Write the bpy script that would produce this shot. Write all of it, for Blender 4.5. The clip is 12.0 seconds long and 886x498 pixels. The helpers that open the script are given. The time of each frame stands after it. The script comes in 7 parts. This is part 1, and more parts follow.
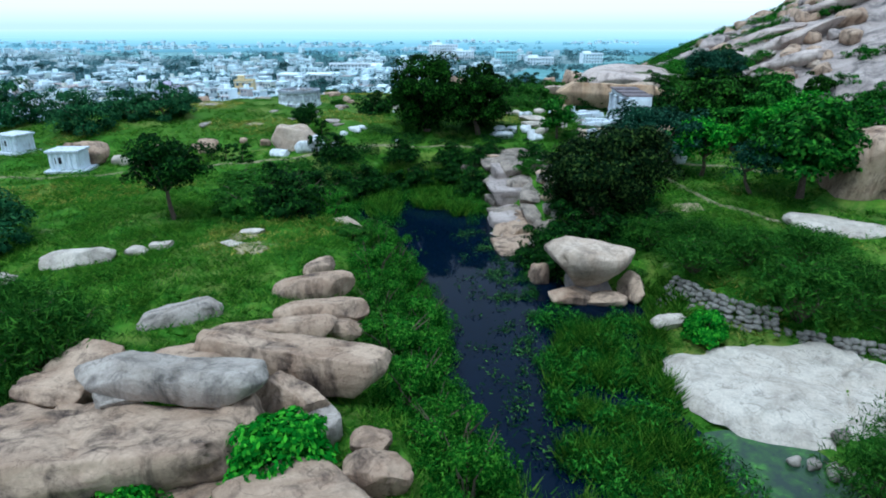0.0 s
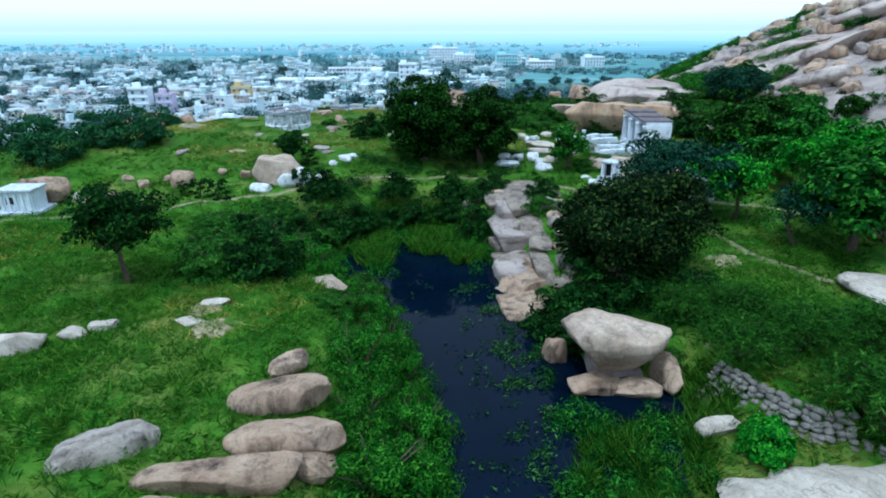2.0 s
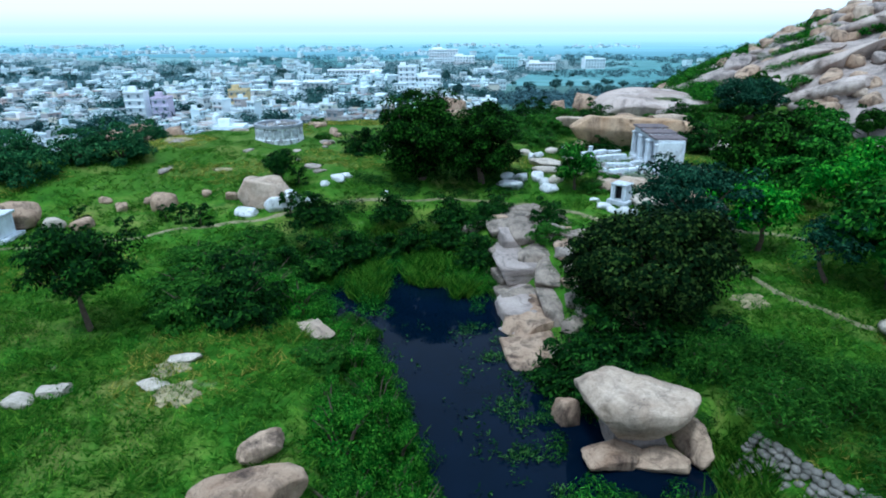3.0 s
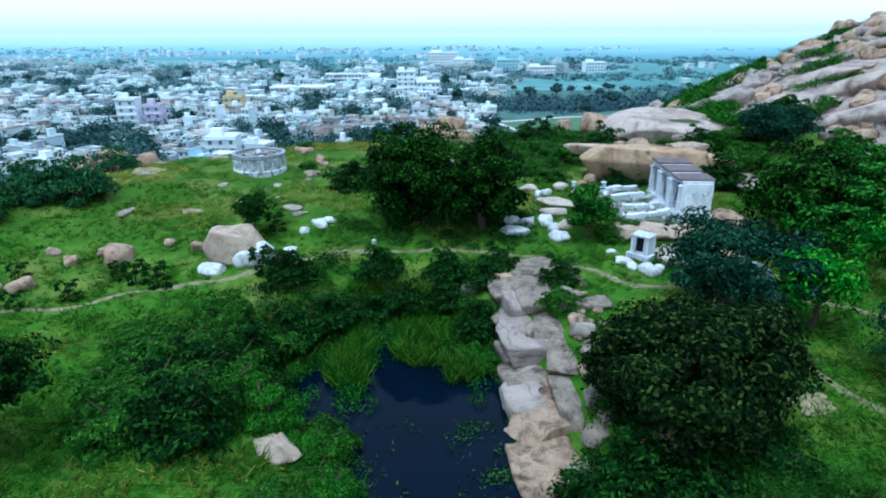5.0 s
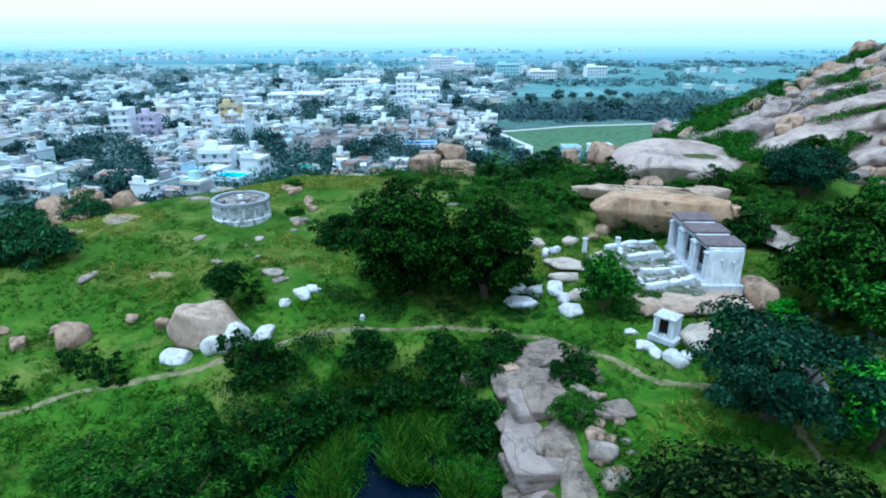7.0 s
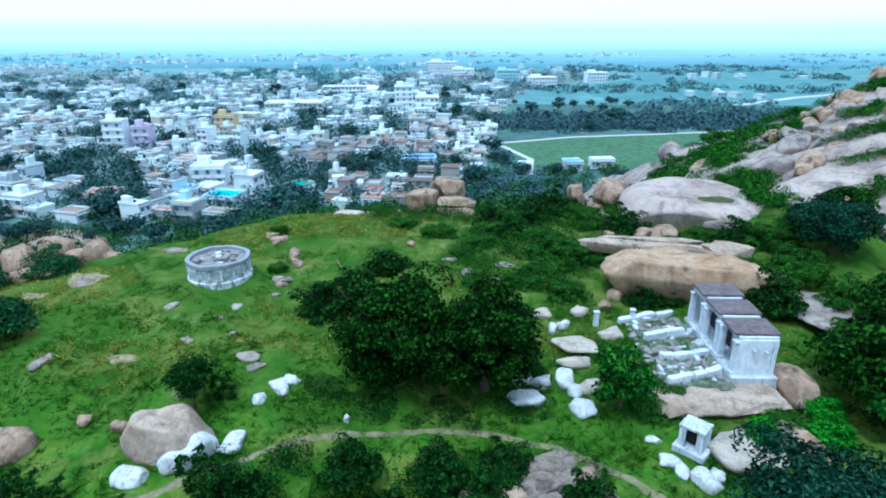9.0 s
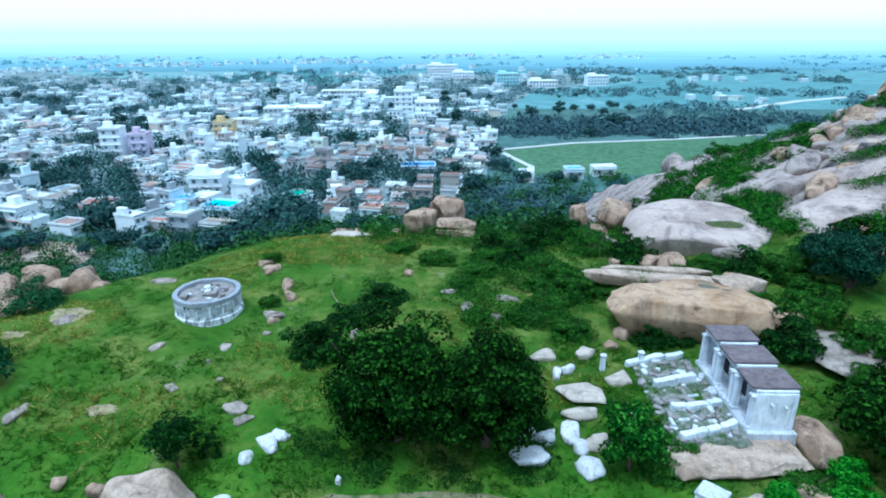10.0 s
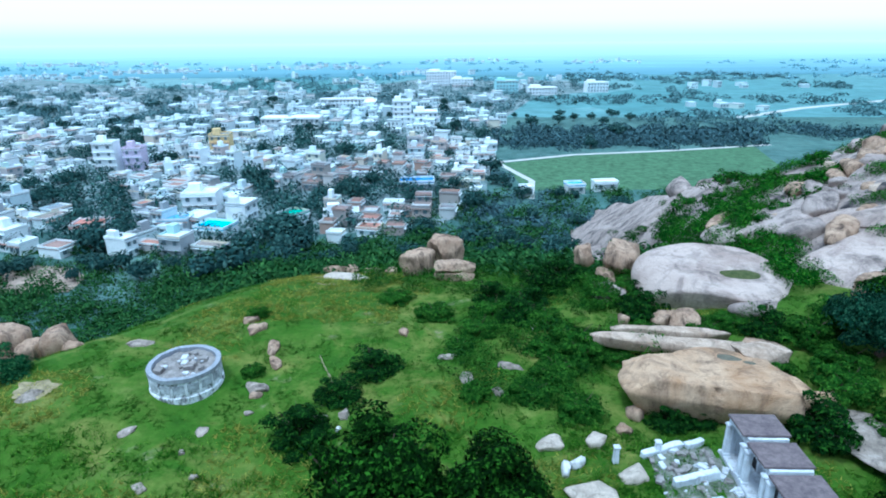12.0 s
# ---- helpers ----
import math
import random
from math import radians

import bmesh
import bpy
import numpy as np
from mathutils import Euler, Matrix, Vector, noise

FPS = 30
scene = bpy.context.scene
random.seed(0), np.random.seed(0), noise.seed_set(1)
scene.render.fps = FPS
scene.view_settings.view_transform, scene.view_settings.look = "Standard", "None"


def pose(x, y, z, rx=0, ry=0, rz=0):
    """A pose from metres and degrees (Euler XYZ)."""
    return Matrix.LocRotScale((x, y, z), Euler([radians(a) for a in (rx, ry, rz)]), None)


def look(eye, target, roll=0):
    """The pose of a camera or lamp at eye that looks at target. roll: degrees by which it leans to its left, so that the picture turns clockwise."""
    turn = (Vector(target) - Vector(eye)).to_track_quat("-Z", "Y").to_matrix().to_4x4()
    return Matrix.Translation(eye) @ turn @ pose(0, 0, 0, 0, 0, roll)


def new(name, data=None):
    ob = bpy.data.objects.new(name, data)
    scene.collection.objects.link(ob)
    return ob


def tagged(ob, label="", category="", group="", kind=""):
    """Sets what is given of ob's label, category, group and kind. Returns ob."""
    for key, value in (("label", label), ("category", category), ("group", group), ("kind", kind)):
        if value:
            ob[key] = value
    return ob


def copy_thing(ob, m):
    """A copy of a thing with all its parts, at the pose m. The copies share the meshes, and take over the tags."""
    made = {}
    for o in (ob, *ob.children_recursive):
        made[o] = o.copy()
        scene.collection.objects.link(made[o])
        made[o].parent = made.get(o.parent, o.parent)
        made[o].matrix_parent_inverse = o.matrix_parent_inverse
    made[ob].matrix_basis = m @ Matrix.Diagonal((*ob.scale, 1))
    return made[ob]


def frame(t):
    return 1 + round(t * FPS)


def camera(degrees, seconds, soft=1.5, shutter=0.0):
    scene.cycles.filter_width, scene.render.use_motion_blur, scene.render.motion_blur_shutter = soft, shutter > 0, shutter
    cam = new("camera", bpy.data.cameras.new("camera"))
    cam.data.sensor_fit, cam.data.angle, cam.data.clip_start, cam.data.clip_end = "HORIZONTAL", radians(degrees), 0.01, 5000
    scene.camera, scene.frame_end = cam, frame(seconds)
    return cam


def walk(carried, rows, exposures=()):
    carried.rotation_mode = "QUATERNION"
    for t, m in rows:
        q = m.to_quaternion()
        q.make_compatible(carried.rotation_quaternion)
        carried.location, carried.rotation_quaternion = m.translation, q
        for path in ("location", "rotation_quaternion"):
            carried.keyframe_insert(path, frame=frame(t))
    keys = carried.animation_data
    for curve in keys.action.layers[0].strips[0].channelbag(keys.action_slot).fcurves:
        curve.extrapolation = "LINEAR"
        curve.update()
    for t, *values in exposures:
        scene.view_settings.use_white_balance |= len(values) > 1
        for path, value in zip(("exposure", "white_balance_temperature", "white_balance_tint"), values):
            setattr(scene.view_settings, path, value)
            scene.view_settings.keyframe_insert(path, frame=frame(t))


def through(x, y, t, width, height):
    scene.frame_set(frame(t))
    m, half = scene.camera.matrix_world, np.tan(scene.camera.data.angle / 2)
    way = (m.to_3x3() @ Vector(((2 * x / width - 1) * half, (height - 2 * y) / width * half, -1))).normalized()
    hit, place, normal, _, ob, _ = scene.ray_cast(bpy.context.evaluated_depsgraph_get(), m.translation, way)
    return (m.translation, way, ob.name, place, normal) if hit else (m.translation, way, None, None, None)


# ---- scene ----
cam = camera(74.1, 12.0, soft=1.9)
PATH = [
    (0, (-0.032, 0.728, 14.334), (-0.033, 2.596, 13.621), -0.0),
    (0.5, (0.004, 2.343, 14.659), (0.003, 4.213, 13.948), -0.1),
    (1, (0.036, 3.852, 15.019), (0.033, 5.722, 14.31), -0.1),
    (1.5, (0.064, 5.546, 15.465), (0.06, 7.416, 14.756), -0.1),
    (2, (0.078, 6.983, 15.767), (0.075, 8.853, 15.059), -0.1),
    (2.5, (0.127, 8.699, 16.158), (0.124, 10.57, 15.451), -0.2),
    (3, (0.179, 10.764, 16.637), (0.176, 12.635, 15.931), -0.1),
    (5, (0.468, 17.757, 18.377), (0.466, 19.629, 17.674), -0.1),
    (5.5, (0.543, 19.296, 18.943), (0.54, 21.168, 18.241), -0.2),
    (6, (0.586, 20.98, 19.767), (0.583, 22.853, 19.065), -0.1),
    (6.5, (0.615, 22.43, 20.487), (0.612, 24.303, 19.785), -0.1),
    (7, (0.68, 23.999, 21.271), (0.677, 25.873, 20.571), -0.1),
    (9, (0.947, 30.056, 24.52), (0.945, 31.931, 23.825), -0.1),
    (9.5, (1.025, 31.554, 25.439), (1.021, 33.43, 24.746), -0.2),
    (10, (1.082, 32.919, 26.273), (1.079, 34.795, 25.582), -0.2),
    (10.5, (1.183, 34.423, 27.088), (1.179, 36.301, 26.401), -0.3),
    (11, (1.216, 35.724, 27.893), (1.212, 37.603, 27.208), -0.3),
    (11.5, (1.231, 36.941, 28.723), (1.229, 38.82, 28.039), -0.3),
    (12, (1.307, 37.997, 29.482), (1.305, 39.878, 28.8), -0.4),
]
walk(cam, [(t, look(eye, target, roll)) for t, eye, target, roll in PATH], [(0, -0.06, 4980, 0), (6, -0.02, 4860, 0), (12, 0.07, 4750, 0)])

# ---- sky and sun: a bright overcast day, white haze over a pale cyan horizon ----
SUN_AZ, SUN_EL = radians(215), radians(68)
world = bpy.data.worlds.new("overcast_sky")
scene.world = world
world.use_nodes = True
wn, wl = world.node_tree.nodes, world.node_tree.links
wn.clear()
w_out, w_bg = wn.new("ShaderNodeOutputWorld"), wn.new("ShaderNodeBackground")
w_sky, w_mul, w_mix = wn.new("ShaderNodeTexSky"), wn.new("ShaderNodeVectorMath"), wn.new("ShaderNodeMix")
w_sky.sky_type, w_sky.sun_disc = "NISHITA", False
w_sky.sun_elevation, w_sky.sun_rotation, w_sky.dust_density = SUN_EL, SUN_AZ, 6.0
w_mul.operation = "SCALE"
w_mul.inputs["Scale"].default_value = 0.10
w_co, w_sep, w_ramp = wn.new("ShaderNodeTexCoord"), wn.new("ShaderNodeSeparateXYZ"), wn.new("ShaderNodeValToRGB")
wl.new(w_co.outputs["Generated"], w_sep.inputs[0])
wl.new(w_sep.outputs["Z"], w_ramp.inputs["Fac"])
ramp = w_ramp.color_ramp
ramp.elements[0].position, ramp.elements[0].color = 0.0, (0.90, 1.02, 1.03, 1)
ramp.elements[1].position, ramp.elements[1].color = 1.0, (1.50, 1.58, 1.66, 1)
for pos, colr in ((0.010, (1.08, 1.13, 1.14, 1)), (0.022, (1.28, 1.30, 1.30, 1)), (0.045, (1.35, 1.38, 1.38, 1)), (0.13, (0.54, 0.58, 0.60, 1)), (0.35, (0.68, 0.72, 0.77, 1))):
    ramp.elements.new(pos).color = colr
w_mix.data_type = "RGBA"
w_mix.inputs["Factor"].default_value = 0.93
wl.new(w_sky.outputs[0], w_mul.inputs[0])
wl.new(w_mul.outputs[0], w_mix.inputs["A"])
wl.new(w_ramp.outputs[0], w_mix.inputs["B"])
wl.new(w_mix.outputs["Result"], w_bg.inputs["Color"])
w_bg.inputs["Strength"].default_value = 1.0
wl.new(w_bg.outputs[0], w_out.inputs["Surface"])

sun_data = bpy.data.lights.new("sun", "SUN")
sun_data.energy, sun_data.angle, sun_data.color = 2.15, radians(11), (1.0, 0.96, 0.88)
sun = new("sun", sun_data)
sun.matrix_world = look((0, 0, 60), (60 * math.sin(-SUN_AZ) * math.cos(SUN_EL), -60 * math.cos(SUN_AZ) * math.cos(SUN_EL), 60 - 60 * math.sin(SUN_EL)))


# ---- materials ----
class Mat:
    """A node material with short ways to add textures."""

    def __init__(self, name, rough=0.9, spec=0.3):
        self.m = bpy.data.materials.new(name)
        self.m.use_nodes = True
        self.n, self.l = self.m.node_tree.nodes, self.m.node_tree.links
        self.b = self.n["Principled BSDF"]
        self.b.inputs["Roughness"].default_value = rough
        self.b.inputs["Specular IOR Level"].default_value = spec
        self.pos = self.n.new("ShaderNodeNewGeometry").outputs["Position"]

    def scaled(self, scale):
        v = self.n.new("ShaderNodeVectorMath")
        v.operation = "MULTIPLY"
        v.inputs[1].default_value = scale
        self.l.new(self.pos, v.inputs[0])
        return v.outputs[0]

    def noise(self, scale, detail=4.0, rough=0.55, at=None, distortion=0.0):
        t = self.n.new("ShaderNodeTexNoise")
        t.inputs["Scale"].default_value, t.inputs["Detail"].default_value = scale, detail
        t.inputs["Roughness"].default_value, t.inputs["Distortion"].default_value = rough, distortion
        self.l.new(at or self.pos, t.inputs["Vector"])
        return t.outputs["Fac"]

    def voronoi(self, scale, feature="F1", out="Distance", at=None):
        t = self.n.new("ShaderNodeTexVoronoi")
        t.feature = feature
        t.inputs["Scale"].default_value = scale
        self.l.new(at or self.pos, t.inputs["Vector"])
        return t.outputs[out]

    def ramp(self, fac, *stops):
        r = self.n.new("ShaderNodeValToRGB")
        e = r.color_ramp.elements
        while len(e) < len(stops):
            e.new(0.5)
        for el, (p, c) in zip(e, stops):
            el.position, el.color = p, (*c, 1) if isinstance(c, tuple) else (c, c, c, 1)
        self.l.new(fac, r.inputs["Fac"])
        return r.outputs["Color"]

    def mix(self, fac, a, b, mode="MIX"):
        x = self.n.new("ShaderNodeMix")
        x.data_type, x.blend_type = "RGBA", mode
        for key, v in (("Factor", fac), ("A", a), ("B", b)):
            if isinstance(v, (int, float)):
                x.inputs[key].default_value = v if key == "Factor" else (v, v, v, 1)
            elif isinstance(v, tuple):
                x.inputs[key].default_value = (*v, 1)
            else:
                self.l.new(v, x.inputs[key])
        return x.outputs["Result"]

    def axis(self, name):
        s = self.n.new("ShaderNodeSeparateXYZ")
        self.l.new(self.pos, s.inputs[0])
        return s.outputs[name]

    def spread(self, value, a, b):
        r = self.n.new("ShaderNodeMapRange")
        r.inputs["From Min"].default_value, r.inputs["From Max"].default_value = a, b
        self.l.new(value, r.inputs["Value"])
        return r.outputs["Result"]

    def island(self):
        return self.n.new("ShaderNodeNewGeometry").outputs["Random Per Island"]

    def each(self):
        return self.n.new("ShaderNodeObjectInfo").outputs["Random"]

    def color(self, c):
        if isinstance(c, tuple):
            self.b.inputs["Base Color"].default_value = (*c, 1)
        else:
            self.l.new(c, self.b.inputs["Base Color"])
        return self

    def bump(self, height, strength=0.4, distance=0.05):
        b = self.n.new("ShaderNodeBump")
        b.inputs["Strength"].default_value, b.inputs["Distance"].default_value = strength, distance
        self.l.new(height, b.inputs["Height"])
        self.l.new(b.outputs[0], self.b.inputs["Normal"])
        return self


def granite(name, pale, mid, dark, streak=0.5, size=1.0):
    k = Mat(name, 0.9, 0.2)
    big = k.ramp(k.noise(0.5 * size, 6, 0.65, distortion=0.8), (0.32, mid), (0.6, pale))
    wash = k.ramp(k.noise(0.75 * size, 7, 0.7, k.scaled((1.5, 1.5, 0.5)), 0.5), (0.47, 0.0), (0.68, streak))
    c = k.mix(wash, big, dark)
    speck = k.ramp(k.noise(9.0, 5, 0.75), (0.32, 0.62), (0.66, 1.2))
    c = k.mix(0.5, c, speck, "MULTIPLY")
    lichen = k.ramp(k.noise(1.1 * size, 7, 0.7, distortion=0.6), (0.56, 0.0), (0.72, 0.45))
    c = k.mix(lichen, c, tuple(0.35 * v + 0.02 for v in pale))
    vein = k.ramp(k.noise(0.9 * size, 3, 0.5, k.scaled((0.6, 0.6, 2.4)), 1.5), (0.488, 1.0), (0.5, 0.45), (0.512, 1.0))
    c = k.mix(0.7, c, vein, "MULTIPLY")
    k.color(c).bump(k.noise(3.0, 8, 0.75), 0.7, 0.16)
    return k.m


def foliage(name, lo, hi, tip, shine=0.03, through=0.16):
    """Leaves: each leaf its own shade, a little light coming through."""
    k = Mat(name, 0.75, shine)
    c = k.ramp(k.island(), (0.0, lo), (0.62, hi), (0.86, tip), (1.0, tuple(1.35 * v for v in tip)))
    c = k.mix(0.7, c, k.ramp(k.noise(0.8, 3), (0.3, 0.6), (0.7, 1.25)), "MULTIPLY")
    c = k.mix(0.5, c, k.ramp(k.each(), (0.0, 0.75), (1.0, 1.2)), "MULTIPLY")
    k.color(c)
    t, a = k.n.new("ShaderNodeBsdfTranslucent"), k.n.new("ShaderNodeMixShader")
    a.inputs[0].default_value = through
    k.l.new(c, t.inputs["Color"])
    k.l.new(k.b.outputs[0], a.inputs[1])
    k.l.new(t.outputs[0], a.inputs[2])
    k.l.new(a.outputs[0], k.n["Material Output"].inputs["Surface"])
    return k.m


def ground_material():
    k = Mat("meadow_soil", 0.95, 0.1)
    grass = k.ramp(k.noise(0.35, 6, 0.65), (0.3, (0.022, 0.080, 0.006)), (0.5, (0.054, 0.155, 0.010)), (0.72, (0.115, 0.21, 0.020)))
    fine = k.ramp(k.noise(2.6, 7, 0.75), (0.3, 0.50), (0.7, 1.3))
    grass = k.mix(0.9, grass, fine, "MULTIPLY")
    upper = k.ramp(k.noise(0.22, 7, 0.7, distortion=0.6), (0.28, (0.030, 0.090, 0.008)), (0.45, (0.050, 0.124, 0.010)), (0.58, (0.078, 0.150, 0.018)), (0.72, (0.15, 0.20, 0.045)))
    grass = k.mix(k.spread(k.axis("Y"), 55.0, 66.0), grass, k.mix(0.6, upper, fine, "MULTIPLY"))
    dry = k.ramp(k.noise(0.13, 7, 0.68, distortion=1.0), (0.50, 0.0), (0.66, 0.7))
    c = k.mix(dry, grass, k.ramp(k.noise(1.3, 6, 0.7), (0.3, (0.13, 0.17, 0.03)), (0.7, (0.27, 0.25, 0.075))))
    bare = k.ramp(k.noise(0.31, 7, 0.72), (0.62, 0.0), (0.74, 0.75))
    c = k.mix(bare, c, k.ramp(k.noise(2.0, 6, 0.7), (0.3, (0.17, 0.15, 0.08)), (0.7, (0.36, 0.33, 0.24))))
    # the plain: a patchwork of fields and scrub, its blue-green tint painting the haze
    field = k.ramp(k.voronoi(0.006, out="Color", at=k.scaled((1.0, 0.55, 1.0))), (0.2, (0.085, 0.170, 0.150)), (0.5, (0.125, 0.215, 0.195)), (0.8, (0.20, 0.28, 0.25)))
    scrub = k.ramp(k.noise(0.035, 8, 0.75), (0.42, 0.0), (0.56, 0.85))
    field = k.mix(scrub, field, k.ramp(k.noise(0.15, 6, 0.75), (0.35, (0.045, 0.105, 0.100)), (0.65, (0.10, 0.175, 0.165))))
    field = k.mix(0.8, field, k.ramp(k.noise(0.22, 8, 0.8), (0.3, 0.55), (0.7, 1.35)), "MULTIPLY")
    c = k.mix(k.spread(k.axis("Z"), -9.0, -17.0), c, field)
    k.color(c).bump(k.noise(2.2, 8, 0.75), 0.8)
    return k.m


def town_ground_material():
    k = Mat("town_street_soil", 0.95, 0.1)
    # the blue-grey cast of the soil is haze put into the colour
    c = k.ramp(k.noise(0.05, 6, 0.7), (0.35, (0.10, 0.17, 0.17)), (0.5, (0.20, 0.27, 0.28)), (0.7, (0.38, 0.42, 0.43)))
    k.color(k.mix(0.8, c, k.ramp(k.noise(0.6, 4), (0.3, 0.6), (0.7, 1.2)), "MULTIPLY"))
    return k.m


def dirt_material():
    k = Mat("trodden_dirt", 0.95, 0.1)
    c = k.ramp(k.noise(1.6, 6, 0.7), (0.3, (0.06, 0.11, 0.03)), (0.5, (0.20, 0.19, 0.10)), (0.75, (0.36, 0.32, 0.22)))
    k.color(c).bump(k.noise(6.0, 5), 0.5, 0.04)
    return k.m


def water_material():
    k = Mat("still_dark_water", 0.03, 0.075)
    k.b.inputs["Specular Tint"].default_value = (0.30, 0.52, 0.95, 1)
    c = k.ramp(k.noise(0.35, 4), (0.3, (0.001, 0.004, 0.010)), (0.7, (0.002, 0.006, 0.016)))
    k.color(c).bump(k.noise(2.5, 3), 0.06, 0.02)
    return k.m


def algae_material():
    k = Mat("algae_water", 0.15, 0.3)
    c = k.ramp(k.noise(0.9, 6, 0.7), (0.42, (0.018, 0.035, 0.025)), (0.56, (0.03, 0.075, 0.02)), (0.68, (0.07, 0.20, 0.02)))
    k.color(c)
    return k.m


def plaster_material(name="stained_whitewash", grime=0.6, tint=(0.74, 0.80, 0.87)):
    k = Mat(name, 0.85, 0.2)
    base = k.ramp(k.noise(1.4, 5, 0.6), (0.35, tuple(0.80 * v for v in tint)), (0.6, tint))
    drip = k.ramp(k.noise(2.4, 6, 0.7, k.scaled((2.2, 2.2, 0.45))), (0.52, 0.0), (0.70, grime))
    c = k.mix(drip, base, (0.17, 0.18, 0.20))
    spots = k.ramp(k.noise(6.0, 5, 0.7), (0.62, 0.0), (0.72, 0.5 * grime))
    c = k.mix(spots, c, (0.10, 0.11, 0.10))
    k.color(c).bump(k.noise(8.0, 5, 0.7), 0.4, 0.03)
    return k.m


def slab_material(name, lo, hi):
    k = Mat(name, 0.9, 0.2)
    c = k.ramp(k.noise(2.2, 6, 0.7), (0.3, lo), (0.65, hi))
    k.color(k.mix(0.5, c, k.ramp(k.noise(11.0, 3), (0.3, 0.7), (0.7, 1.2)), "MULTIPLY")).bump(k.noise(9.0, 4), 0.4, 0.02)
    return k.m


def plain_material(name, c, rough=0.8, vary=0.25, scale=1.2):
    k = Mat(name, rough, 0.25)
    k.color(k.mix(0.85, c, k.ramp(k.noise(scale, 5, 0.65), (0.3, 1 - vary), (0.7, 1 + vary)), "MULTIPLY"))
    return k.m


def house_paint(name, far=False, wash=0.0, old=False):
    """Whitewashed and pale painted town walls: every house its own shade; wash: share of pale blue haze mixed into the
    paint.
    """
    k = Mat(name, 0.85, 0.2)
    pick = k.island() if far else k.each()
    if old:
        c = k.ramp(pick, (0.0, (0.70, 0.74, 0.76)), (0.2, (0.52, 0.56, 0.58)), (0.4, (0.40, 0.36, 0.33)), (0.6, (0.30, 0.31, 0.33)), (0.8, (0.46, 0.32, 0.26)), (1.0, (0.66, 0.70, 0.72)))
    else:
        c = k.ramp(pick, (0.0, (0.86, 0.93, 0.96)), (0.40, (0.86, 0.92, 0.95)), (0.50, (0.66, 0.80, 0.86)), (0.60, (0.80, 0.83, 0.82)), (0.70, (0.52, 0.56, 0.60)), (0.80, (0.34, 0.38, 0.42)), (0.86, (0.62, 0.52, 0.48)), (0.92, (0.74, 0.70, 0.56)), (1.0, (0.46, 0.72, 0.76)))
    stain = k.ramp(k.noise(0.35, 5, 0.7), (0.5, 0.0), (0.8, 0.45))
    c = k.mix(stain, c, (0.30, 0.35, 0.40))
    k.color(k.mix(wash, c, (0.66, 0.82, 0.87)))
    return k.m


def roof_paint(name, far=False, wash=0.0, old=False):
    k = Mat(name, 0.9)
    pick = k.island() if far else k.each()
    if old:
        c = k.ramp(pick, (0.0, (0.20, 0.17, 0.16)), (0.25, (0.34, 0.19, 0.15)), (0.45, (0.24, 0.24, 0.25)), (0.6, (0.42, 0.21, 0.16)), (0.75, (0.16, 0.15, 0.16)), (0.9, (0.50, 0.52, 0.54)), (1.0, (0.28, 0.16, 0.13)))
    else:
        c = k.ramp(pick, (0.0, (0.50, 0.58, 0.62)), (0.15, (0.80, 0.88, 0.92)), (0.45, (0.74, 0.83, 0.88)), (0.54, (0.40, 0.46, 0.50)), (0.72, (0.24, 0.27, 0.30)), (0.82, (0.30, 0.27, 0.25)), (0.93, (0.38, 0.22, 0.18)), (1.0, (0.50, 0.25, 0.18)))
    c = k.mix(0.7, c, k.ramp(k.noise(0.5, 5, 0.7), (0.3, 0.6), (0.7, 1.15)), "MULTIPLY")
    # wash mixes pale blue haze into the roof colour
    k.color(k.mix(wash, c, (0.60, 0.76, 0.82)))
    return k.m


GROUND = ground_material()
TOWN_SOIL = town_ground_material()
DIRT = dirt_material()
WATER = water_material()
ALGAE = algae_material()
GRANITE = granite("warm_granite", (0.50, 0.365, 0.262), (0.28, 0.182, 0.122), (0.042, 0.029, 0.026), 0.95)
GRANITE_GREY = granite("grey_granite", (0.45, 0.39, 0.34), (0.25, 0.21, 0.175), (0.045, 0.04, 0.038), 0.8)
GRANITE_PALE = granite("pale_bleached_granite", (0.60, 0.53, 0.45), (0.44, 0.375, 0.31), (0.16, 0.14, 0.12), 0.5)
GRANITE_LEDGE = granite("ledge_granite", (0.36, 0.295, 0.24), (0.19, 0.155, 0.13), (0.045, 0.04, 0.037), 0.9, 1.2)
GRANITE_ORANGE = granite("ochre_granite", (0.56, 0.40, 0.265), (0.38, 0.23, 0.125), (0.12, 0.08, 0.06), 0.75, 0.6)
GRANITE_WARM_PALE = granite("pale_warm_granite", (0.57, 0.455, 0.36), (0.38, 0.28, 0.205), (0.09, 0.072, 0.06), 0.6)
GRANITE_PINK = granite("pinkish_sheet_granite", (0.55, 0.455, 0.405), (0.36, 0.28, 0.245), (0.075, 0.065, 0.065), 0.75, 0.35)
GRANITE_HILL = granite("hill_granite", (0.46, 0.385, 0.35), (0.25, 0.205, 0.185), (0.045, 0.042, 0.046), 1.0, 0.3)
WHITE_ROCK = plaster_material("limewashed_rock", 0.95, (0.66, 0.68, 0.69))
PLASTER = plaster_material()
PLASTER_BRIGHT = plaster_material("bright_whitewash", 0.45, (0.84, 0.90, 0.95))
PLASTER_GREY = plaster_material("weathered_whitewash", 0.9, (0.62, 0.66, 0.72))
ROOF_SLAB = slab_material("mauve_roof_slab", (0.09, 0.075, 0.085), (0.20, 0.165, 0.17))
RUBBLE = slab_material("grey_rubble", (0.14, 0.13, 0.12), (0.36, 0.34, 0.33))
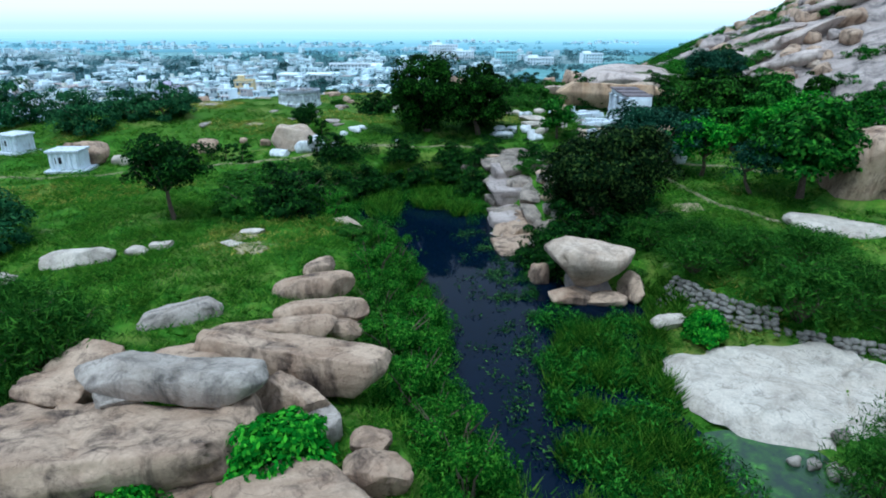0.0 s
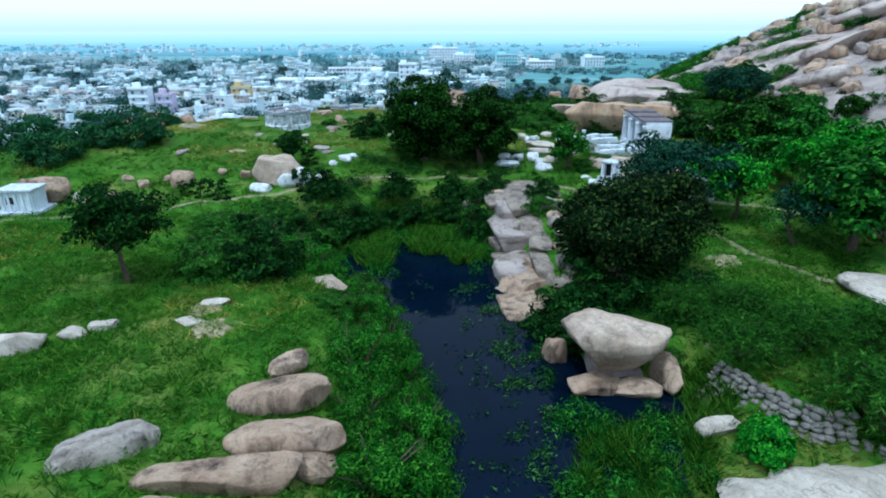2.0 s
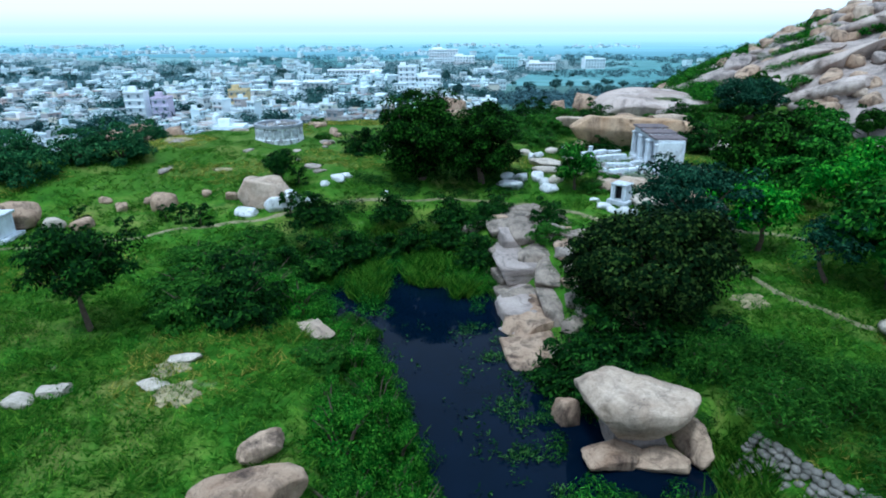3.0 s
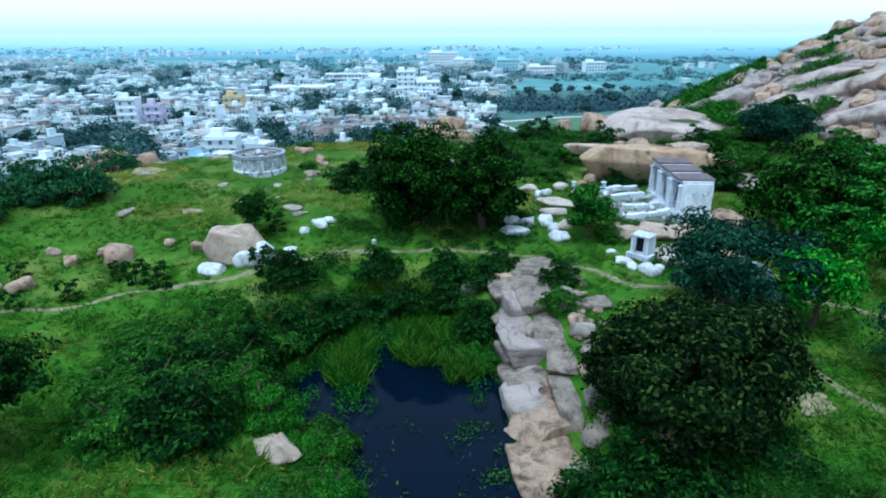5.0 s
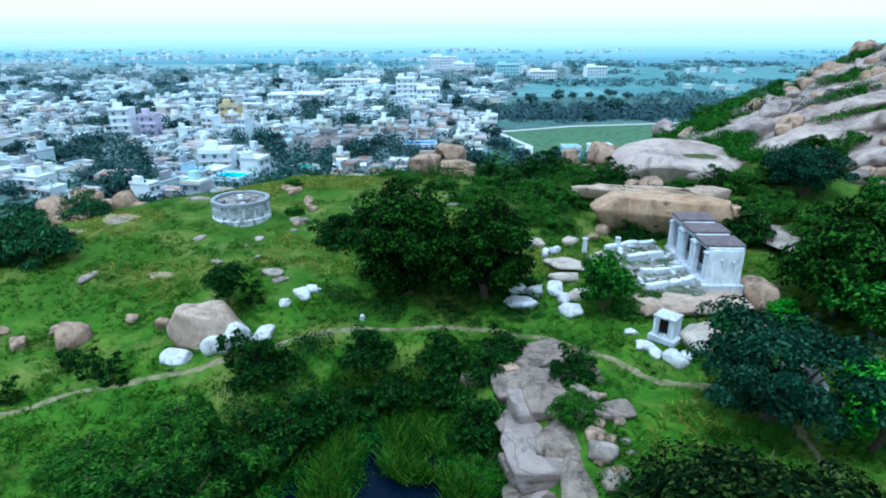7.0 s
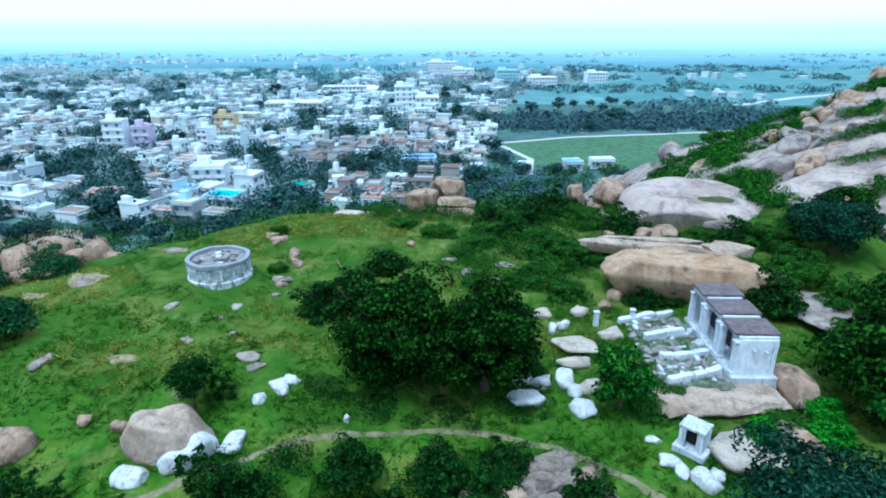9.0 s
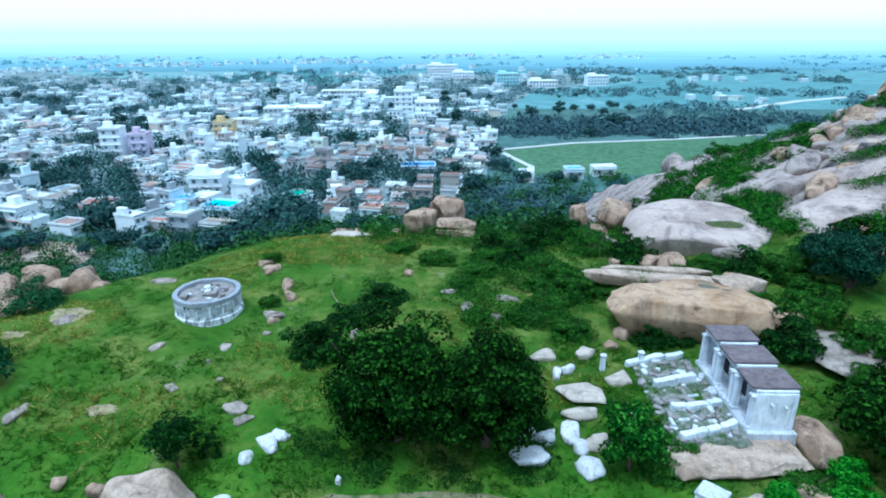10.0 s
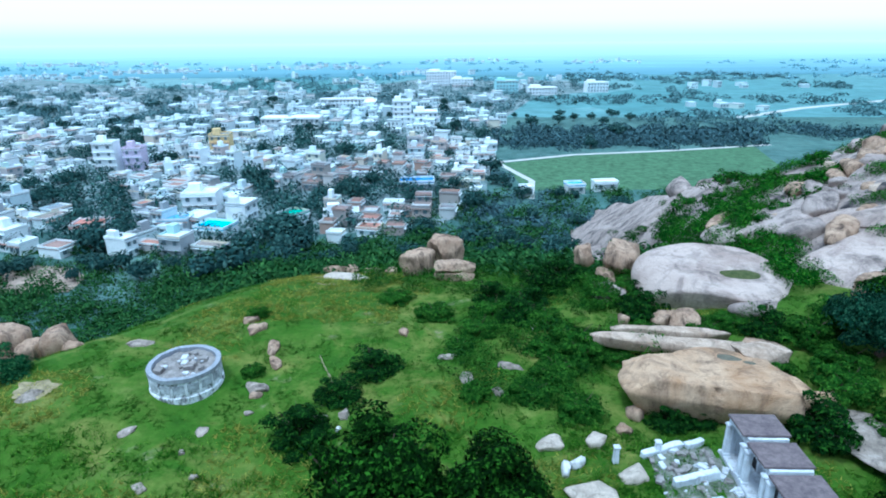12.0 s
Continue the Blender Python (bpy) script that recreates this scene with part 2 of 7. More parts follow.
TERRACE_FLOOR = slab_material("weedy_paving", (0.04, 0.085, 0.022), (0.27, 0.27, 0.25))
MOSS = slab_material("olive_moss", (0.035, 0.055, 0.016), (0.095, 0.11, 0.04))
RAIN_POOL = slab_material("grey_green_hollow", (0.10, 0.095, 0.07), (0.17, 0.16, 0.12))
STONE = slab_material("grey_field_stone", (0.10, 0.095, 0.085), (0.27, 0.25, 0.22))
# near-black tone for the shade inside doorways, openings and the shrine
DARK_IN = plain_material("interior_shade_black", (0.03, 0.03, 0.035))
BARK = plain_material("rough_bark", (0.10, 0.075, 0.055), 0.95, 0.5, 5.0)
LEAF_DARK = foliage("dark_leaf", (0.003, 0.013, 0.003), (0.007, 0.032, 0.005), (0.026, 0.084, 0.010), 0.03, 0.08)
LEAF_SCRUB = foliage("scrub_leaf", (0.016, 0.062, 0.007), (0.030, 0.105, 0.011), (0.068, 0.175, 0.018), 0.03, 0.3)
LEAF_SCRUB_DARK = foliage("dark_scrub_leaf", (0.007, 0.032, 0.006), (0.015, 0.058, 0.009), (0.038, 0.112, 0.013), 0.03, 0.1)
LEAF_TREE = foliage("broad_tree_leaf", (0.0015, 0.008, 0.001), (0.006, 0.025, 0.002), (0.031, 0.100, 0.008), 0.03, 0.1)
GRASS_LIGHT = foliage("short_grass_blade", (0.036, 0.118, 0.009), (0.056, 0.148, 0.013), (0.110, 0.195, 0.025), 0.03, 0.6)
LEAF_BROWN = foliage("olive_dark_leaf", (0.0015, 0.007, 0.002), (0.005, 0.018, 0.004), (0.036, 0.064, 0.012), 0.03, 0.06)
LEAF_BLUE = foliage("bluish_leaf", (0.003, 0.017, 0.010), (0.010, 0.044, 0.024), (0.036, 0.100, 0.052), 0.03, 0.1)
LEAF_MID = foliage("green_leaf", (0.003, 0.020, 0.002), (0.017, 0.090, 0.008), (0.060, 0.200, 0.017), 0.03, 0.14)
LEAF_BRIGHT = foliage("bright_green_leaf", (0.010, 0.070, 0.004), (0.026, 0.170, 0.009), (0.085, 0.33, 0.016))
LEAF_BANK = foliage("fresh_bank_leaf", (0.006, 0.042, 0.003), (0.026, 0.125, 0.008), (0.085, 0.245, 0.018), 0.03, 0.2)
GRASS = foliage("grass_blade", (0.022, 0.088, 0.006), (0.052, 0.158, 0.010), (0.135, 0.26, 0.024), 0.03, 0.5)
GRASS_DRY = foliage("dry_grass_blade", (0.12, 0.16, 0.02), (0.24, 0.25, 0.035), (0.42, 0.39, 0.08), 0.03, 0.5)
WEED = foliage("meadow_weed_leaf", (0.024, 0.096, 0.006), (0.056, 0.180, 0.012), (0.125, 0.27, 0.022), 0.03, 0.5)
REED = foliage("reed_blade", (0.008, 0.046, 0.003), (0.032, 0.120, 0.007), (0.115, 0.225, 0.018), 0.03, 0.5)
WATER_LEAF = foliage("water_plant_leaf", (0.004, 0.022, 0.006), (0.014, 0.055, 0.014), (0.06, 0.14, 0.03))
LEAF_SLOPE = foliage("slope_scrub_leaf", (0.014, 0.052, 0.015), (0.026, 0.084, 0.023), (0.054, 0.132, 0.035), 0.03, 0.1)
# town leaves: bluer, then paler with distance, haze put into the colour
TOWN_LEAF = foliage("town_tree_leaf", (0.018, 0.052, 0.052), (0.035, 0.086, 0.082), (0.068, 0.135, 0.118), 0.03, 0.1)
TOWN_LEAF_HAZED = foliage("hazed_town_tree_leaf", (0.078, 0.155, 0.172), (0.100, 0.188, 0.205), (0.14, 0.235, 0.25), 0.03, 0.1)
HOUSE_PAINT, ROOF_PAINT = house_paint("town_wall_paint"), roof_paint("town_roof_cement")
OLD_PAINT, OLD_ROOF = house_paint("old_quarter_plaster", old=True), roof_paint("old_quarter_roof", old=True)
# mid and far copies carry haze in their wall and roof colours
HOUSE_PAINT_MID, ROOF_PAINT_MID = house_paint("mid_town_hazed_paint", True, 0.22), roof_paint("mid_town_hazed_roof", True, 0.25)
HOUSE_PAINT_FAR, ROOF_PAINT_FAR = house_paint("far_town_hazed_paint", True, 0.45), roof_paint("far_town_hazed_roof", True, 0.52)
# window tone lifted to blue-grey, as haze would pale it
HOUSE_GLASS = plain_material("dark_window", (0.16, 0.22, 0.26), 0.4)


# ---- lie of the land ----
def sstep(a, b, v):
    t = np.clip((v - a) / (b - a), 0.0, 1.0)
    return t * t * (3 - 2 * t)


def pond_edges(y):
    """Left and right shore of the pond at y."""
    left = np.interp(y, [10, 15.5, 18, 21, 25, 28.5, 32, 36.5, 40, 42, 45, 49, 52], [5.0, 3.4, 1.2, 0.2, 0.0, -0.5, -1.0, -2.4, -4.0, -6.5, -8.0, -7.0, -3.0])
    right = np.interp(y, [10, 15.5, 18, 21, 25, 27.5, 29, 30.5, 32.5, 38, 42, 45, 49, 52], [9.0, 9.0, 8.5, 7.5, 7.5, 9.0, 9.6, 9.0, 5.8, 5.0, 4.3, 3.6, 2.0, -1.0])
    return left, right


def hill_height(x, y):
    """Height of the bare granite hill to the east."""
    foot = np.interp(y, [40, 60, 78, 85, 92, 105, 111, 120, 130, 141, 152, 180, 260], [66, 50, 39, 36, 33, 32.5, 35, 38, 45, 54, 63, 88, 160])
    d = x - foot
    z = 6.1 + 0.40 * d + 0.0012 * np.maximum(d - 20, 0) ** 2
    z = z - 0.25 * np.maximum(y - 120, 0) * sstep(48, 62, x)
    return z - 0.55 * np.maximum(36 - x, 0) * sstep(96, 112, y) - 0.3 * np.maximum(48 - x, 0) * sstep(112, 128, y)


def base_height(x, y):
    up = np.interp(y, [-40, 10, 22, 45, 52, 57, 63, 72, 85, 97, 106, 118, 135, 160, 185], [3.2, 3.0, 2.8, 2.9, 3.0, 3.4, 4.6, 5.0, 5.0, 3.8, 1.6, -3.0, -10.0, -18.0, -21.0])
    # the western brow falls away to the plain
    brow = np.interp(y, [20, 50, 63, 74, 88, 105, 120, 185], [-58, -54, -44, -32, -21, -13, -9, -5])
    west = sstep(0.0, 55.0, brow - x)
    up = up * (1 - west) - 21.0 * west
    # southern slope of the meadow, low eastern terrace
    east = sstep(4, 12, x) * sstep(60, 42, y)
    up = up + east * (np.interp(y, [10, 25, 29, 40, 50], [-0.15, -0.1, 1.5, 2.4, 3.4]) + 0.035 * np.maximum(x - 10, 0) - up)
    # shoulder under the hill
    up = up + sstep(20, 38, x) * sstep(60, 84, y) * sstep(165, 105, y) * 3.0
    return up


def ground_height(x, y):
    x, y = np.asarray(x, float), np.asarray(y, float)
    h = base_height(x, y)
    left, right = pond_edges(y)
    d = np.maximum(np.maximum(left - x, x - right), np.maximum(8.0 - y, y - 51.0))
    basin = sstep(0.0, 5.5, d)
    near = (d < 5.5)
    h = np.where(near, -0.5 + (h + 0.5) * basin, h)
    h = np.where(d < 0, -0.5 - 0.5 * np.minimum(-d, 1.5), h)
    bump = 0.16 * np.sin(x * 0.9 + 1.3 * np.sin(y * 0.37)) * np.sin(y * 0.8 + 1.1 * np.sin(x * 0.41)) + 0.25 * np.sin(x * 0.23 + 1.0) * np.sin(y * 0.19)
    flat = sstep(1.0, 6.0, d) * sstep(175, 140, y) * sstep(-40, -20, y) * sstep(120, 80, np.abs(x))
    return h + bump * flat


def gz(x, y):
    return float(ground_height(x, y))


def land(x, y):
    """The top of the solid ground: meadow or granite hill."""
    return max(gz(x, y), float(hill_height(x, y)) + 0.0) if x > 28 and 50 < y < 170 else gz(x, y)


# ---- helpers for things and parts ----
def mesh_from(verts, faces, name, smooth=False):
    me = bpy.data.meshes.new(name)
    me.from_pydata([tuple(v) for v in verts], [], [tuple(f) for f in faces])
    if smooth:
        me.polygons.foreach_set("use_smooth", [True] * len(me.polygons))
    me.update()
    return me


def soft_normals(me, normals, k):
    """Shade loose leaves as parts of the clump that they belong to."""
    n = np.asarray(normals, np.float32)
    n = n / (np.linalg.norm(n, axis=1)[:, None] + 1e-9)
    me.polygons.foreach_set("use_smooth", np.ones(len(me.polygons), bool))
    me.normals_split_custom_set(np.repeat(n, k, 0).tolist())
    return me


def quads(points, name, normals=None):
    """A mesh of loose quads from an array (n, 4, 3)."""
    n = len(points)
    me = bpy.data.meshes.new(name)
    me.vertices.add(4 * n)
    me.vertices.foreach_set("co", np.asarray(points, np.float32).ravel())
    me.loops.add(4 * n)
    me.loops.foreach_set("vertex_index", np.arange(4 * n, dtype=np.int32))
    me.polygons.add(n)
    me.polygons.foreach_set("loop_start", np.arange(0, 4 * n, 4, dtype=np.int32))
    me.update(calc_edges=True)
    return me if normals is None else soft_normals(me, normals, 4)


def tris(points, normals=None, name=""):
    n = len(points)
    me = bpy.data.meshes.new(name)
    me.vertices.add(3 * n)
    me.vertices.foreach_set("co", np.asarray(points, np.float32).ravel())
    me.loops.add(3 * n)
    me.loops.foreach_set("vertex_index", np.arange(3 * n, dtype=np.int32))
    me.polygons.add(n)
    me.polygons.foreach_set("loop_start", np.arange(0, 3 * n, 3, dtype=np.int32))
    me.update(calc_edges=True)
    return me if normals is None else soft_normals(me, normals, 3)


def solid(name, me, material, parent=None, label="", m=None):
    ob = new(name, me)
    if not me.materials:
        me.materials.append(material)
    if parent is not None:
        ob.parent = parent
    if m is not None:
        ob.matrix_basis = m
    if label:
        ob["label"] = label
    return ob


def part(name, bm, material, parent, label="", m=None):
    me = bpy.data.meshes.new(name)
    bm.to_mesh(me)
    bm.free()
    return solid(name, me, material, parent, label, m)


def empty(name, m, label, category, group="", kind=""):
    ob = new(name)
    ob.empty_display_size = 0.3
    ob.matrix_basis = m
    return tagged(ob, label, category, group, kind)


def box_bm(sx, sy, sz, bevel=0.0, base=True, taper=1.0):
    """A box of that size, standing on z = 0 if base, with worn edges."""
    bm = bmesh.new()
    bmesh.ops.create_cube(bm, size=1.0)
    for v in bm.verts:
        k = taper if v.co.z > 0 else 1.0
        v.co = Vector((v.co.x * sx * k, v.co.y * sy * k, (v.co.z + (0.5 if base else 0)) * sz))
    if bevel:
        bmesh.ops.bevel(bm, geom=bm.edges[:], offset=bevel, segments=1, affect="EDGES", profile=0.6)
    return bm


def worn(bm, amount, seed, cuts=1):
    """Break up the straight lines of old masonry."""
    if cuts:
        bmesh.ops.subdivide_edges(bm, edges=bm.edges[:], cuts=cuts, use_grid_fill=True)
    for v in bm.verts:
        v.co += noise.noise_vector(v.co * 1.7 + Vector((seed * 3.1, seed, 0))) * amount
    return bm


def join_bm(target, extra, m):
    me = bpy.data.meshes.new("scratch")
    extra.transform(m)
    extra.to_mesh(me)
    extra.free()
    target.from_mesh(me)
    bpy.data.meshes.remove(me)


# ---- rocks ----
def rock_mesh(seed, dims, boxy=0.35, rough=0.16, sub=4, flat=0.0, cuts=9, under=0.0, joints=2):
    """A weathered boulder: a rounded block sheared by joint planes, undercut, cracked and pitted."""
    rnd = random.Random(seed)
    bm = bmesh.new()
    bmesh.ops.create_icosphere(bm, subdivisions=sub, radius=1.0)

    def way(lo, hi):
        t, e = rnd.uniform(0, 2 * math.pi), rnd.uniform(lo, hi)
        return Vector((math.cos(t) * math.cos(e), math.sin(t) * math.cos(e), math.sin(e)))

    planes = [(way(-0.5, 1.1), rnd.uniform(0.60, 0.92)) for _ in range(cuts)] + [(Vector((0, 0, 1)), 0.72 - flat)]
    cracks = [(way(-0.2, 0.5), rnd.uniform(-0.35, 0.35)) for _ in range(joints)]
    off = Vector((seed * 1.7, seed * 0.9, seed * 2.3))
    big = max(dims)
    for v in bm.verts:
        p = v.co.copy()
        k = max(abs(p.x), abs(p.y), abs(p.z))
        p = p.lerp(p / k * 0.88, boxy)
        for n, d in planes:
            o = p.dot(n) - d
            if o > 0:
                p -= n * o * 0.97
        p *= 1.12
        q = Vector((p.x * dims[0], p.y * dims[1], p.z * dims[2])) / big
        n1 = noise.noise(q * 1.7 + off)
        n2 = noise.fractal(q * 4.5 + off, 0.9, 2.0, 4)
        flake = noise.noise(Vector((p.x * dims[0], p.y * dims[1], p.z * dims[2] * 2.5)) * 0.9 + off)
        shelf = (flake * 3.0) % 1.0
        g = 1 + rough * n1 + min(rough * 0.45, 0.10 / big) * n2 + min(0.05, 0.09 / big) * min(shelf * 5, 1.0) * (1 - shelf)
        for n, d in cracks:
            w = abs(q.dot(n) - d * 0.6 + 0.06 * noise.noise(q * 3.0 + off)) / 0.035
            if w < 1:
                g -= 0.10 * (1 - w)
        p *= g
        if under and p.z < 0.3:
            k = 1 - under * min(1.0, (0.3 - p.z) / 1.1)
            p.x, p.y = p.x * k, p.y * k
        v.co = Vector((p.x * dims[0] / 2, p.y * dims[1] / 2, p.z * dims[2] / 2))
    me = bpy.data.meshes.new("rock")
    bm.to_mesh(me)
    bm.free()
    me.polygons.foreach_set("use_smooth", [True] * len(me.polygons))
    return me


def rock(x, y, z, dims, turn=0, tilt=(0, 0), seed=1, material=None, label="", name="boulder", group="", sink=0.25, **kw):
    """One boulder whose top lies at z (or, with z None, resting on the ground)."""
    me = rock_mesh(seed, dims, **kw)
    if z is None:
        z = land(x, y) + dims[2] * (0.5 - sink)
    else:
        z = z - dims[2] * 0.40
    ob = solid(name, me, material or GRANITE, m=pose(x, y, z, tilt[0], tilt[1], turn))
    return tagged(ob, label or "weathered brown granite boulder lying in the grass", "boulder" if name == "boulder" else "rock", group)


# ---- plants ----
def tube(path, radii, sides=7):
    """A tapered limb along a list of points."""
    verts, faces = [], []
    for i, (p, r) in enumerate(zip(path, radii)):
        d = (Vector(path[min(i + 1, len(path) - 1)]) - Vector(path[max(i - 1, 0)])).normalized()
        u = d.orthogonal().normalized()
        w = d.cross(u)
        for k in range(sides):
            a = 2 * math.pi * k / sides
            verts.append(Vector(p) + (u * math.cos(a) + w * math.sin(a)) * r)
    for i in range(len(path) - 1):
        for k in range(sides):
            a, b = i * sides + k, i * sides + (k + 1) % sides
            faces.append((a, b, b + sides, a + sides))
    return verts, faces


def limbs_mesh(rng, height, radius, trunk_h, trunk_r, count, lean=0.15):
    verts, faces = [], []

    def add(path, radii, sides=7):
        v, f = tube(path, radii, sides)
        o = len(verts)
        verts.extend(v)
        faces.extend(tuple(i + o for i in q) for q in f)

    top = Vector((rng.uniform(-lean, lean) * height, rng.uniform(-lean, lean) * height, trunk_h))
    mid = top * 0.5 + Vector((rng.uniform(-1, 1), rng.uniform(-1, 1), 0)) * trunk_r
    add([Vector((0, 0, -0.4)), Vector((0, 0, 0.1)), mid, top], [trunk_r * 1.5, trunk_r * 1.15, trunk_r * 0.9, trunk_r * 0.7])
    for k in range(count):
        a = 2 * math.pi * (k + rng.uniform(0, 0.7)) / count
        r = radius * rng.uniform(0.45, 0.85)
        end = Vector((math.cos(a) * r, math.sin(a) * r, trunk_h + (height - trunk_h) * rng.uniform(0.3, 0.85)))
        bend = top.lerp(end, 0.5) + Vector((0, 0, -0.08 * height * rng.random()))
        add([top * 0.96, bend, end], [trunk_r * 0.5, trunk_r * 0.3, trunk_r * 0.06], 5)
    return mesh_from(verts, faces, "trunk", True)


def crown_points(rng, radius, low, high, clumps, leaves, spread, lumps=0.35, dome=False):
    """Leaf places and outward ways, gathered in clumps over an uneven crown."""
    c, h = (low + high) / 2, (high - low) / 2
    k = rng.normal(size=(clumps, 3))
    k /= np.linalg.norm(k, axis=1)[:, None]
    if dome:
        k[:, 2] = np.abs(k[:, 2])
        c, h = low, high - low
    depth = rng.uniform(0.45, 1.0, clumps) ** 0.45
    wob = 1 + lumps * (np.sin(k[:, 0] * 3.1 + rng.uniform(0, 6)) * np.sin(k[:, 1] * 3.7 + rng.uniform(0, 6)) + 0.5 * rng.normal(size=clumps))
    h = max(h - spread * (0.8 if dome else 0.5), 0.3 * h)
    centre = k * (depth * wob)[:, None] * (radius - spread * 0.8, radius - spread * 0.8, h) + (0, 0, c)
    size = spread * rng.uniform(0.6, 1.3, clumps)
    pick = rng.integers(0, clumps, leaves)
    d = rng.normal(size=(leaves, 3))
    d /= np.linalg.norm(d, axis=1)[:, None]
    d[:, 2] = np.where(d[:, 2] < -0.3, -d[:, 2], d[:, 2])
    r = size[pick] * rng.uniform(0.55, 1.0, leaves) ** 0.6
    out = centre[pick] - (0, 0, c)
    out = out / (np.linalg.norm(out, axis=1)[:, None] + 1e-9)
    return centre[pick] + d * r[:, None] * (1, 1, 0.7), d * 1.0 + out * 0.4 + (0, 0, 0.2)


def leaf_quads(rng, places, ways, length, width, droop=0.3):
    n = len(places)
    nrm = ways + rng.normal(scale=0.55, size=(n, 3)) + (0, 0, 0.35)
    nrm /= np.linalg.norm(nrm, axis=1)[:, None]
    t = np.cross(nrm, rng.normal(size=(n, 3)))
    t /= np.linalg.norm(t, axis=1)[:, None] + 1e-9
    b = np.cross(nrm, t)
    s = rng.uniform(0.65, 1.35, n)[:, None]
    tip = t * length * s - nrm * droop * length * s
    side = b * width * 0.5 * s
    return np.stack([places - t * length * 0.2 * s, places + tip * 0.4 - side, places + tip, places + tip * 0.4 + side], 1)


def tree(name, seed, height, radius, trunk_h, trunk_r, material, leaves=5000, clumps=70, leaf=(0.30, 0.17), label="", category="tree", low=None, spread=None, limbs=7, lumps=0.3):
    rng, rnd = np.random.default_rng(seed), random.Random(seed)
    root = empty(name, pose(0, 0, 0), label, category)
    solid("trunk", limbs_mesh(rnd, height, radius, trunk_h, trunk_r, limbs), BARK, root)
    p, w = crown_points(rng, radius, low if low is not None else trunk_h * 0.8, height, clumps, leaves, spread or radius * 0.30, lumps)
    solid("crown", quads(leaf_quads(rng, p, w, *leaf), "crown", w), material, root)
    return root


def shrub(name, seed, height, radius, material, leaves=2500, clumps=40, leaf=(0.22, 0.10), label="", category="shrub", spread=None, lumps=0.25, stems=7):
    rng, rnd = np.random.default_rng(seed), random.Random(seed)
    root = empty(name, pose(0, 0, 0), label, category)
    verts, faces = [], []
    for k in range(stems):
        a, r = rnd.uniform(0, 6.28), radius * rnd.uniform(0.3, 0.8)
        end = Vector((math.cos(a) * r, math.sin(a) * r, height * rnd.uniform(0.5, 0.85)))
        v, f = tube([Vector((0, 0, -0.2)), end * 0.5 + Vector((0, 0, height * 0.15)), end], [0.05, 0.035, 0.01], 4)
        o = len(verts)
        verts.extend(v)
        faces.extend(tuple(i + o for i in q) for q in f)
    solid("stem", mesh_from(verts, faces, "stem", True), BARK, root)
    p, w = crown_points(rng, radius, 0.0, height, clumps, leaves, spread or radius * 0.28, lumps, dome=True)
    p[:, 2] = np.maximum(p[:, 2], 0.05)
    solid("crown", quads(leaf_quads(rng, p, w, *leaf), "crown", w), material, root)
    return root


def feathery(name, seed, height, radius, material, sprays=260, label="", category="shrub"):
    """A thorn shrub: long arching sprays set with small leaflets."""
    rng = np.random.default_rng(seed)
    root = empty(name, pose(0, 0, 0), label, category)
    rows = []
    for _ in range(sprays):
        a, e = rng.uniform(0, 2 * np.pi), rng.uniform(0.15, 1.0)
        start = np.array([np.cos(a), np.sin(a), 0]) * radius * rng.uniform(0, 0.75) * e
        start[2] = height * (1 - (np.hypot(*start[:2]) / radius) ** 2) * rng.uniform(0.55, 0.95)
        out = np.array([np.cos(a + rng.normal(0, 0.5)), np.sin(a + rng.normal(0, 0.5)), rng.uniform(0.0, 0.9)])
        ln = radius * rng.uniform(0.25, 0.5)
        t = np.linspace(0, 1, 16)[:, None]
        rows.append(start + out * ln * t + np.array([0, 0, -0.55]) * ln * t * t)
    p = np.concatenate(rows)
    p = p + rng.normal(scale=0.04, size=p.shape)
    p[:, 2] = np.maximum(p[:, 2], 0.05)
    w = rng.normal(size=p.shape) * 0.6 + (0, 0, 0.7)
    w /= np.linalg.norm(w, axis=1)[:, None]
    solid("crown", quads(leaf_quads(rng, p, w, 0.26, 0.045), "crown", w + p / radius * 0.5), material, root)
    verts, faces = [], []
    for k in range(0, sprays, 12):
        v, f = tube([Vector((0, 0, -0.2)), Vector(rows[k][0]), Vector(rows[k][8])], [0.05, 0.03, 0.01], 4)
        o = len(verts)
        verts.extend(v)
        faces.extend(tuple(i + o for i in q) for q in f)
    solid("stem", mesh_from(verts, faces, "stem", True), BARK, root)
    return root


def put(ob, x, y, s=1.0, turn=0, sz=None, z=None, label="", group=""):
    """A copy of a plant on the ground at that place and size."""
    m = pose(x, y, land(x, y) - 0.05 if z is None else z, 0, 0, turn) @ Matrix.Diagonal((s, s, sz or s, 1))
    c = copy_thing(ob, m)
    return tagged(c, label, "", group)


def use(ob, x, y, s=1.0, turn=0, sz=None, z=None):
    """The first of a kind goes to its own place."""
    ob.matrix_basis = pose(x, y, land(x, y) - 0.05 if z is None else z, 0, 0, turn) @ Matrix.Diagonal((s, s, sz or s, 1))
    return ob


# ---- the setting ----
def grid_lines(lo, hi, step, far, grow=1.12):
    """Even lines from lo to hi, then wider and wider out to far."""
    core = list(np.arange(lo, hi + step, step))
    a, d = [], step
    while core[0] - sum(a) > -far:
        d *= grow
        a.append(d)
    left = list(core[0] - np.cumsum(a))[::-1]
    b, d = [], step
    while core[-1] + sum(b) < far:
        d *= grow
        b.append(d)
    return np.array(left + core + list(core[-1] + np.cumsum(b)))


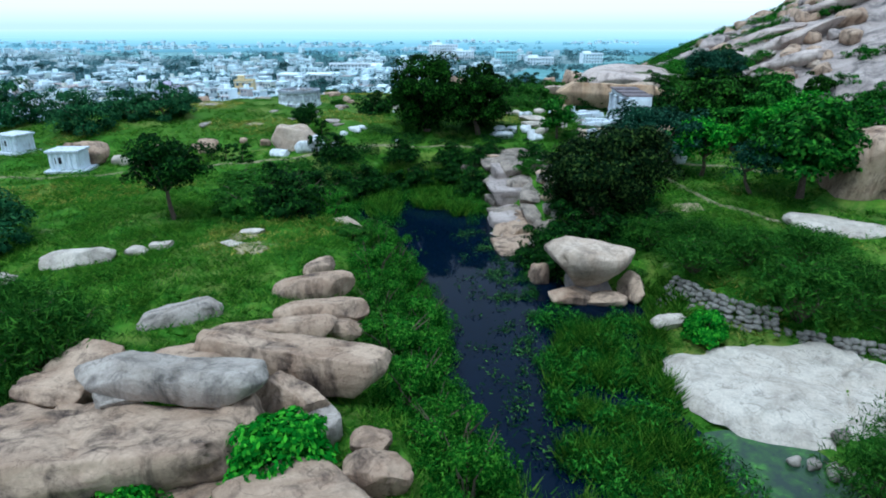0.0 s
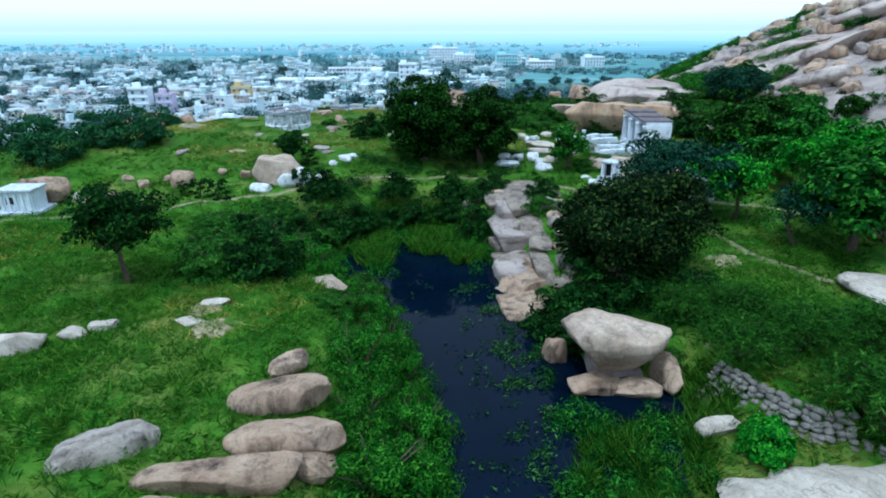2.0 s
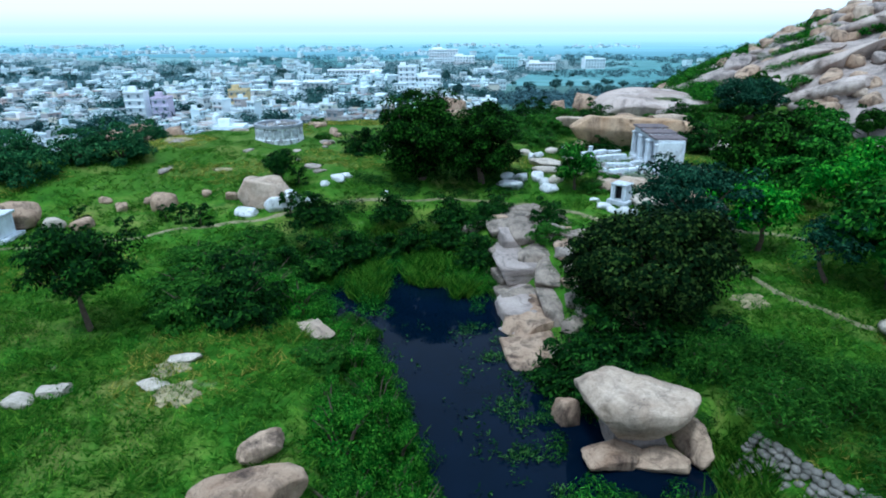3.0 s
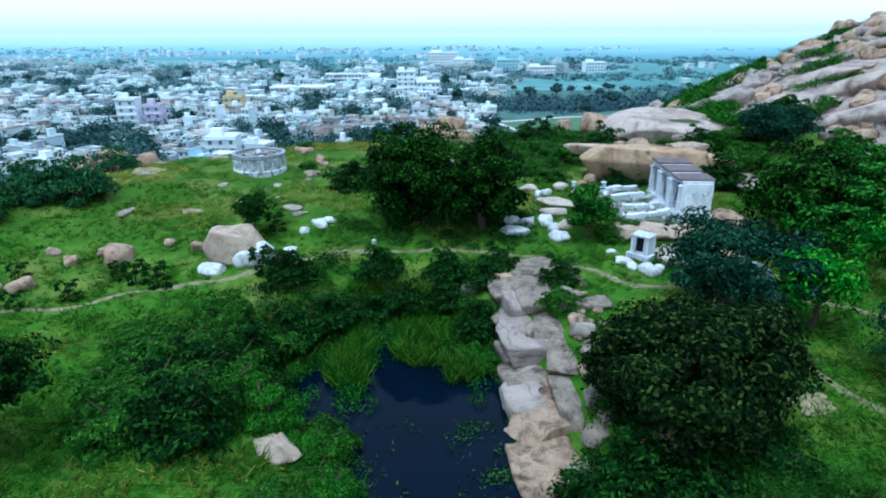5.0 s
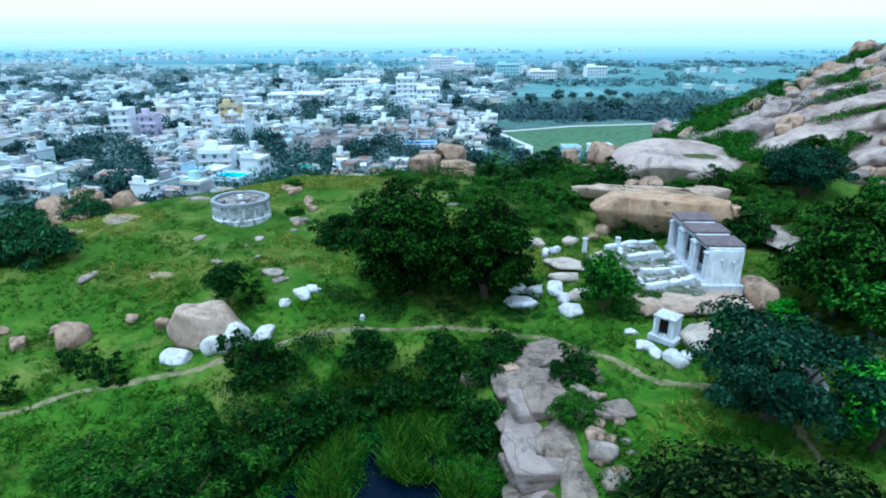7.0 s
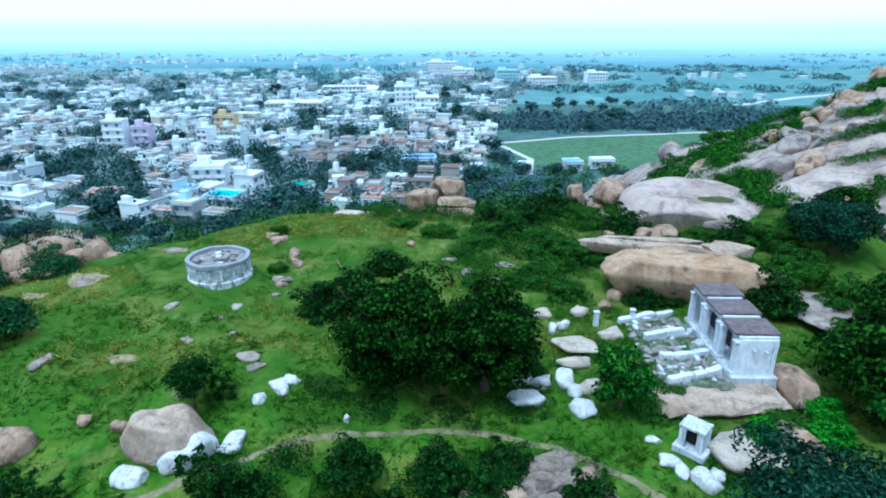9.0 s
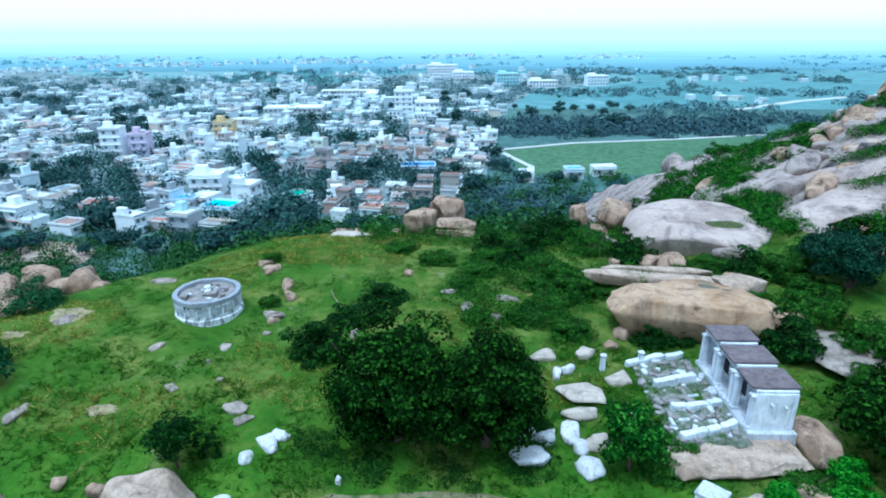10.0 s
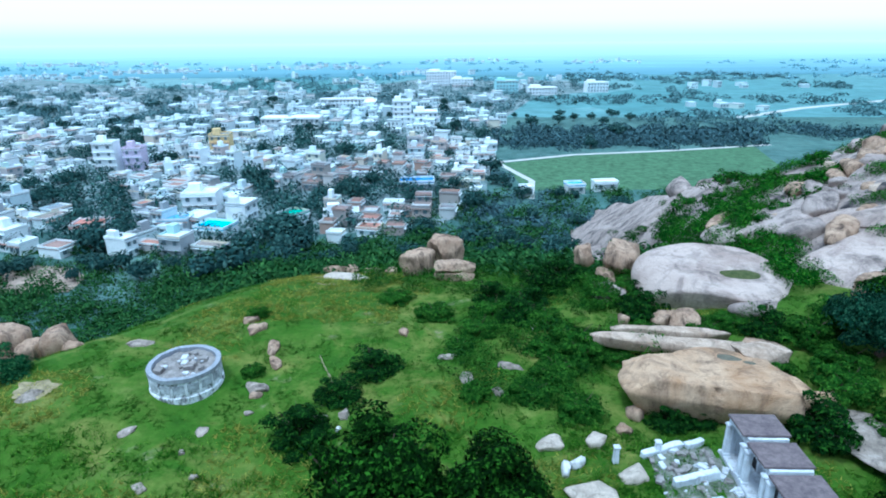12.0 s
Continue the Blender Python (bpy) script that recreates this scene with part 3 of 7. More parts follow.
def sheet(xs, ys, zs, name):
    nx, ny = len(xs), len(ys)
    gx, gy = np.meshgrid(xs, ys)
    co = np.stack([gx, gy, zs], -1).reshape(-1, 3)
    i = (np.arange(ny - 1)[:, None] * nx + np.arange(nx - 1)[None]).ravel()
    idx = np.stack([i, i + 1, i + nx + 1, i + nx], 1).astype(np.int32)
    me = bpy.data.meshes.new(name)
    me.vertices.add(len(co))
    me.vertices.foreach_set("co", co.astype(np.float32).ravel())
    me.loops.add(idx.size)
    me.loops.foreach_set("vertex_index", idx.ravel())
    me.polygons.add(len(idx))
    me.polygons.foreach_set("loop_start", np.arange(0, idx.size, 4, dtype=np.int32))
    me.polygons.foreach_set("use_smooth", np.ones(len(idx), bool))
    me.update(calc_edges=True)
    return me


gxs, gys = grid_lines(-50, 60, 0.8, 4900), grid_lines(-8, 125, 0.8, 4900)
gmx, gmy = np.meshgrid(gxs, gys)
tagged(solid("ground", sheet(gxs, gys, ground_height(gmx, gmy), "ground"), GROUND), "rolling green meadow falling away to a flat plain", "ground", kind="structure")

# still water of the pond
bm = bmesh.new()
pts = [(float(pond_edges(y)[0]) - 1.5, y) for y in np.arange(6, 54, 2.0)] + [(float(pond_edges(y)[1]) + 1.5, y) for y in np.arange(52, 4, -2.0)]
bmesh.ops.contextual_create(bm, geom=[bm.verts.new((x, y, 0.0)) for x, y in pts])
bmesh.ops.triangulate(bm, faces=bm.faces[:])
pond = part("water", bm, WATER, None)
tagged(pond, "still dark pond water mirroring the pale sky", "water", kind="structure")

# shallow backwater with algae beside the bleached slab
bm = bmesh.new()
bmesh.ops.create_circle(bm, cap_ends=True, segments=40, radius=1.0)
for v in bm.verts:
    w = 1 + 0.18 * noise.noise(v.co * 2.0)
    v.co = Vector((11.2 + v.co.x * 4.2 * w, 15.6 + v.co.y * 3.4 * w, 0.02))
tagged(part("water", bm, ALGAE, None), "shallow backwater covered with green algae", "water", kind="structure")

# the bare granite hill, sheets of rock stepping up eastwards
hx, hy = np.concatenate([np.arange(14, 80, 0.7), np.arange(80, 190, 5.0)]), np.concatenate([np.arange(48, 160, 0.7), np.arange(160, 230, 5.0)])
hmx, hmy = np.meshgrid(hx, hy)
hz = hill_height(hmx, hmy)
u = 0.86 * hmx + 0.5 * hmy + 2.2 * np.sin(hmy * 0.13) + 1.2 * np.sin(hmx * 0.21 + hmy * 0.3)
saw = (u / 13.0) % 1.0
step_shape = np.where(saw < 0.82, saw / 0.82, (1 - saw) / 0.18) - 0.5
u2 = 0.35 * hmx - 0.9 * hmy + 1.5 * np.sin(hmx * 0.24)
saw2 = (u2 / 11.0) % 1.0
swell = np.sin(hmx * 0.19 + 1.7 * np.sin(hmy * 0.11)) * np.sin(hmy * 0.15 + 1.3 * np.sin(hmx * 0.13))
hz = hz + 0.75 * step_shape * (0.4 + 0.6 * np.abs(swell)) + 0.35 * np.where(saw2 < 0.9, saw2, (1 - saw2) * 9.0) + 0.8 * swell
rough = np.array([noise.fractal(Vector((a * 0.35, b * 0.35, 3.0)), 1.0, 2.0, 4) for a, b in zip(hmx.ravel(), hmy.ravel())]).reshape(hmx.shape)
hz = hz + 0.3 * rough
low = ground_height(hmx, hmy) - 0.8
hz = np.where(hz > low, hz, low)
tagged(solid("rock_hill", sheet(hx, hy, hz, "rock_hill"), GRANITE_HILL), "bare granite hillside in sloping grey-pink sheets", "hill", kind="structure")


def ribbon(name, line, width, lift, material, label, seed=0):
    """A trodden strip that lies on the ground along a smooth line."""
    pts = []
    for i in range(len(line) - 1):
        p0, p1, p2, p3 = (np.array(line[min(max(i + k, 0), len(line) - 1)], float) for k in (-1, 0, 1, 2))
        for t in np.linspace(0, 1, 9)[:-1]:
            pts.append(0.5 * (2 * p1 + (p2 - p0) * t + (2 * p0 - 5 * p1 + 4 * p2 - p3) * t * t + (3 * p1 - p0 - 3 * p2 + p3) * t**3))
    pts = np.array(pts)
    d = np.gradient(pts, axis=0)
    nrm = np.stack([-d[:, 1], d[:, 0]], 1) / np.linalg.norm(d, axis=1)[:, None]
    verts, faces = [], []
    rnd = random.Random(seed)
    for i, (p, n) in enumerate(zip(pts, nrm)):
        w = width * (0.8 + 0.45 * noise.noise(Vector((i * 0.35, seed, 0))))
        for k in (-0.5, -0.25, 0.0, 0.25, 0.5):
            q = p + n * w * k + n * (0.1 * rnd.uniform(-1, 1) if abs(k) == 0.5 else 0)
            verts.append((q[0], q[1], gz(*q) + (lift if abs(k) < 0.5 else -0.03)))
    for i in range(len(pts) - 1):
        for k in range(4):
            a = i * 5 + k
            faces.append((a, a + 5, a + 6, a + 1))
    return tagged(solid(name, mesh_from(verts, faces, name, True), material), label, "path", kind="structure")


TRACK = [(-48, 44.5), (-38, 46.2), (-30, 47.0), (-22.6, 48.9), (-18, 51.2), (-14.7, 52.4), (-12, 53.8), (-8.5, 55.8), (-4.8, 57.1), (-0.7, 57.5), (3.5, 57.4), (6.1, 56.5), (8.6, 55.2), (10.6, 53.4), (12.4, 51.6), (15, 50.9), (18.2, 50.6), (22, 48.6), (27, 45.5), (34, 42.5)]
ribbon("path", TRACK, 0.68, 0.06, DIRT, "narrow trodden dirt track winding across the meadow", 3)
ribbon("path", [(17.6, 47.5), (17.8, 45.5), (18.2, 43.2), (18.8, 41.7), (19.6, 40), (21, 37.8), (23, 36)], 0.55, 0.07, DIRT, "faint footpath through the grass to the track", 5)

ribbon("path", [(-8.9, 80.4), (-8.3, 78.9), (-7.6, 77.3), (-6.8, 75.6)], 0.16, 0.05, DIRT, "thin pale worn line through the upper meadow", 9)
SOIL = plain_material("pale_bare_soil", (0.30, 0.255, 0.15), 0.95, 0.45, 2.2)


def soil_patch(x, y, rx, ry, seed, label):
    """A ragged patch of bare soil lying on the ground, its rim dipping under the turf."""
    verts, faces = [(x, y, gz(x, y) + 0.05)], []
    for r in range(1, 6):
        for k in range(36):
            a = 2 * math.pi * k / 36
            f = r / 5 * (1 + 0.55 * noise.fractal(Vector((math.cos(a) * 1.6, math.sin(a) * 1.6, seed)), 1.0, 2.0, 4))
            px, py = x + rx * f * math.cos(a), y + ry * f * math.sin(a)
            verts.append((px, py, gz(px, py) + (0.05 + 0.03 * noise.noise(Vector((px * 2, py * 2, seed))) if r < 5 else -0.06)))
    faces += [(0, 1 + k, 1 + (k + 1) % 36) for k in range(36)]
    for r in range(4):
        for k in range(36):
            a, b = 1 + r * 36 + k, 1 + r * 36 + (k + 1) % 36
            faces.append((a, a + 36, b + 36, b))
    return tagged(solid("bare_patch", mesh_from(verts, faces, "bare_patch", True), SOIL), label, "ground", kind="structure")


for k, (x, y, rx, ry) in enumerate([(-29.0, 75.3, 1.7, 1.2), (-10.6, 30.6, 0.9, 1.0), (-11.6, 32.4, 0.9, 0.8), (17.3, 40.3, 1.3, 0.8), (-31.5, 72.4, 1.0, 0.8), (-12.0, 99.0, 1.4, 0.7), (-13.5, 104.0, 1.2, 0.8), (-20.0, 63.4, 1.2, 0.5)]):
    soil_patch(x, y, rx, ry, 3.0 + k, "ragged patch of pale bare soil in the grass")


from mathutils.bvhtree import BVHTree


def patch_on(ob, x, y, rx, ry, material, name, label):
    """A thin irregular patch lying on top of a rock."""
    tree3 = BVHTree.FromPolygons([v.co for v in ob.data.vertices], [p.vertices for p in ob.data.polygons])
    inv = ob.matrix_basis.inverted()
    verts, faces = [], []
    for r in range(5):
        for k in range(22):
            a = 2 * math.pi * k / 22
            f = r / 4 * (1 + 0.25 * noise.noise(Vector((math.cos(a) * 1.5, math.sin(a) * 1.5, x))))
            hit = tree3.ray_cast(inv @ Vector((x + f * rx * math.cos(a), y + f * ry * math.sin(a), 40.0)), (inv.to_3x3() @ Vector((0, 0, -1))))[0]
            p = hit if hit is not None else inv @ Vector((x, y, 0))
            verts.append(p + Vector((0, 0, 0.05 * (1 - r / 4) + 0.012)))
    for r in range(4):
        for k in range(22):
            a, b = r * 22 + k, r * 22 + (k + 1) % 22
            faces.append((a, a + 22, b + 22, b))
    return solid(name, mesh_from(verts, faces, name, True), material, ob, label)


# ---- foreground boulders on the west bank ----
FG = "boulders of the west bank outcrop"
rock(-9.6, 12.6, 4.9, (8.6, 4.2, 3.2), 10, (-14, 4), 11, label="long sloping pinkish-grey granite boulder with pitted top", group=FG, boxy=0.62, rough=0.10, under=0.2, sub=5, joints=3, cuts=4)
rock(-7.7, 15.0, 5.5, (5.4, 2.0, 1.25), -4, (-16, 3), 12, GRANITE_GREY, "grey granite slab leaning on the boulder below", group=FG, boxy=0.4, rough=0.12, under=0.2, sub=5, cuts=4)
rock(-10.9, 16.3, 5.1, (2.2, 2.2, 1.5), 20, (0, -22), 13, label="tilted brown granite slab resting against a longer one", group=FG, boxy=0.7, rough=0.08, under=0.22, sub=5)
rock(-10.9, 14.9, 4.9, (2.5, 1.2, 0.95), 8, (0, 0), 14, label="loaf-shaped brown boulder on the outcrop", group=FG, boxy=0.7, rough=0.08, under=0.22, sub=5)
rock(-9.1, 14.6, 4.9, (1.2, 1.0, 1.0), 40, (18, 0), 15, GRANITE_GREY, "small dark wedge of granite between boulders", group=FG, boxy=0.55, rough=0.1, sub=5, cuts=7)
rock(-4.9, 17.8, 4.6, (6.4, 2.6, 1.6), -10, (-8, 4), 16, label="long flat-topped granite slab with streaked flank", group=FG, boxy=0.65, rough=0.10, under=0.15, sub=5, joints=4, cuts=3)
rock(-8.3, 17.4, 4.5, (2.6, 1.8, 1.2), -8, (-8, 0), 17, label="cracked granite slab lying on the outcrop", group=FG, boxy=0.7, rough=0.08, under=0.22, sub=5)
rock(-4.6, 15.7, 4.3, (2.4, 1.5, 1.5), -25, (0, 10), 18, label="rounded brown boulder under a slab", group=FG, boxy=0.55, rough=0.1, sub=5, cuts=7)
rock(-3.7, 15.2, 3.8, (1.6, 1.2, 1.1), -30, (0, 6), 19, GRANITE_GREY, "grey block of granite at the water side", group=FG, boxy=0.55, rough=0.1, sub=5, cuts=7)
rock(-5.7, 14.3, 4.6, (2.2, 1.6, 1.8), -15, (0, 0), 20, label="rounded end of a brown granite boulder", group=FG, boxy=0.7, rough=0.08, under=0.22, sub=5)
rock(-5.9, 13.1, 4.1, (1.5, 1.3, 1.3), 12, (0, 0), 21, label="squarish brown granite block", group=FG, boxy=0.7, rough=0.08, under=0.22, sub=5)
rock(-6.3, 12.1, 3.9, (2.2, 1.3, 1.0), 14, (0, 8), 22, label="flat granite boulder among leaves", group=FG, boxy=0.55, rough=0.1, sub=5, cuts=7)
rock(-3.3, 11.2, 4.3, (4.8, 2.8, 1.7), -6, (-10, 4), 23, label="broad pinkish granite slab with pale worn patch", group=FG, boxy=0.7, rough=0.08, under=0.22, sub=5)
rock(-5.2, 11.9, 4.0, (1.9, 1.6, 1.2), 25, (0, 6), 24, label="rounded granite boulder beside a bush", group=FG, boxy=0.55, rough=0.1, sub=5, cuts=7)
rock(-1.7, 12.8, 4.0, (1.7, 1.2, 1.0), -10, (0, 4), 25, label="loaf-shaped brown boulder at the bank", group=FG, boxy=0.55, rough=0.1, sub=5, cuts=7)
rock(-2.0, 13.8, 3.9, (1.1, 0.8, 0.7), 0, (0, 10), 26, label="small pale granite stone on the bank", group=FG, boxy=0.55, rough=0.1, sub=5, cuts=7)
ST = "slanting slabs in the meadow"
SLANT = dict(group=ST, boxy=0.15, rough=0.08, cuts=3, under=0.0, sub=5)
rock(-6.7, 21.2, 3.5, (5.0, 1.8, 1.35), 5, (-12, -4), 31, label="slanting granite slab half sunk in grass", **SLANT)
rock(-5.1, 22.9, 3.5, (3.8, 1.5, 1.1), 0, (-12, -5), 32, label="slanting granite slab half sunk in grass", **SLANT)
rock(-4.3, 22.1, 3.15, (1.8, 1.2, 0.9), -12, (0, 6), 36, label="low granite stone beside a slanting slab", **SLANT)
rock(-5.9, 25.1, 3.7, (3.4, 1.5, 1.25), 8, (-10, -6), 33, label="slanting granite slab half sunk in grass", **SLANT)
rock(-6.0, 27.0, 3.7, (1.6, 0.8, 0.8), 34, (0, -10), 34, label="pale pointed granite stone in the grass", **SLANT)
rock(-10.9, 22.3, 3.55, (3.2, 1.6, 1.6), 22, (-10, -8), 35, GRANITE_GREY, "dark tilted granite slab in the meadow", **SLANT)
FL = "flat stones in the meadow"
rock(-18.9, 28.9, 3.5, (3.6, 1.7, 1.0), 12, (0, -6), 41, GRANITE_PALE, "long pale granite outcrop in the grass", group=FL)
rock(-15.3, 30.6, 3.3, (1.3, 0.9, 0.6), 20, (0, 0), 42, GRANITE_PALE, "flat pale stone in the meadow", group=FL)
rock(-16.5, 30.1, 3.25, (1.2, 0.8, 0.5), -10, (0, 0), 43, GRANITE_PALE, "flat pale stone in the meadow", group=FL)
rock(-11.7, 31.2, 3.15, (1.3, 0.8, 0.35), -8, (0, 0), 44, GRANITE_PALE, "flat pale stone in dry grass", group=FL)
rock(-11.2, 33.3, 3.15, (1.4, 0.7, 0.35), 15, (0, 0), 45, GRANITE_PALE, "flat pale stone in dry grass", group=FL)
rock(-20.6, 26.0, 3.4, (0.9, 0.7, 0.6), 15, (0, 0), 46, GRANITE_PALE, "small pale stone in the meadow", group=FL)
rock(-6.9, 37.6, 2.35, (3.0, 1.7, 0.7), 10, (0, 0), 47, GRANITE_WARM_PALE, label="low smooth boulder above the pond", group=FL)

# ---- the perched boulder and its footing by the pond ----
PB = "perched boulder and footing"
rock(7.9, 31.2, 3.15, (4.8, 3.4, 2.7), 166, (0, 7), 67, GRANITE_WARM_PALE, "large pale granite boulder perched on flat rocks", group=PB, boxy=0.1, rough=0.15, under=0.34, joints=1, sub=5, cuts=4)
rock(7.1, 30.2, 0.62, (2.7, 1.5, 0.55), 10, (8, 8), 62, GRANITE, label="flat brown rock under the perched boulder", group=PB, boxy=0.75, rough=0.08)
rock(8.9, 30.0, 0.48, (2.2, 1.3, 0.5), -10, (8, -6), 63, GRANITE, label="flat brown rock under the perched boulder", group=PB, boxy=0.55)
rock(5.7, 32.9, 1.2, (1.1, 1.1, 2.0), 20, (0, -8), 64, GRANITE, "upright grey stone at the water's edge", group=PB)
rock(10.5, 30.7, 1.4, (0.7, 2.2, 1.6), 15, (0, 24), 65, GRANITE, "grey slab leaning beside the perched boulder", group=PB)
rock(8.2, 31.9, 0.75, (3.0, 2.2, 2.2), 0, (0, 0), 66, GRANITE_HILL, "dark bedrock at the pond shore", group=PB)
rock(9.6, 37.2, 3.1, (2.6, 1.6, 1.4), 6, (0, 0), 67, label="brown boulder under a dark tree", group=PB)

# ---- bleached slab ----
bm = bmesh.new()
bmesh.ops.create_grid(bm, x_segments=100, y_segments=72, size=1.0)
for v in bm.verts:
    a = math.atan2(v.co.y, v.co.x)
    k = max(abs(v.co.x), abs(v.co.y))
    r = k * (1 + 0.26 * noise.fractal(Vector((math.cos(a) * 1.5, math.sin(a) * 1.5, 4.0)), 1.0, 2.0, 3))
    x, y = r * math.cos(a) * 5.8, r * math.sin(a) * 4.0
    z = 0.55 * (1 - k**6) + 0.22 * noise.fractal(Vector((x * 0.35, y * 0.35, 1.0)), 1.0, 2.0, 3) + 0.03 * y - 0.35
    fold = abs(((x * 0.8 - y * 0.6) + 0.5 * noise.noise(Vector((x * 0.7, y * 0.7, 9)))) - 1.4)
    cleft = abs((x * 0.35 + y * 0.93) - 0.6 + 0.7 * noise.noise(Vector((x * 0.5, y * 0.5, 13))))
    z -= 0.25 * max(0, 1 - fold / 0.16) + 0.18 * max(0, 1 - cleft / 0.14) * (1 if x > -1.5 else 0)
    z += 0.10 * (noise.noise(Vector((x * 0.45, y * 0.45, 21))) > 0.1)
    v.co = Vector((14.9 + x, 21.3 + y - 0.08 * x, z + 0.36 + 0.05 * max(x, 0)))
slab = part("granite_slab", bm, GRANITE_PALE, None)
slab.data.polygons.foreach_set("use_smooth", [True] * len(slab.data.polygons))
tagged(slab, "broad bleached granite slab with a dark crack", "rock")
rock(11.4, 27.0, 0.75, (2.1, 1.0, 0.8), 8, (0, 0), 72, GRANITE_PALE, "flat pale stone beside the slab", name="stone")
rock(14.2, 18.0, 0.85, (0.7, 0.5, 0.5), 8, (0, 0), 73, GRANITE_GREY, "small grey stone lying on the slab", name="stone")
for k in range(9):
    rock(12.2 + 0.42 * k + 0.2 * math.sin(k * 7), 17.2 - 0.22 * k + 0.2 * math.sin(k * 3), 0.3, (0.5 + 0.2 * (k % 3), 0.4, 0.35), 33 * k, (0, 0), 74 + k, GRANITE_GREY, "wet grey stone along the slab's foot", name="stone", group="stones at the slab's foot", sub=2)
rock(25.6, 35.5, 2.9, (7.4, 4.2, 1.0), 8, (0, 4), 84, GRANITE_PALE, "wide pale granite sheet in the grass", boxy=0.5)
rock(30.3, 41.5, 7.6, (7.5, 6.0, 6.0), 12, (0, 0), 85, GRANITE, "house-sized granite boulder under trees", boxy=0.35)
rock(37.0, 52.0, None, (8, 6, 4.5), 50, (0, 0), 86, GRANITE, "large rounded granite boulder among trees")
rock(28.0, 31.5, 2.2, (6, 3, 0.9), 20, (0, 0), 87, GRANITE_PALE, "wide pale granite sheet in the grass", boxy=0.5)

# ---- granite ledge running down into the pond ----
LG = "stones of the pond ledge"
LEDGE = [
    # x, y, top, length, width, thickness, turn, tilt, pale
    (5.0, 39.2, 0.35, 2.3, 3.4, 1.5, 6, -4, 1), (5.2, 42.3, 0.75, 2.8, 3.8, 1.5, -4, -4, 1), (6.9, 42.0, 0.95, 1.6, 3.2, 1.2, 4, 6, 0), (5.6, 45.4, 1.0, 3.0, 3.0, 1.4, 10, -3, 0),
    (7.0, 45.2, 1.25, 1.5, 2.8, 1.2, -8, 8, 0), (4.9, 47.6, 1.15, 2.2, 2.2, 1.2, 18, -4, 0), (6.6, 47.9, 1.35, 2.4, 2.4, 1.2, -12, 3, 0), (4.6, 49.8, 1.35, 2.4, 2.0, 1.1, 24, -4, 0),
    (6.4, 50.2, 1.6, 2.6, 1.9, 1.0, 12, 2, 0), (4.9, 51.7, 1.7, 2.8, 1.7, 1.0, 8, -3, 0), (7.2, 52.0, 1.95, 1.9, 1.7, 1.0, -16, 4, 0), (5.5, 53.4, 2.2, 2.5, 1.5, 1.0, 16, -2, 0),
    (7.6, 53.9, 2.4, 1.9, 1.4, 0.9, 6, 2, 0), (6.6, 55.0, 2.6, 2.4, 1.1, 0.8, 20, 0, 0), (9.0, 48.9, 2.1, 2.2, 1.2, 0.6, 4, 2, 0), (2.6, 53.5, 2.0, 1.7, 1.1, 0.9, -20, 0, 0),
]
# dark rock added under the slabs, so their gaps read as black cracks
for k, (x, y, top, sy) in enumerate([(5.7, 40.6, 0.25, 5.5), (5.9, 44.6, 0.6, 5.5), (5.9, 48.4, 0.95, 5.0), (6.0, 51.8, 1.5, 4.6)]):
    rock(x, y, max(top, gz(x, y) + 0.1), (4.9 if y < 50 else 4.2, sy, 1.8), 4 * k, (2, 0), 540 + k, GRANITE_HILL, "dark bedrock added between the ledge slabs to darken their gaps", name="bedrock", group=LG, boxy=0.85, rough=0.08, cuts=3, sub=4)
for k, (x, y, top, sx, sy, sz, turn, tilt, light) in enumerate(LEDGE):
    rock(x, y, max(top, gz(x, y) + 0.28), ((1.36 if y < 47 else 1.12) * sx, (1.3 if y < 47 else 1.15) * sy, sz), turn, (3 + tilt * 0.5, tilt), 500 + k, GRANITE if light else GRANITE_LEDGE, "flat pale granite slab of the ledge sloping into the pond" if light else "flat jointed granite slab of the stepped pond ledge", name="granite_slab", group=LG, boxy=0.8, rough=0.07, cuts=4, under=0.1, sub=4, joints=3)
rnd = random.Random(8)
loose = [(7.9, 41.2, 1.1), (8.0, 43.0, 0.9), (8.1, 44.6, 1.0), (7.9, 46.2, 1.1), (8.0, 47.2, 0.8), (7.6, 49.2, 1.1), (8.0, 50.6, 0.9), (4.3, 52.9, 1.1), (7.4, 39.6, 1.2), (8.0, 40.5, 0.8), (6.0, 52.4, 0.8), (3.2, 53.2, 0.9), (6.6, 38.2, 1.0), (8.4, 54.2, 1.0), (9.0, 52.9, 0.8)]
loose += [(rnd.uniform(7.4, 9.4), rnd.uniform(40, 54.0), rnd.uniform(0.3, 0.65)) for _ in range(44)]
for k, (x, y, s) in enumerate(loose):
    rock(x, y, None, (1.4 * s, 1.0 * s, 0.65 * s), 47 * k, (0, 0), 100 + k, (GRANITE_GREY, GRANITE, GRANITE_LEDGE)[k % 3], "loose granite stone beside the ledge", name="stone", group=LG, sub=3, boxy=0.7, cuts=10, sink=0.25, rough=0.1)

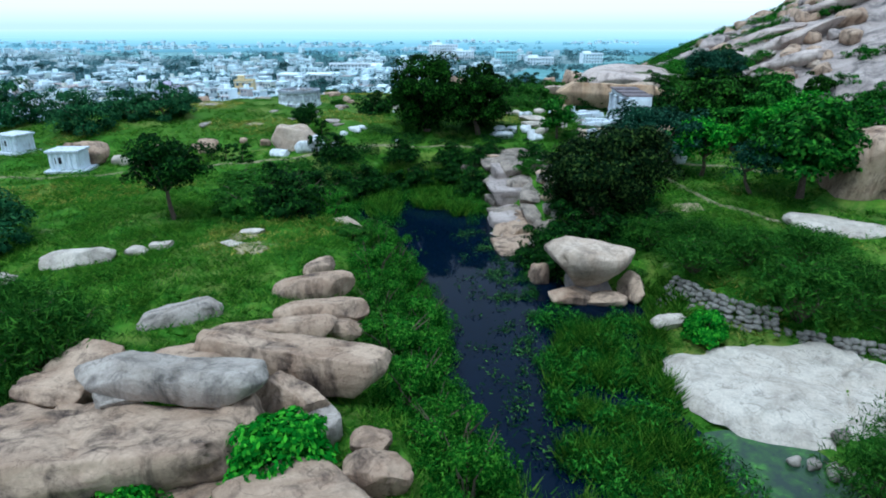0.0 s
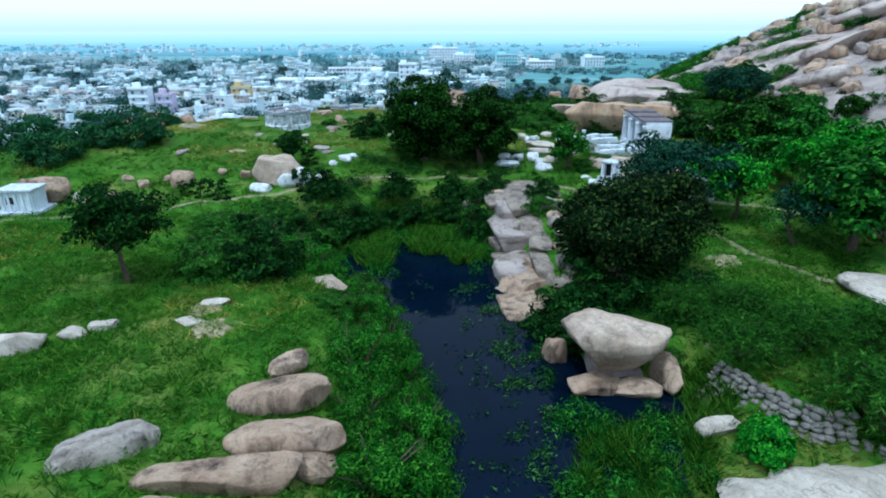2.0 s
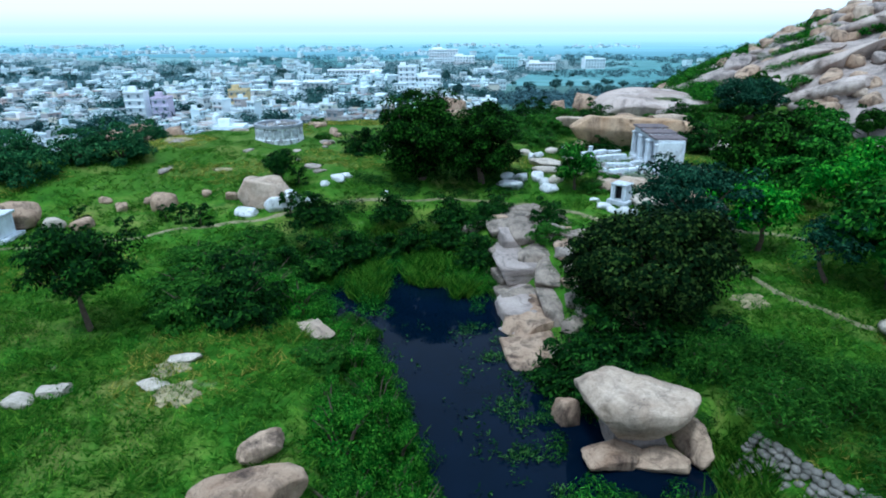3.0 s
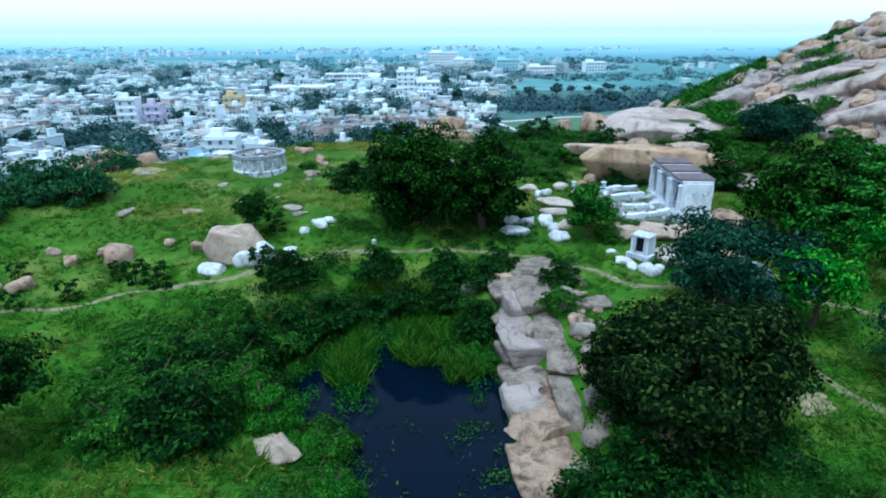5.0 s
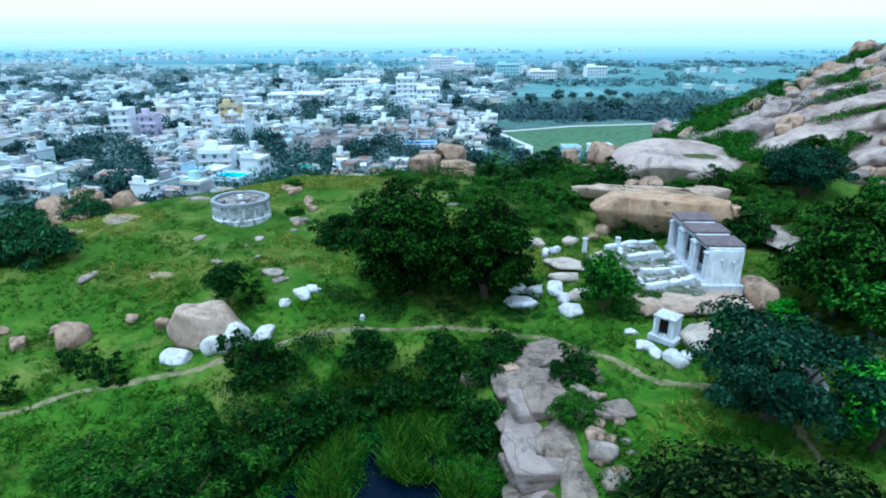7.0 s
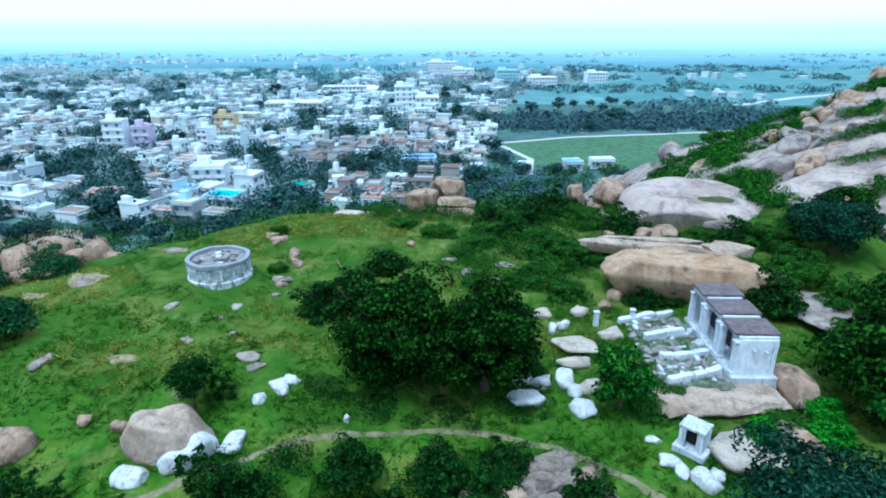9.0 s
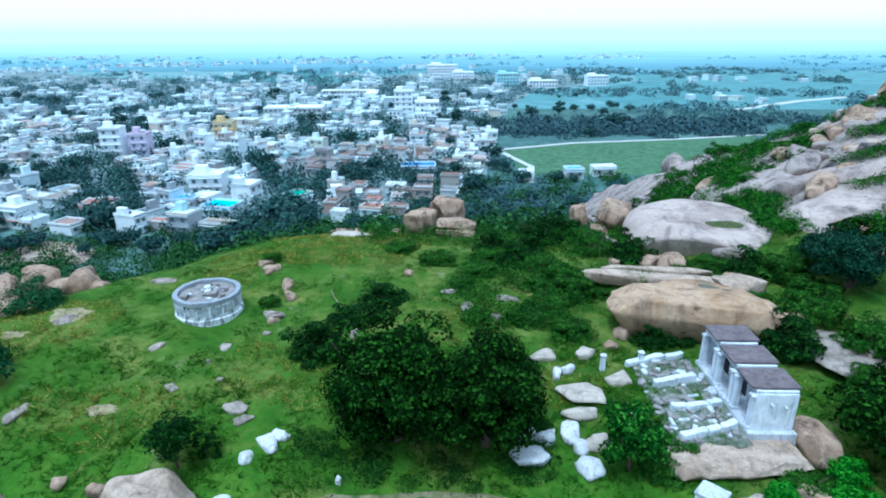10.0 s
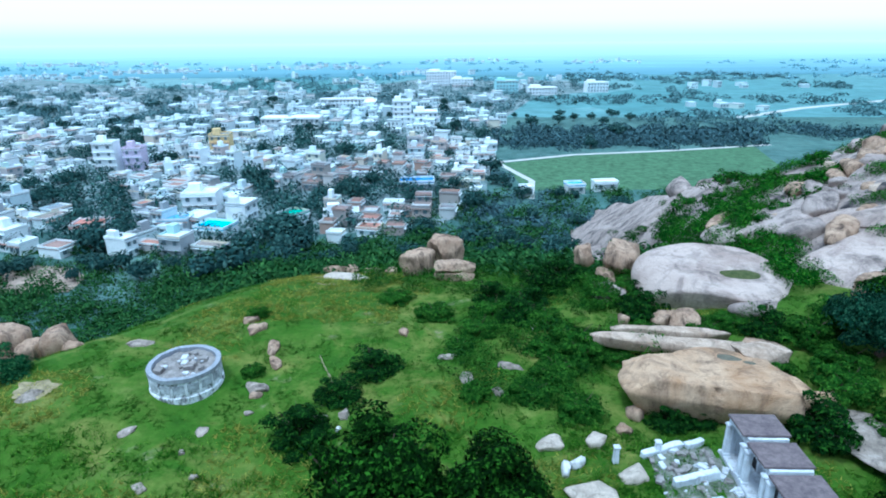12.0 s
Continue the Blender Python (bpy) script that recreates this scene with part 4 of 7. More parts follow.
# ---- limewashed rocks by the track ----
WR = "limewashed stones"
rock(-13.7, 56.0, 5.4, (4.4, 3.2, 2.7), -8, (4, 6), 121, GRANITE_WARM_PALE, "big granite boulder with limewashed foot beside the track", group=WR)
for k, (x, y, s, e) in enumerate([(-14.9, 53.9, 1.2, 0.6), (-12.6, 54.8, 1.3, 1.1), (-11.9, 55.5, 1.1, 1.5), (-10.6, 56.2, 1.2, 0.5), (-9.9, 59.4, 0.7, 0.4), (-8.9, 60.2, 0.9, 0.5), (-8.4, 60.9, 0.7, 0.4)]):
    rock(x, y, None, (1.6 * s, 1.1 * s, 1.25 * e), 25 * k, (0, 0), 130 + k, WHITE_ROCK, "limewashed stone beside the boulder and the track", name="stone", group=WR, sub=3)
for k, (x, y, sx, sy) in enumerate([(6.0, 59.6, 2.3, 1.5), (7.0, 61.0, 1.3, 1.0), (8.4, 61.4, 1.7, 1.1), (9.0, 58.9, 1.6, 1.4), (8.9, 60.4, 1.0, 1.2), (5.7, 61.2, 1.2, 0.9), (9.4, 67.1, 1.1, 0.6), (8.6, 66.6, 1.1, 0.6), (9.9, 60.6, 1.0, 1.5)]):
    rock(x, y, None, (sx, sy, 0.8), 37 * k, (0, 0), 140 + k, WHITE_ROCK if k != 8 else GRANITE_PALE, "whitewashed flat stone in a heap below the temple", name="stone", group="whitewashed stones below the temple", sub=3)
for k, (x, y, sx, sy) in enumerate([(9.6, 64.6, 2.9, 2.2), (9.2, 62.8, 2.4, 1.1), (12.6, 66.4, 2.0, 1.4), (8.0, 69.0, 1.8, 1.2), (12.2, 62.0, 1.4, 1.6), (11.0, 69.2, 1.4, 1.0)]):
    rock(x, y, None, (sx, sy, 0.7), 11 * k, (0, 0), 150 + k, GRANITE_PALE, "flat pale granite sheet beside the temple", group="flat sheets by the temple", sub=3, boxy=0.6)
for k, (x, y, s) in enumerate([(12.6, 54.8, 1.0), (13.1, 54.2, 0.9), (14.0, 53.6, 1.4), (12.4, 56.4, 0.7), (14.8, 53.9, 0.9)]):
    rock(x, y, None, (1.2 * s, 0.8 * s, 0.6 * s), 60 * k, (0, 0), 160 + k, WHITE_ROCK, "limewashed stone lying by the track", name="stone", group=WR, sub=3)
rock(19.3, 50.2, 5.0, (2.4, 2.0, 2.2), 10, (0, 0), 165, WHITE_ROCK, "limewashed boulder half hidden by trees")

# ---- ruined pillared hall ----
hall_yaw = math.degrees(math.atan2(68.1 - 60.4, 18.3 - 18.05)) - 90
hall = empty("temple_hall", pose(18.45, 60.6, 4.9, 0, 0, hall_yaw), "whitewashed stone pillared hall with flat slab roofs, stained and ruined", "temple")
HALL_L, HALL_D, HALL_H = 7.5, 2.3, 2.55
part("plinth", worn(box_bm(HALL_D + 0.5, HALL_L + 0.5, 0.9, 0.05), 0.03, 2, 3), PLASTER_GREY, hall, m=pose(HALL_D / 2, HALL_L / 2, -0.75))
part("back_wall", worn(box_bm(0.3, HALL_L, HALL_H, 0.02), 0.02, 3, 3), PLASTER, hall, m=pose(HALL_D - 0.15, HALL_L / 2, 0))
part("end_wall", worn(box_bm(HALL_D - 0.32, 0.3, HALL_H, 0.02), 0.02, 4, 3), PLASTER_BRIGHT, hall, "bright whitewashed end wall", m=pose((HALL_D - 0.32) / 2, 0.15, 0))
part("end_wall", worn(box_bm(HALL_D - 0.32, 0.3, HALL_H, 0.02), 0.02, 5, 3), PLASTER, hall, m=pose((HALL_D - 0.32) / 2, HALL_L - 0.15, 0))
for k in range(3):
    y0, drop = k * HALL_L / 3, (0.0, 0.10, 0.2)[k]
    part("roof", worn(box_bm(HALL_D + 0.4, HALL_L / 3 - 0.45, 0.17, 0.03), 0.03, 6 + k, 2), ROOF_SLAB, hall, "flat mauve-grey stone roof slab with dark stains", m=pose(HALL_D / 2 - 0.05, y0 + HALL_L / 6, HALL_H + 0.16 + drop))
    part("beam", worn(box_bm(0.34, HALL_L / 3 - 0.1, 0.3 + drop, 0.02), 0.02, 9 + k, 1), PLASTER_GREY, hall, m=pose(0.17, y0 + HALL_L / 6, HALL_H - 0.14))
    part("cornice", worn(box_bm(HALL_D, 0.2, 0.16 + drop, 0.02), 0.015, 12 + k, 1), PLASTER, hall, m=pose(HALL_D / 2, y0 + 0.16, HALL_H))
for k in range(4):
    for j in (0, 1):
        yk = min(max(k * HALL_L / 3 + (-0.28 if j else 0.28), 0.22), HALL_L - 0.22)
        if (k == 0 and j) or (k == 3 and not j):
            continue
        pillar = part("pillar", worn(box_bm(0.36, 0.34, HALL_H - 0.14, 0.03), 0.015, 20 + 2 * k + j, 2), PLASTER, hall, m=pose(-0.02, yk, 0))
        part("capital", box_bm(0.48, 0.46, 0.2, 0.04), PLASTER_GREY, pillar, m=pose(0, 0, HALL_H - 0.36))
        part("base_block", box_bm(0.46, 0.44, 0.34, 0.03), PLASTER, pillar, m=pose(0, 0, 0.0))
for k in range(3):
    # a solid dark panel gives the doorway its shade
    door = part("doorway", box_bm(0.12, 1.05, 1.95, 0.02), DARK_IN, hall, "dark panel painting the shaded doorway", m=pose(1.2, (k + 0.5) * HALL_L / 3, 0.1))
    part("door_jamb", box_bm(0.2, 0.2, 2.1, 0.02), PLASTER_GREY, door, m=pose(0.0, -0.62, -0.05))
    part("door_jamb", box_bm(0.2, 0.2, 2.1, 0.02), PLASTER_GREY, door, m=pose(0.0, 0.62, -0.05))
    part("lintel", box_bm(0.22, 1.44, 0.22, 0.02), PLASTER_GREY, door, m=pose(0.0, 0, 2.05))
    part("partition_wall", worn(box_bm(0.2, HALL_L / 3 - 0.04, HALL_H - 0.05, 0.02), 0.01, 30 + k, 1), PLASTER_GREY, hall, m=pose(1.42, (k + 0.5) * HALL_L / 3, 0))
part("drain_spout", box_bm(0.12, 0.35, 0.1, 0.02), PLASTER_GREY, hall, m=pose(0.85, -0.1, 1.85))
part("drain_spout", box_bm(0.12, 0.35, 0.1, 0.02), PLASTER_GREY, hall, m=pose(1.6, -0.1, 1.75))

# terrace in front of it, with stubs of fallen walls
terrace = empty("temple_terrace", pose(16.0, 64.0, 4.2), "ruined stone terrace with stumps of whitewashed walls before the hall", "terrace")
part("floor_slab", worn(box_bm(4.6, 9.2, 0.62, 0.2), 0.24, 41, 14), TERRACE_FLOOR, terrace, "grey paved floor with grass in its joints", m=pose(0.15, 0.3, 0.04))
part("rock_footing", worn(box_bm(7.6, 3.0, 0.8, 0.35), 0.28, 42, 9), GRANITE_WARM_PALE, terrace, "bare granite footing", m=pose(1.0, -4.7, -0.35, 0, 0, 4))
rnd = random.Random(5)
STUMPS = [(14.5, 65.3, 17.6, 66.0, 0.42), (14.7, 62.8, 17.9, 63.3, 0.4), (14.4, 60.1, 17.9, 61.0, 0.42), (13.6, 68.0, 17.8, 69.1, 0.4), (17.3, 61.2, 17.2, 63.0, 0.3), (15.2, 65.6, 15.1, 67.0, 0.25), (16.2, 63.2, 16.1, 65.3, 0.22), (14.3, 61.0, 14.4, 62.6, 0.2), (14.6, 66.6, 17.4, 67.2, 0.22), (15.0, 64.0, 17.2, 64.4, 0.2), (17.5, 66.2, 17.6, 68.4, 0.3), (14.8, 61.8, 17.0, 62.1, 0.18)]
for k, (x0, y0, x1, y1, h) in enumerate(STUMPS):
    ln = math.hypot(x1 - x0, y1 - y0)
    at = 0.0
    while at < ln - 0.25:
        run = min(rnd.uniform(0.9, 1.7) if k < 4 else rnd.uniform(0.35, 0.95), ln - at)
        f = (at + run / 2) / ln
        at += run + (rnd.uniform(0.05, 0.5) if rnd.random() < 0.3 and k > 3 else 0.02)
        tall = (h + 0.32) * (rnd.uniform(0.8, 1.1) if k < 4 else rnd.uniform(0.5, 1.0))
        m = pose(x0 + (x1 - x0) * f - 16.0 + rnd.uniform(-0.06, 0.06), y0 + (y1 - y0) * f - 64.0 + rnd.uniform(-0.06, 0.06), 0.42, rnd.uniform(-4, 4), rnd.uniform(-4, 4), math.degrees(math.atan2(y1 - y0, x1 - x0)) + rnd.uniform(-6, 6))
        part("wall_stump", worn(box_bm(run, 0.42 if k < 4 else 0.28, tall, 0.05), 0.07, 50 + 7 * k + at, 2), PLASTER if k < 4 else (PLASTER_GREY, RUBBLE, RUBBLE)[rnd.randrange(3)] if k < 8 else (PLASTER_GREY, RUBBLE)[rnd.randrange(2)], terrace, m=m)
for k in range(110):
    s = rnd.uniform(0.12, 0.40)
    part("rubble_block", worn(box_bm(s * 1.6, s, s * 0.6, 0.03), 0.03, 70 + k, 1), (RUBBLE, PLASTER_GREY, RUBBLE)[k % 3], terrace, m=pose(rnd.uniform(-2.1, 2.1), rnd.uniform(-4.0, 4.6), 0.60, 0, rnd.uniform(-8, 8), rnd.uniform(0, 180)))
for x, y, h in ((11.8, 67.5, 1.15), (14.6, 68.2, 1.0)):
    post = empty("stone_post", pose(x, y, gz(x, y)), "short whitewashed stone post beside the terrace", "post", "stone posts")
    part("shaft", worn(box_bm(0.36, 0.34, h, 0.04, taper=0.85), 0.02, x, 2), PLASTER, post)
    part("cap", box_bm(0.42, 0.4, 0.14, 0.04), PLASTER_GREY, post, m=pose(0, 0, h - 0.05))

# small shrine by the track
shrine = empty("shrine", pose(14.2, 55.7, gz(14.2, 55.7) - 0.05, 0, 0, 46) @ Matrix.Scale(0.78, 4), "small whitewashed open stone shrine with dark inside", "shrine")
part("base", worn(box_bm(1.9, 2.2, 0.5, 0.05), 0.04, 81, 2), PLASTER_GREY, shrine)
part("side_wall", worn(box_bm(1.4, 0.22, 1.55, 0.03), 0.02, 82, 2), PLASTER, shrine, m=pose(0, -0.72, 0.45))
part("side_wall", worn(box_bm(1.4, 0.22, 1.55, 0.03), 0.02, 83, 2), PLASTER, shrine, m=pose(0, 0.72, 0.45))
part("back_wall", worn(box_bm(0.22, 1.2, 1.55, 0.03), 0.02, 84, 2), PLASTER_GREY, shrine, m=pose(0.55, 0, 0.45))
# dark panel added in place of the shaded interior
part("inner_wall", box_bm(0.1, 1.2, 1.5, 0.02), DARK_IN, shrine, "near-black panel painting the shade inside", m=pose(0.1, 0, 0.45))
part("pillar", box_bm(0.22, 0.26, 1.52, 0.02), PLASTER_GREY, shrine, m=pose(-0.6, -0.5, 0.46))
part("pillar", box_bm(0.22, 0.26, 1.52, 0.02), PLASTER_GREY, shrine, m=pose(-0.6, 0.5, 0.46))
part("roof", worn(box_bm(1.5, 1.75, 0.2, 0.04), 0.03, 85, 2), PLASTER_GREY, shrine, m=pose(-0.02, 0, 2.0))
rock(16.9, 55.3, 4.3, (3.6, 2.8, 1.1), 12, (0, 0), 171, GRANITE_PALE, "flat pale granite outcrop behind the small shrine", boxy=0.6)
rock(19.8, 55.6, 4.4, (2.2, 3.0, 1.4), 20, (0, 0), 172, GRANITE, "flat granite outcrop below the hall", boxy=0.5)
rock(22.0, 60.2, 5.3, (2.0, 3.8, 1.8), 12, (0, 0), 173, GRANITE, "rounded granite outcrop at the hall's end", boxy=0.4)

# ---- round drum ----
drum = empty("round_platform", pose(-18.05, 76.2, 4.95), "round whitewashed masonry drum, streaked with black stains", "platform")
DR, DH, N = 2.5, 1.9, 16
bm = bmesh.new()
rings = [(DR + 0.12, -0.6), (DR + 0.12, 0.35), (DR, 0.42), (DR, 1.5), (DR + 0.1, 1.58), (DR + 0.1, DH), (DR - 0.26, DH), (DR - 0.26, DH - 0.35)]
loops = []
for r, z in rings:
    loops.append([bm.verts.new((r * math.cos(2 * math.pi * k / 48), r * math.sin(2 * math.pi * k / 48), z + (0.10 * noise.noise(Vector((math.cos(k / 7.6) * 2, math.sin(k / 7.6) * 2, z))) if z > 1.8 else 0))) for k in range(48)])
for a, b in zip(loops[:5], loops[1:5]):
    for k in range(48):
        bm.faces.new((a[k], a[(k + 1) % 48], b[(k + 1) % 48], b[k]))
crest = bmesh.new()
loops = [[crest.verts.new(v.co) for v in row] for row in loops[4:]]
for a, b in zip(loops, loops[1:]):
    for k in range(48):
        crest.faces.new((a[k], a[(k + 1) % 48], b[(k + 1) % 48], b[k]))
k = Mat("black_blotched_whitewash", 0.9, 0.15)
base = k.ramp(k.noise(1.4, 5, 0.6), (0.35, (0.62, 0.66, 0.70)), (0.6, (0.80, 0.84, 0.88)))
blot = k.ramp(k.noise(1.5, 8, 0.78, k.scaled((1.3, 1.3, 0.8)), 0.5), (0.47, 0.0), (0.58, 0.9))
k.color(k.mix(blot, base, (0.075, 0.08, 0.085))).bump(k.noise(8.0, 5, 0.7), 0.5, 0.04)
DRUM_PLASTER = k.m
part("coping", crest, plaster_material("black_crusted_coping", 1.0, (0.34, 0.37, 0.42)), drum, "black-crusted broken coping")
part("drum_wall", bm, DRUM_PLASTER, drum)
bm = bmesh.new()
bmesh.ops.create_circle(bm, cap_ends=True, cap_tris=True, segments=40, radius=DR - 0.3)
bmesh.ops.subdivide_edges(bm, edges=bm.edges[:], cuts=3, use_grid_fill=True)
for v in bm.verts:
    v.co.z = 0.18 * noise.fractal(v.co * 1.3, 1.0, 2.0, 3)
part("floor", bm, RUBBLE, drum, "sunken top littered with rubble", m=pose(0, 0, DH - 0.28))
# shallow panels whose dark mottling paints stains and the shade of recesses
for k in range(N):
    a = 2 * math.pi * (k + 0.5) / N
    panel = part("recess", box_bm(0.08, 0.78, 0.62, 0.02), slab_material("recess_shadow_stain", (0.16, 0.18, 0.20), (0.62, 0.66, 0.72)) if k == 0 else bpy.data.materials["recess_shadow_stain"], drum, m=pose((DR - 0.02) * math.cos(a), (DR - 0.02) * math.sin(a), 0.72, 0, 0, math.degrees(a)))
    a2 = 2 * math.pi * k / N
    part("pilaster", box_bm(0.1, 0.18, 1.1, 0.02), DRUM_PLASTER, drum, m=pose((DR + 0.02) * math.cos(a2), (DR + 0.02) * math.sin(a2), 0.42, 0, 0, math.degrees(a2)))
for k in range(26):
    r, a, s = rnd.uniform(0, DR - 0.7), rnd.uniform(0, 6.28), rnd.uniform(0.15, 0.5)
    part("rubble_block", worn(box_bm(s * 1.5, s, s * 0.7, 0.03), 0.03, 120 + k, 1), (PLASTER_GREY, RUBBLE, RUBBLE)[k % 3], drum, m=pose(r * math.cos(a), r * math.sin(a), DH - 0.28, 0, 0, rnd.uniform(0, 180)))


# ---- two small whitewashed huts by the track ----
def hut(x, y, turn, w, d, h, label):
    root = empty("hut", pose(x, y, gz(x, y) - 0.1, 0, 0, turn), label, "hut", "huts by the track")
    part("wall", worn(box_bm(w, 0.22, h, 0.03), 0.03, x, 3), PLASTER, root, m=pose(0, -d / 2 + 0.11, 0))
    part("wall", worn(box_bm(w, 0.22, h, 0.03), 0.03, x + 1, 3), PLASTER, root, m=pose(0, d / 2 - 0.11, 0))
    part("wall", worn(box_bm(0.22, d - 0.45, h, 0.03), 0.03, x + 2, 3), PLASTER, root, m=pose(-w / 2 + 0.11, 0, 0))
    part("wall", worn(box_bm(0.22, d - 0.45, h, 0.03), 0.03, x + 3, 3), PLASTER, root, m=pose(w / 2 - 0.11, 0, 0))
    part("roof", worn(box_bm(w + 0.3, d + 0.3, 0.2, 0.03), 0.04, x + 4, 3), PLASTER_GREY, root, m=pose(0, 0, h - 0.02))
    for k in range(5):
        part("pilaster", box_bm(0.2, 0.12, h - 0.1, 0.02), PLASTER, root, m=pose(-w / 2 + 0.2 + k * (w - 0.4) / 4, -d / 2 - 0.03, 0))
    # the opening's shade is a dark panel set on the wall
    part("window", box_bm(0.5, 0.1, 0.5, 0.01), DARK_IN, root, "small dark panel painting a shaded opening", m=pose(-w * 0.18, -d / 2 - 0.02, h * 0.45))
    part("plinth", worn(box_bm(w + 0.8, d + 0.8, 0.3, 0.04), 0.05, x + 5, 2), PLASTER_GREY, root, m=pose(0, 0, -0.1))
    return root


hut(-31.2, 49.1, 4, 2.35, 1.8, 1.65, "small flat-roofed whitewashed hut beside the track")
hut(-39.2, 54.6, -20, 2.2, 1.7, 1.65, "small whitewashed hut with a dark open front")
rock(-31.0, 51.3, 4.9, (3.2, 2.0, 2.2), 6, (0, 0), 181, GRANITE, "brown boulder behind the hut")
for k, (x, y, s) in enumerate([(-28.3, 51.4, 1.2), (-26.6, 51.9, 1.3), (-22.4, 56.3, 1.9), (-25.5, 55.8, 0.9), (-17.2, 57.6, 0.9), (-34.0, 53.5, 1.2), (-24.0, 57.4, 0.8), (-19.5, 58.0, 0.7), (-27.5, 57.0, 0.8)]):
    rock(x, y, None, (1.3 * s, 1.0 * s, 0.9 * s), 41 * k, (0, 0), 190 + k, GRANITE if k != 0 else GRANITE_PALE, "brown granite stone in the meadow by the track", name="stone", group="meadow stones by the track", sub=3)

# ---- the overhanging rock behind the hall ----
OV = "rocks behind the hall"
overhang = rock(19.2, 73.7, 7.75, (11.0, 6.8, 4.8), -12, (-5, 2), 207, GRANITE_ORANGE, "massive ochre overhanging granite boulder with water stains", group=OV, boxy=0.92, rough=0.13, sub=5, under=0.42, cuts=3, joints=1, flat=0.0)
patch_on(overhang, 21.8, 75.1, 0.95, 0.5, RAIN_POOL, "rain_hollow", "shallow grey rain hollow")
patch_on(overhang, 23.0, 74.4, 0.5, 0.35, RAIN_POOL, "rain_hollow", "shallow grey rain hollow")
rock(25.0, 76.4, 7.7, (4.4, 2.4, 1.2), -12, (0, 4), 202, GRANITE_WARM_PALE, "flat layered slab on the overhanging boulder", group=OV, boxy=0.5)
rock(25.8, 77.4, 7.4, (3.6, 2.0, 1.0), -10, (0, 4), 203, GRANITE, "flat layered granite slab", group=OV, boxy=0.5)
rock(24.6, 71.9, 7.5, (2.4, 3.2, 2.2), 10, (0, 0), 204, GRANITE_ORANGE, "ochre boulder at the end of the overhang", group=OV)
rock(26.4, 71.6, 6.9, (3.4, 2.0, 1.4), -14, (0, 0), 205, GRANITE_ORANGE, "low ochre boulder in the shrubs", group=OV)
rock(19.8, 79.4, 6.7, (12.5, 2.0, 1.2), -8, (0, 2), 206, GRANITE_WARM_PALE, "long flat granite sheet behind the overhang", group=OV, boxy=0.5)
rock(20.4, 81.8, 6.5, (10.0, 1.6, 1.0), -6, (0, 2), 207, GRANITE_WARM_PALE, "long flat granite sheet behind the overhang", group=OV, boxy=0.5)
for k, (x, y, s) in enumerate([(20.6, 85.0, 1.5), (22.6, 84.2, 2.2), (21.8, 86.0, 1.2), (17.4, 85.4, 1.0), (14.4, 72.0, 1.0), (13.2, 70.3, 0.8)]):
    rock(x, y, None, (1.3 * s, 1.1 * s, 1.1 * s), 33 * k, (0, 0), 210 + k, GRANITE, "rounded granite boulder among shrubs", group=OV, sub=3)
dome = rock(28.6, 92.0, 8.0, (14.6, 13.0, 6.0), -20, (6, 4), 220, GRANITE_PINK, "great bare granite dome with a grassy hollow", group=OV, boxy=0.0, rough=0.05, sub=5, cuts=2, joints=0)
patch_on(dome, 29.8, 90.1, 1.9, 1.0, MOSS, "grassy_hollow", "olive grassy hollow in the bare rock")
rock(31.0, 86.0, 6.9, (8.0, 3.2, 2.4), 16, (0, 6), 221, GRANITE_HILL, "dark wet granite shelf below the dome", group=OV, boxy=0.5)
rock(17.6, 91.5, 5.8, (4.5, 3.0, 1.8), 30, (0, 0), 222, GRANITE_HILL, "dark granite shelf below the dome", group=OV, boxy=0.4)
rock(21.8, 101.0, 7.2, (5.0, 4.4, 3.8), 40, (0, 10), 223, GRANITE, "split granite boulder beside the dome", group=OV)
rock(18.0, 103.4, 6.0, (2.6, 2.4, 2.6), 10, (0, 0), 224, GRANITE, "split granite boulder beside the dome", group=OV)
rock(19.6, 98.6, 4.8, (2.2, 2.6, 2.4), 10, (0, 0), 225, GRANITE, "granite boulder beside the dome", group=OV)
rock(28.6, 69.6, 5.75, (5.6, 9.0, 0.9), -12, (0, 0), 226, GRANITE_GREY, "smooth grey bare rock sheet behind the hall", group=OV, boxy=0.1, rough=0.25)

# boulder stack on the brow
SK = "boulder stack on the brow"
rock(-1.9, 105.0, 5.0, (4.2, 3.2, 3.4), 25, (0, -10), 231, GRANITE, "rounded brown boulder leaning on another", group=SK)
rock(1.7, 107.0, 5.9, (4.6, 3.6, 3.6), -6, (0, 8), 232, GRANITE, "rounded brown boulder on the brow", group=SK)
rock(2.6, 101.6, 4.9, (4.8, 3.0, 1.4), 6, (0, 0), 233, GRANITE, "flat boulder topping a stack", group=SK, boxy=0.5)
rock(2.5, 101.2, 3.9, (4.2, 2.8, 1.4), -8, (0, 0), 234, GRANITE, "layered boulder in a stack", group=SK, boxy=0.5)
rock(2.8, 100.6, 3.0, (3.4, 2.6, 2.2), 6, (0, 0), 235, GRANITE, "squarish boulder under a stack", group=SK, boxy=0.6)
rock(-10.3, 103.2, 2.5, (5.6, 3.2, 1.2), -4, (0, 0), 236, GRANITE_PALE, "flat pale boulder on the grassy brow", group=SK)
for k, (x, y, s) in enumerate([(-13.5, 112.5, 2.0), (-8.5, 112.0, 1.6), (-5.5, 109.0, 1.3), (-11.5, 114.5, 1.7)]):
    rock(x, y, None, (1.8 * s, 1.1 * s, 0.9 * s), 33 * k, (0, 0), 240 + k, GRANITE, "granite boulder on the brow", group=SK, sub=3)

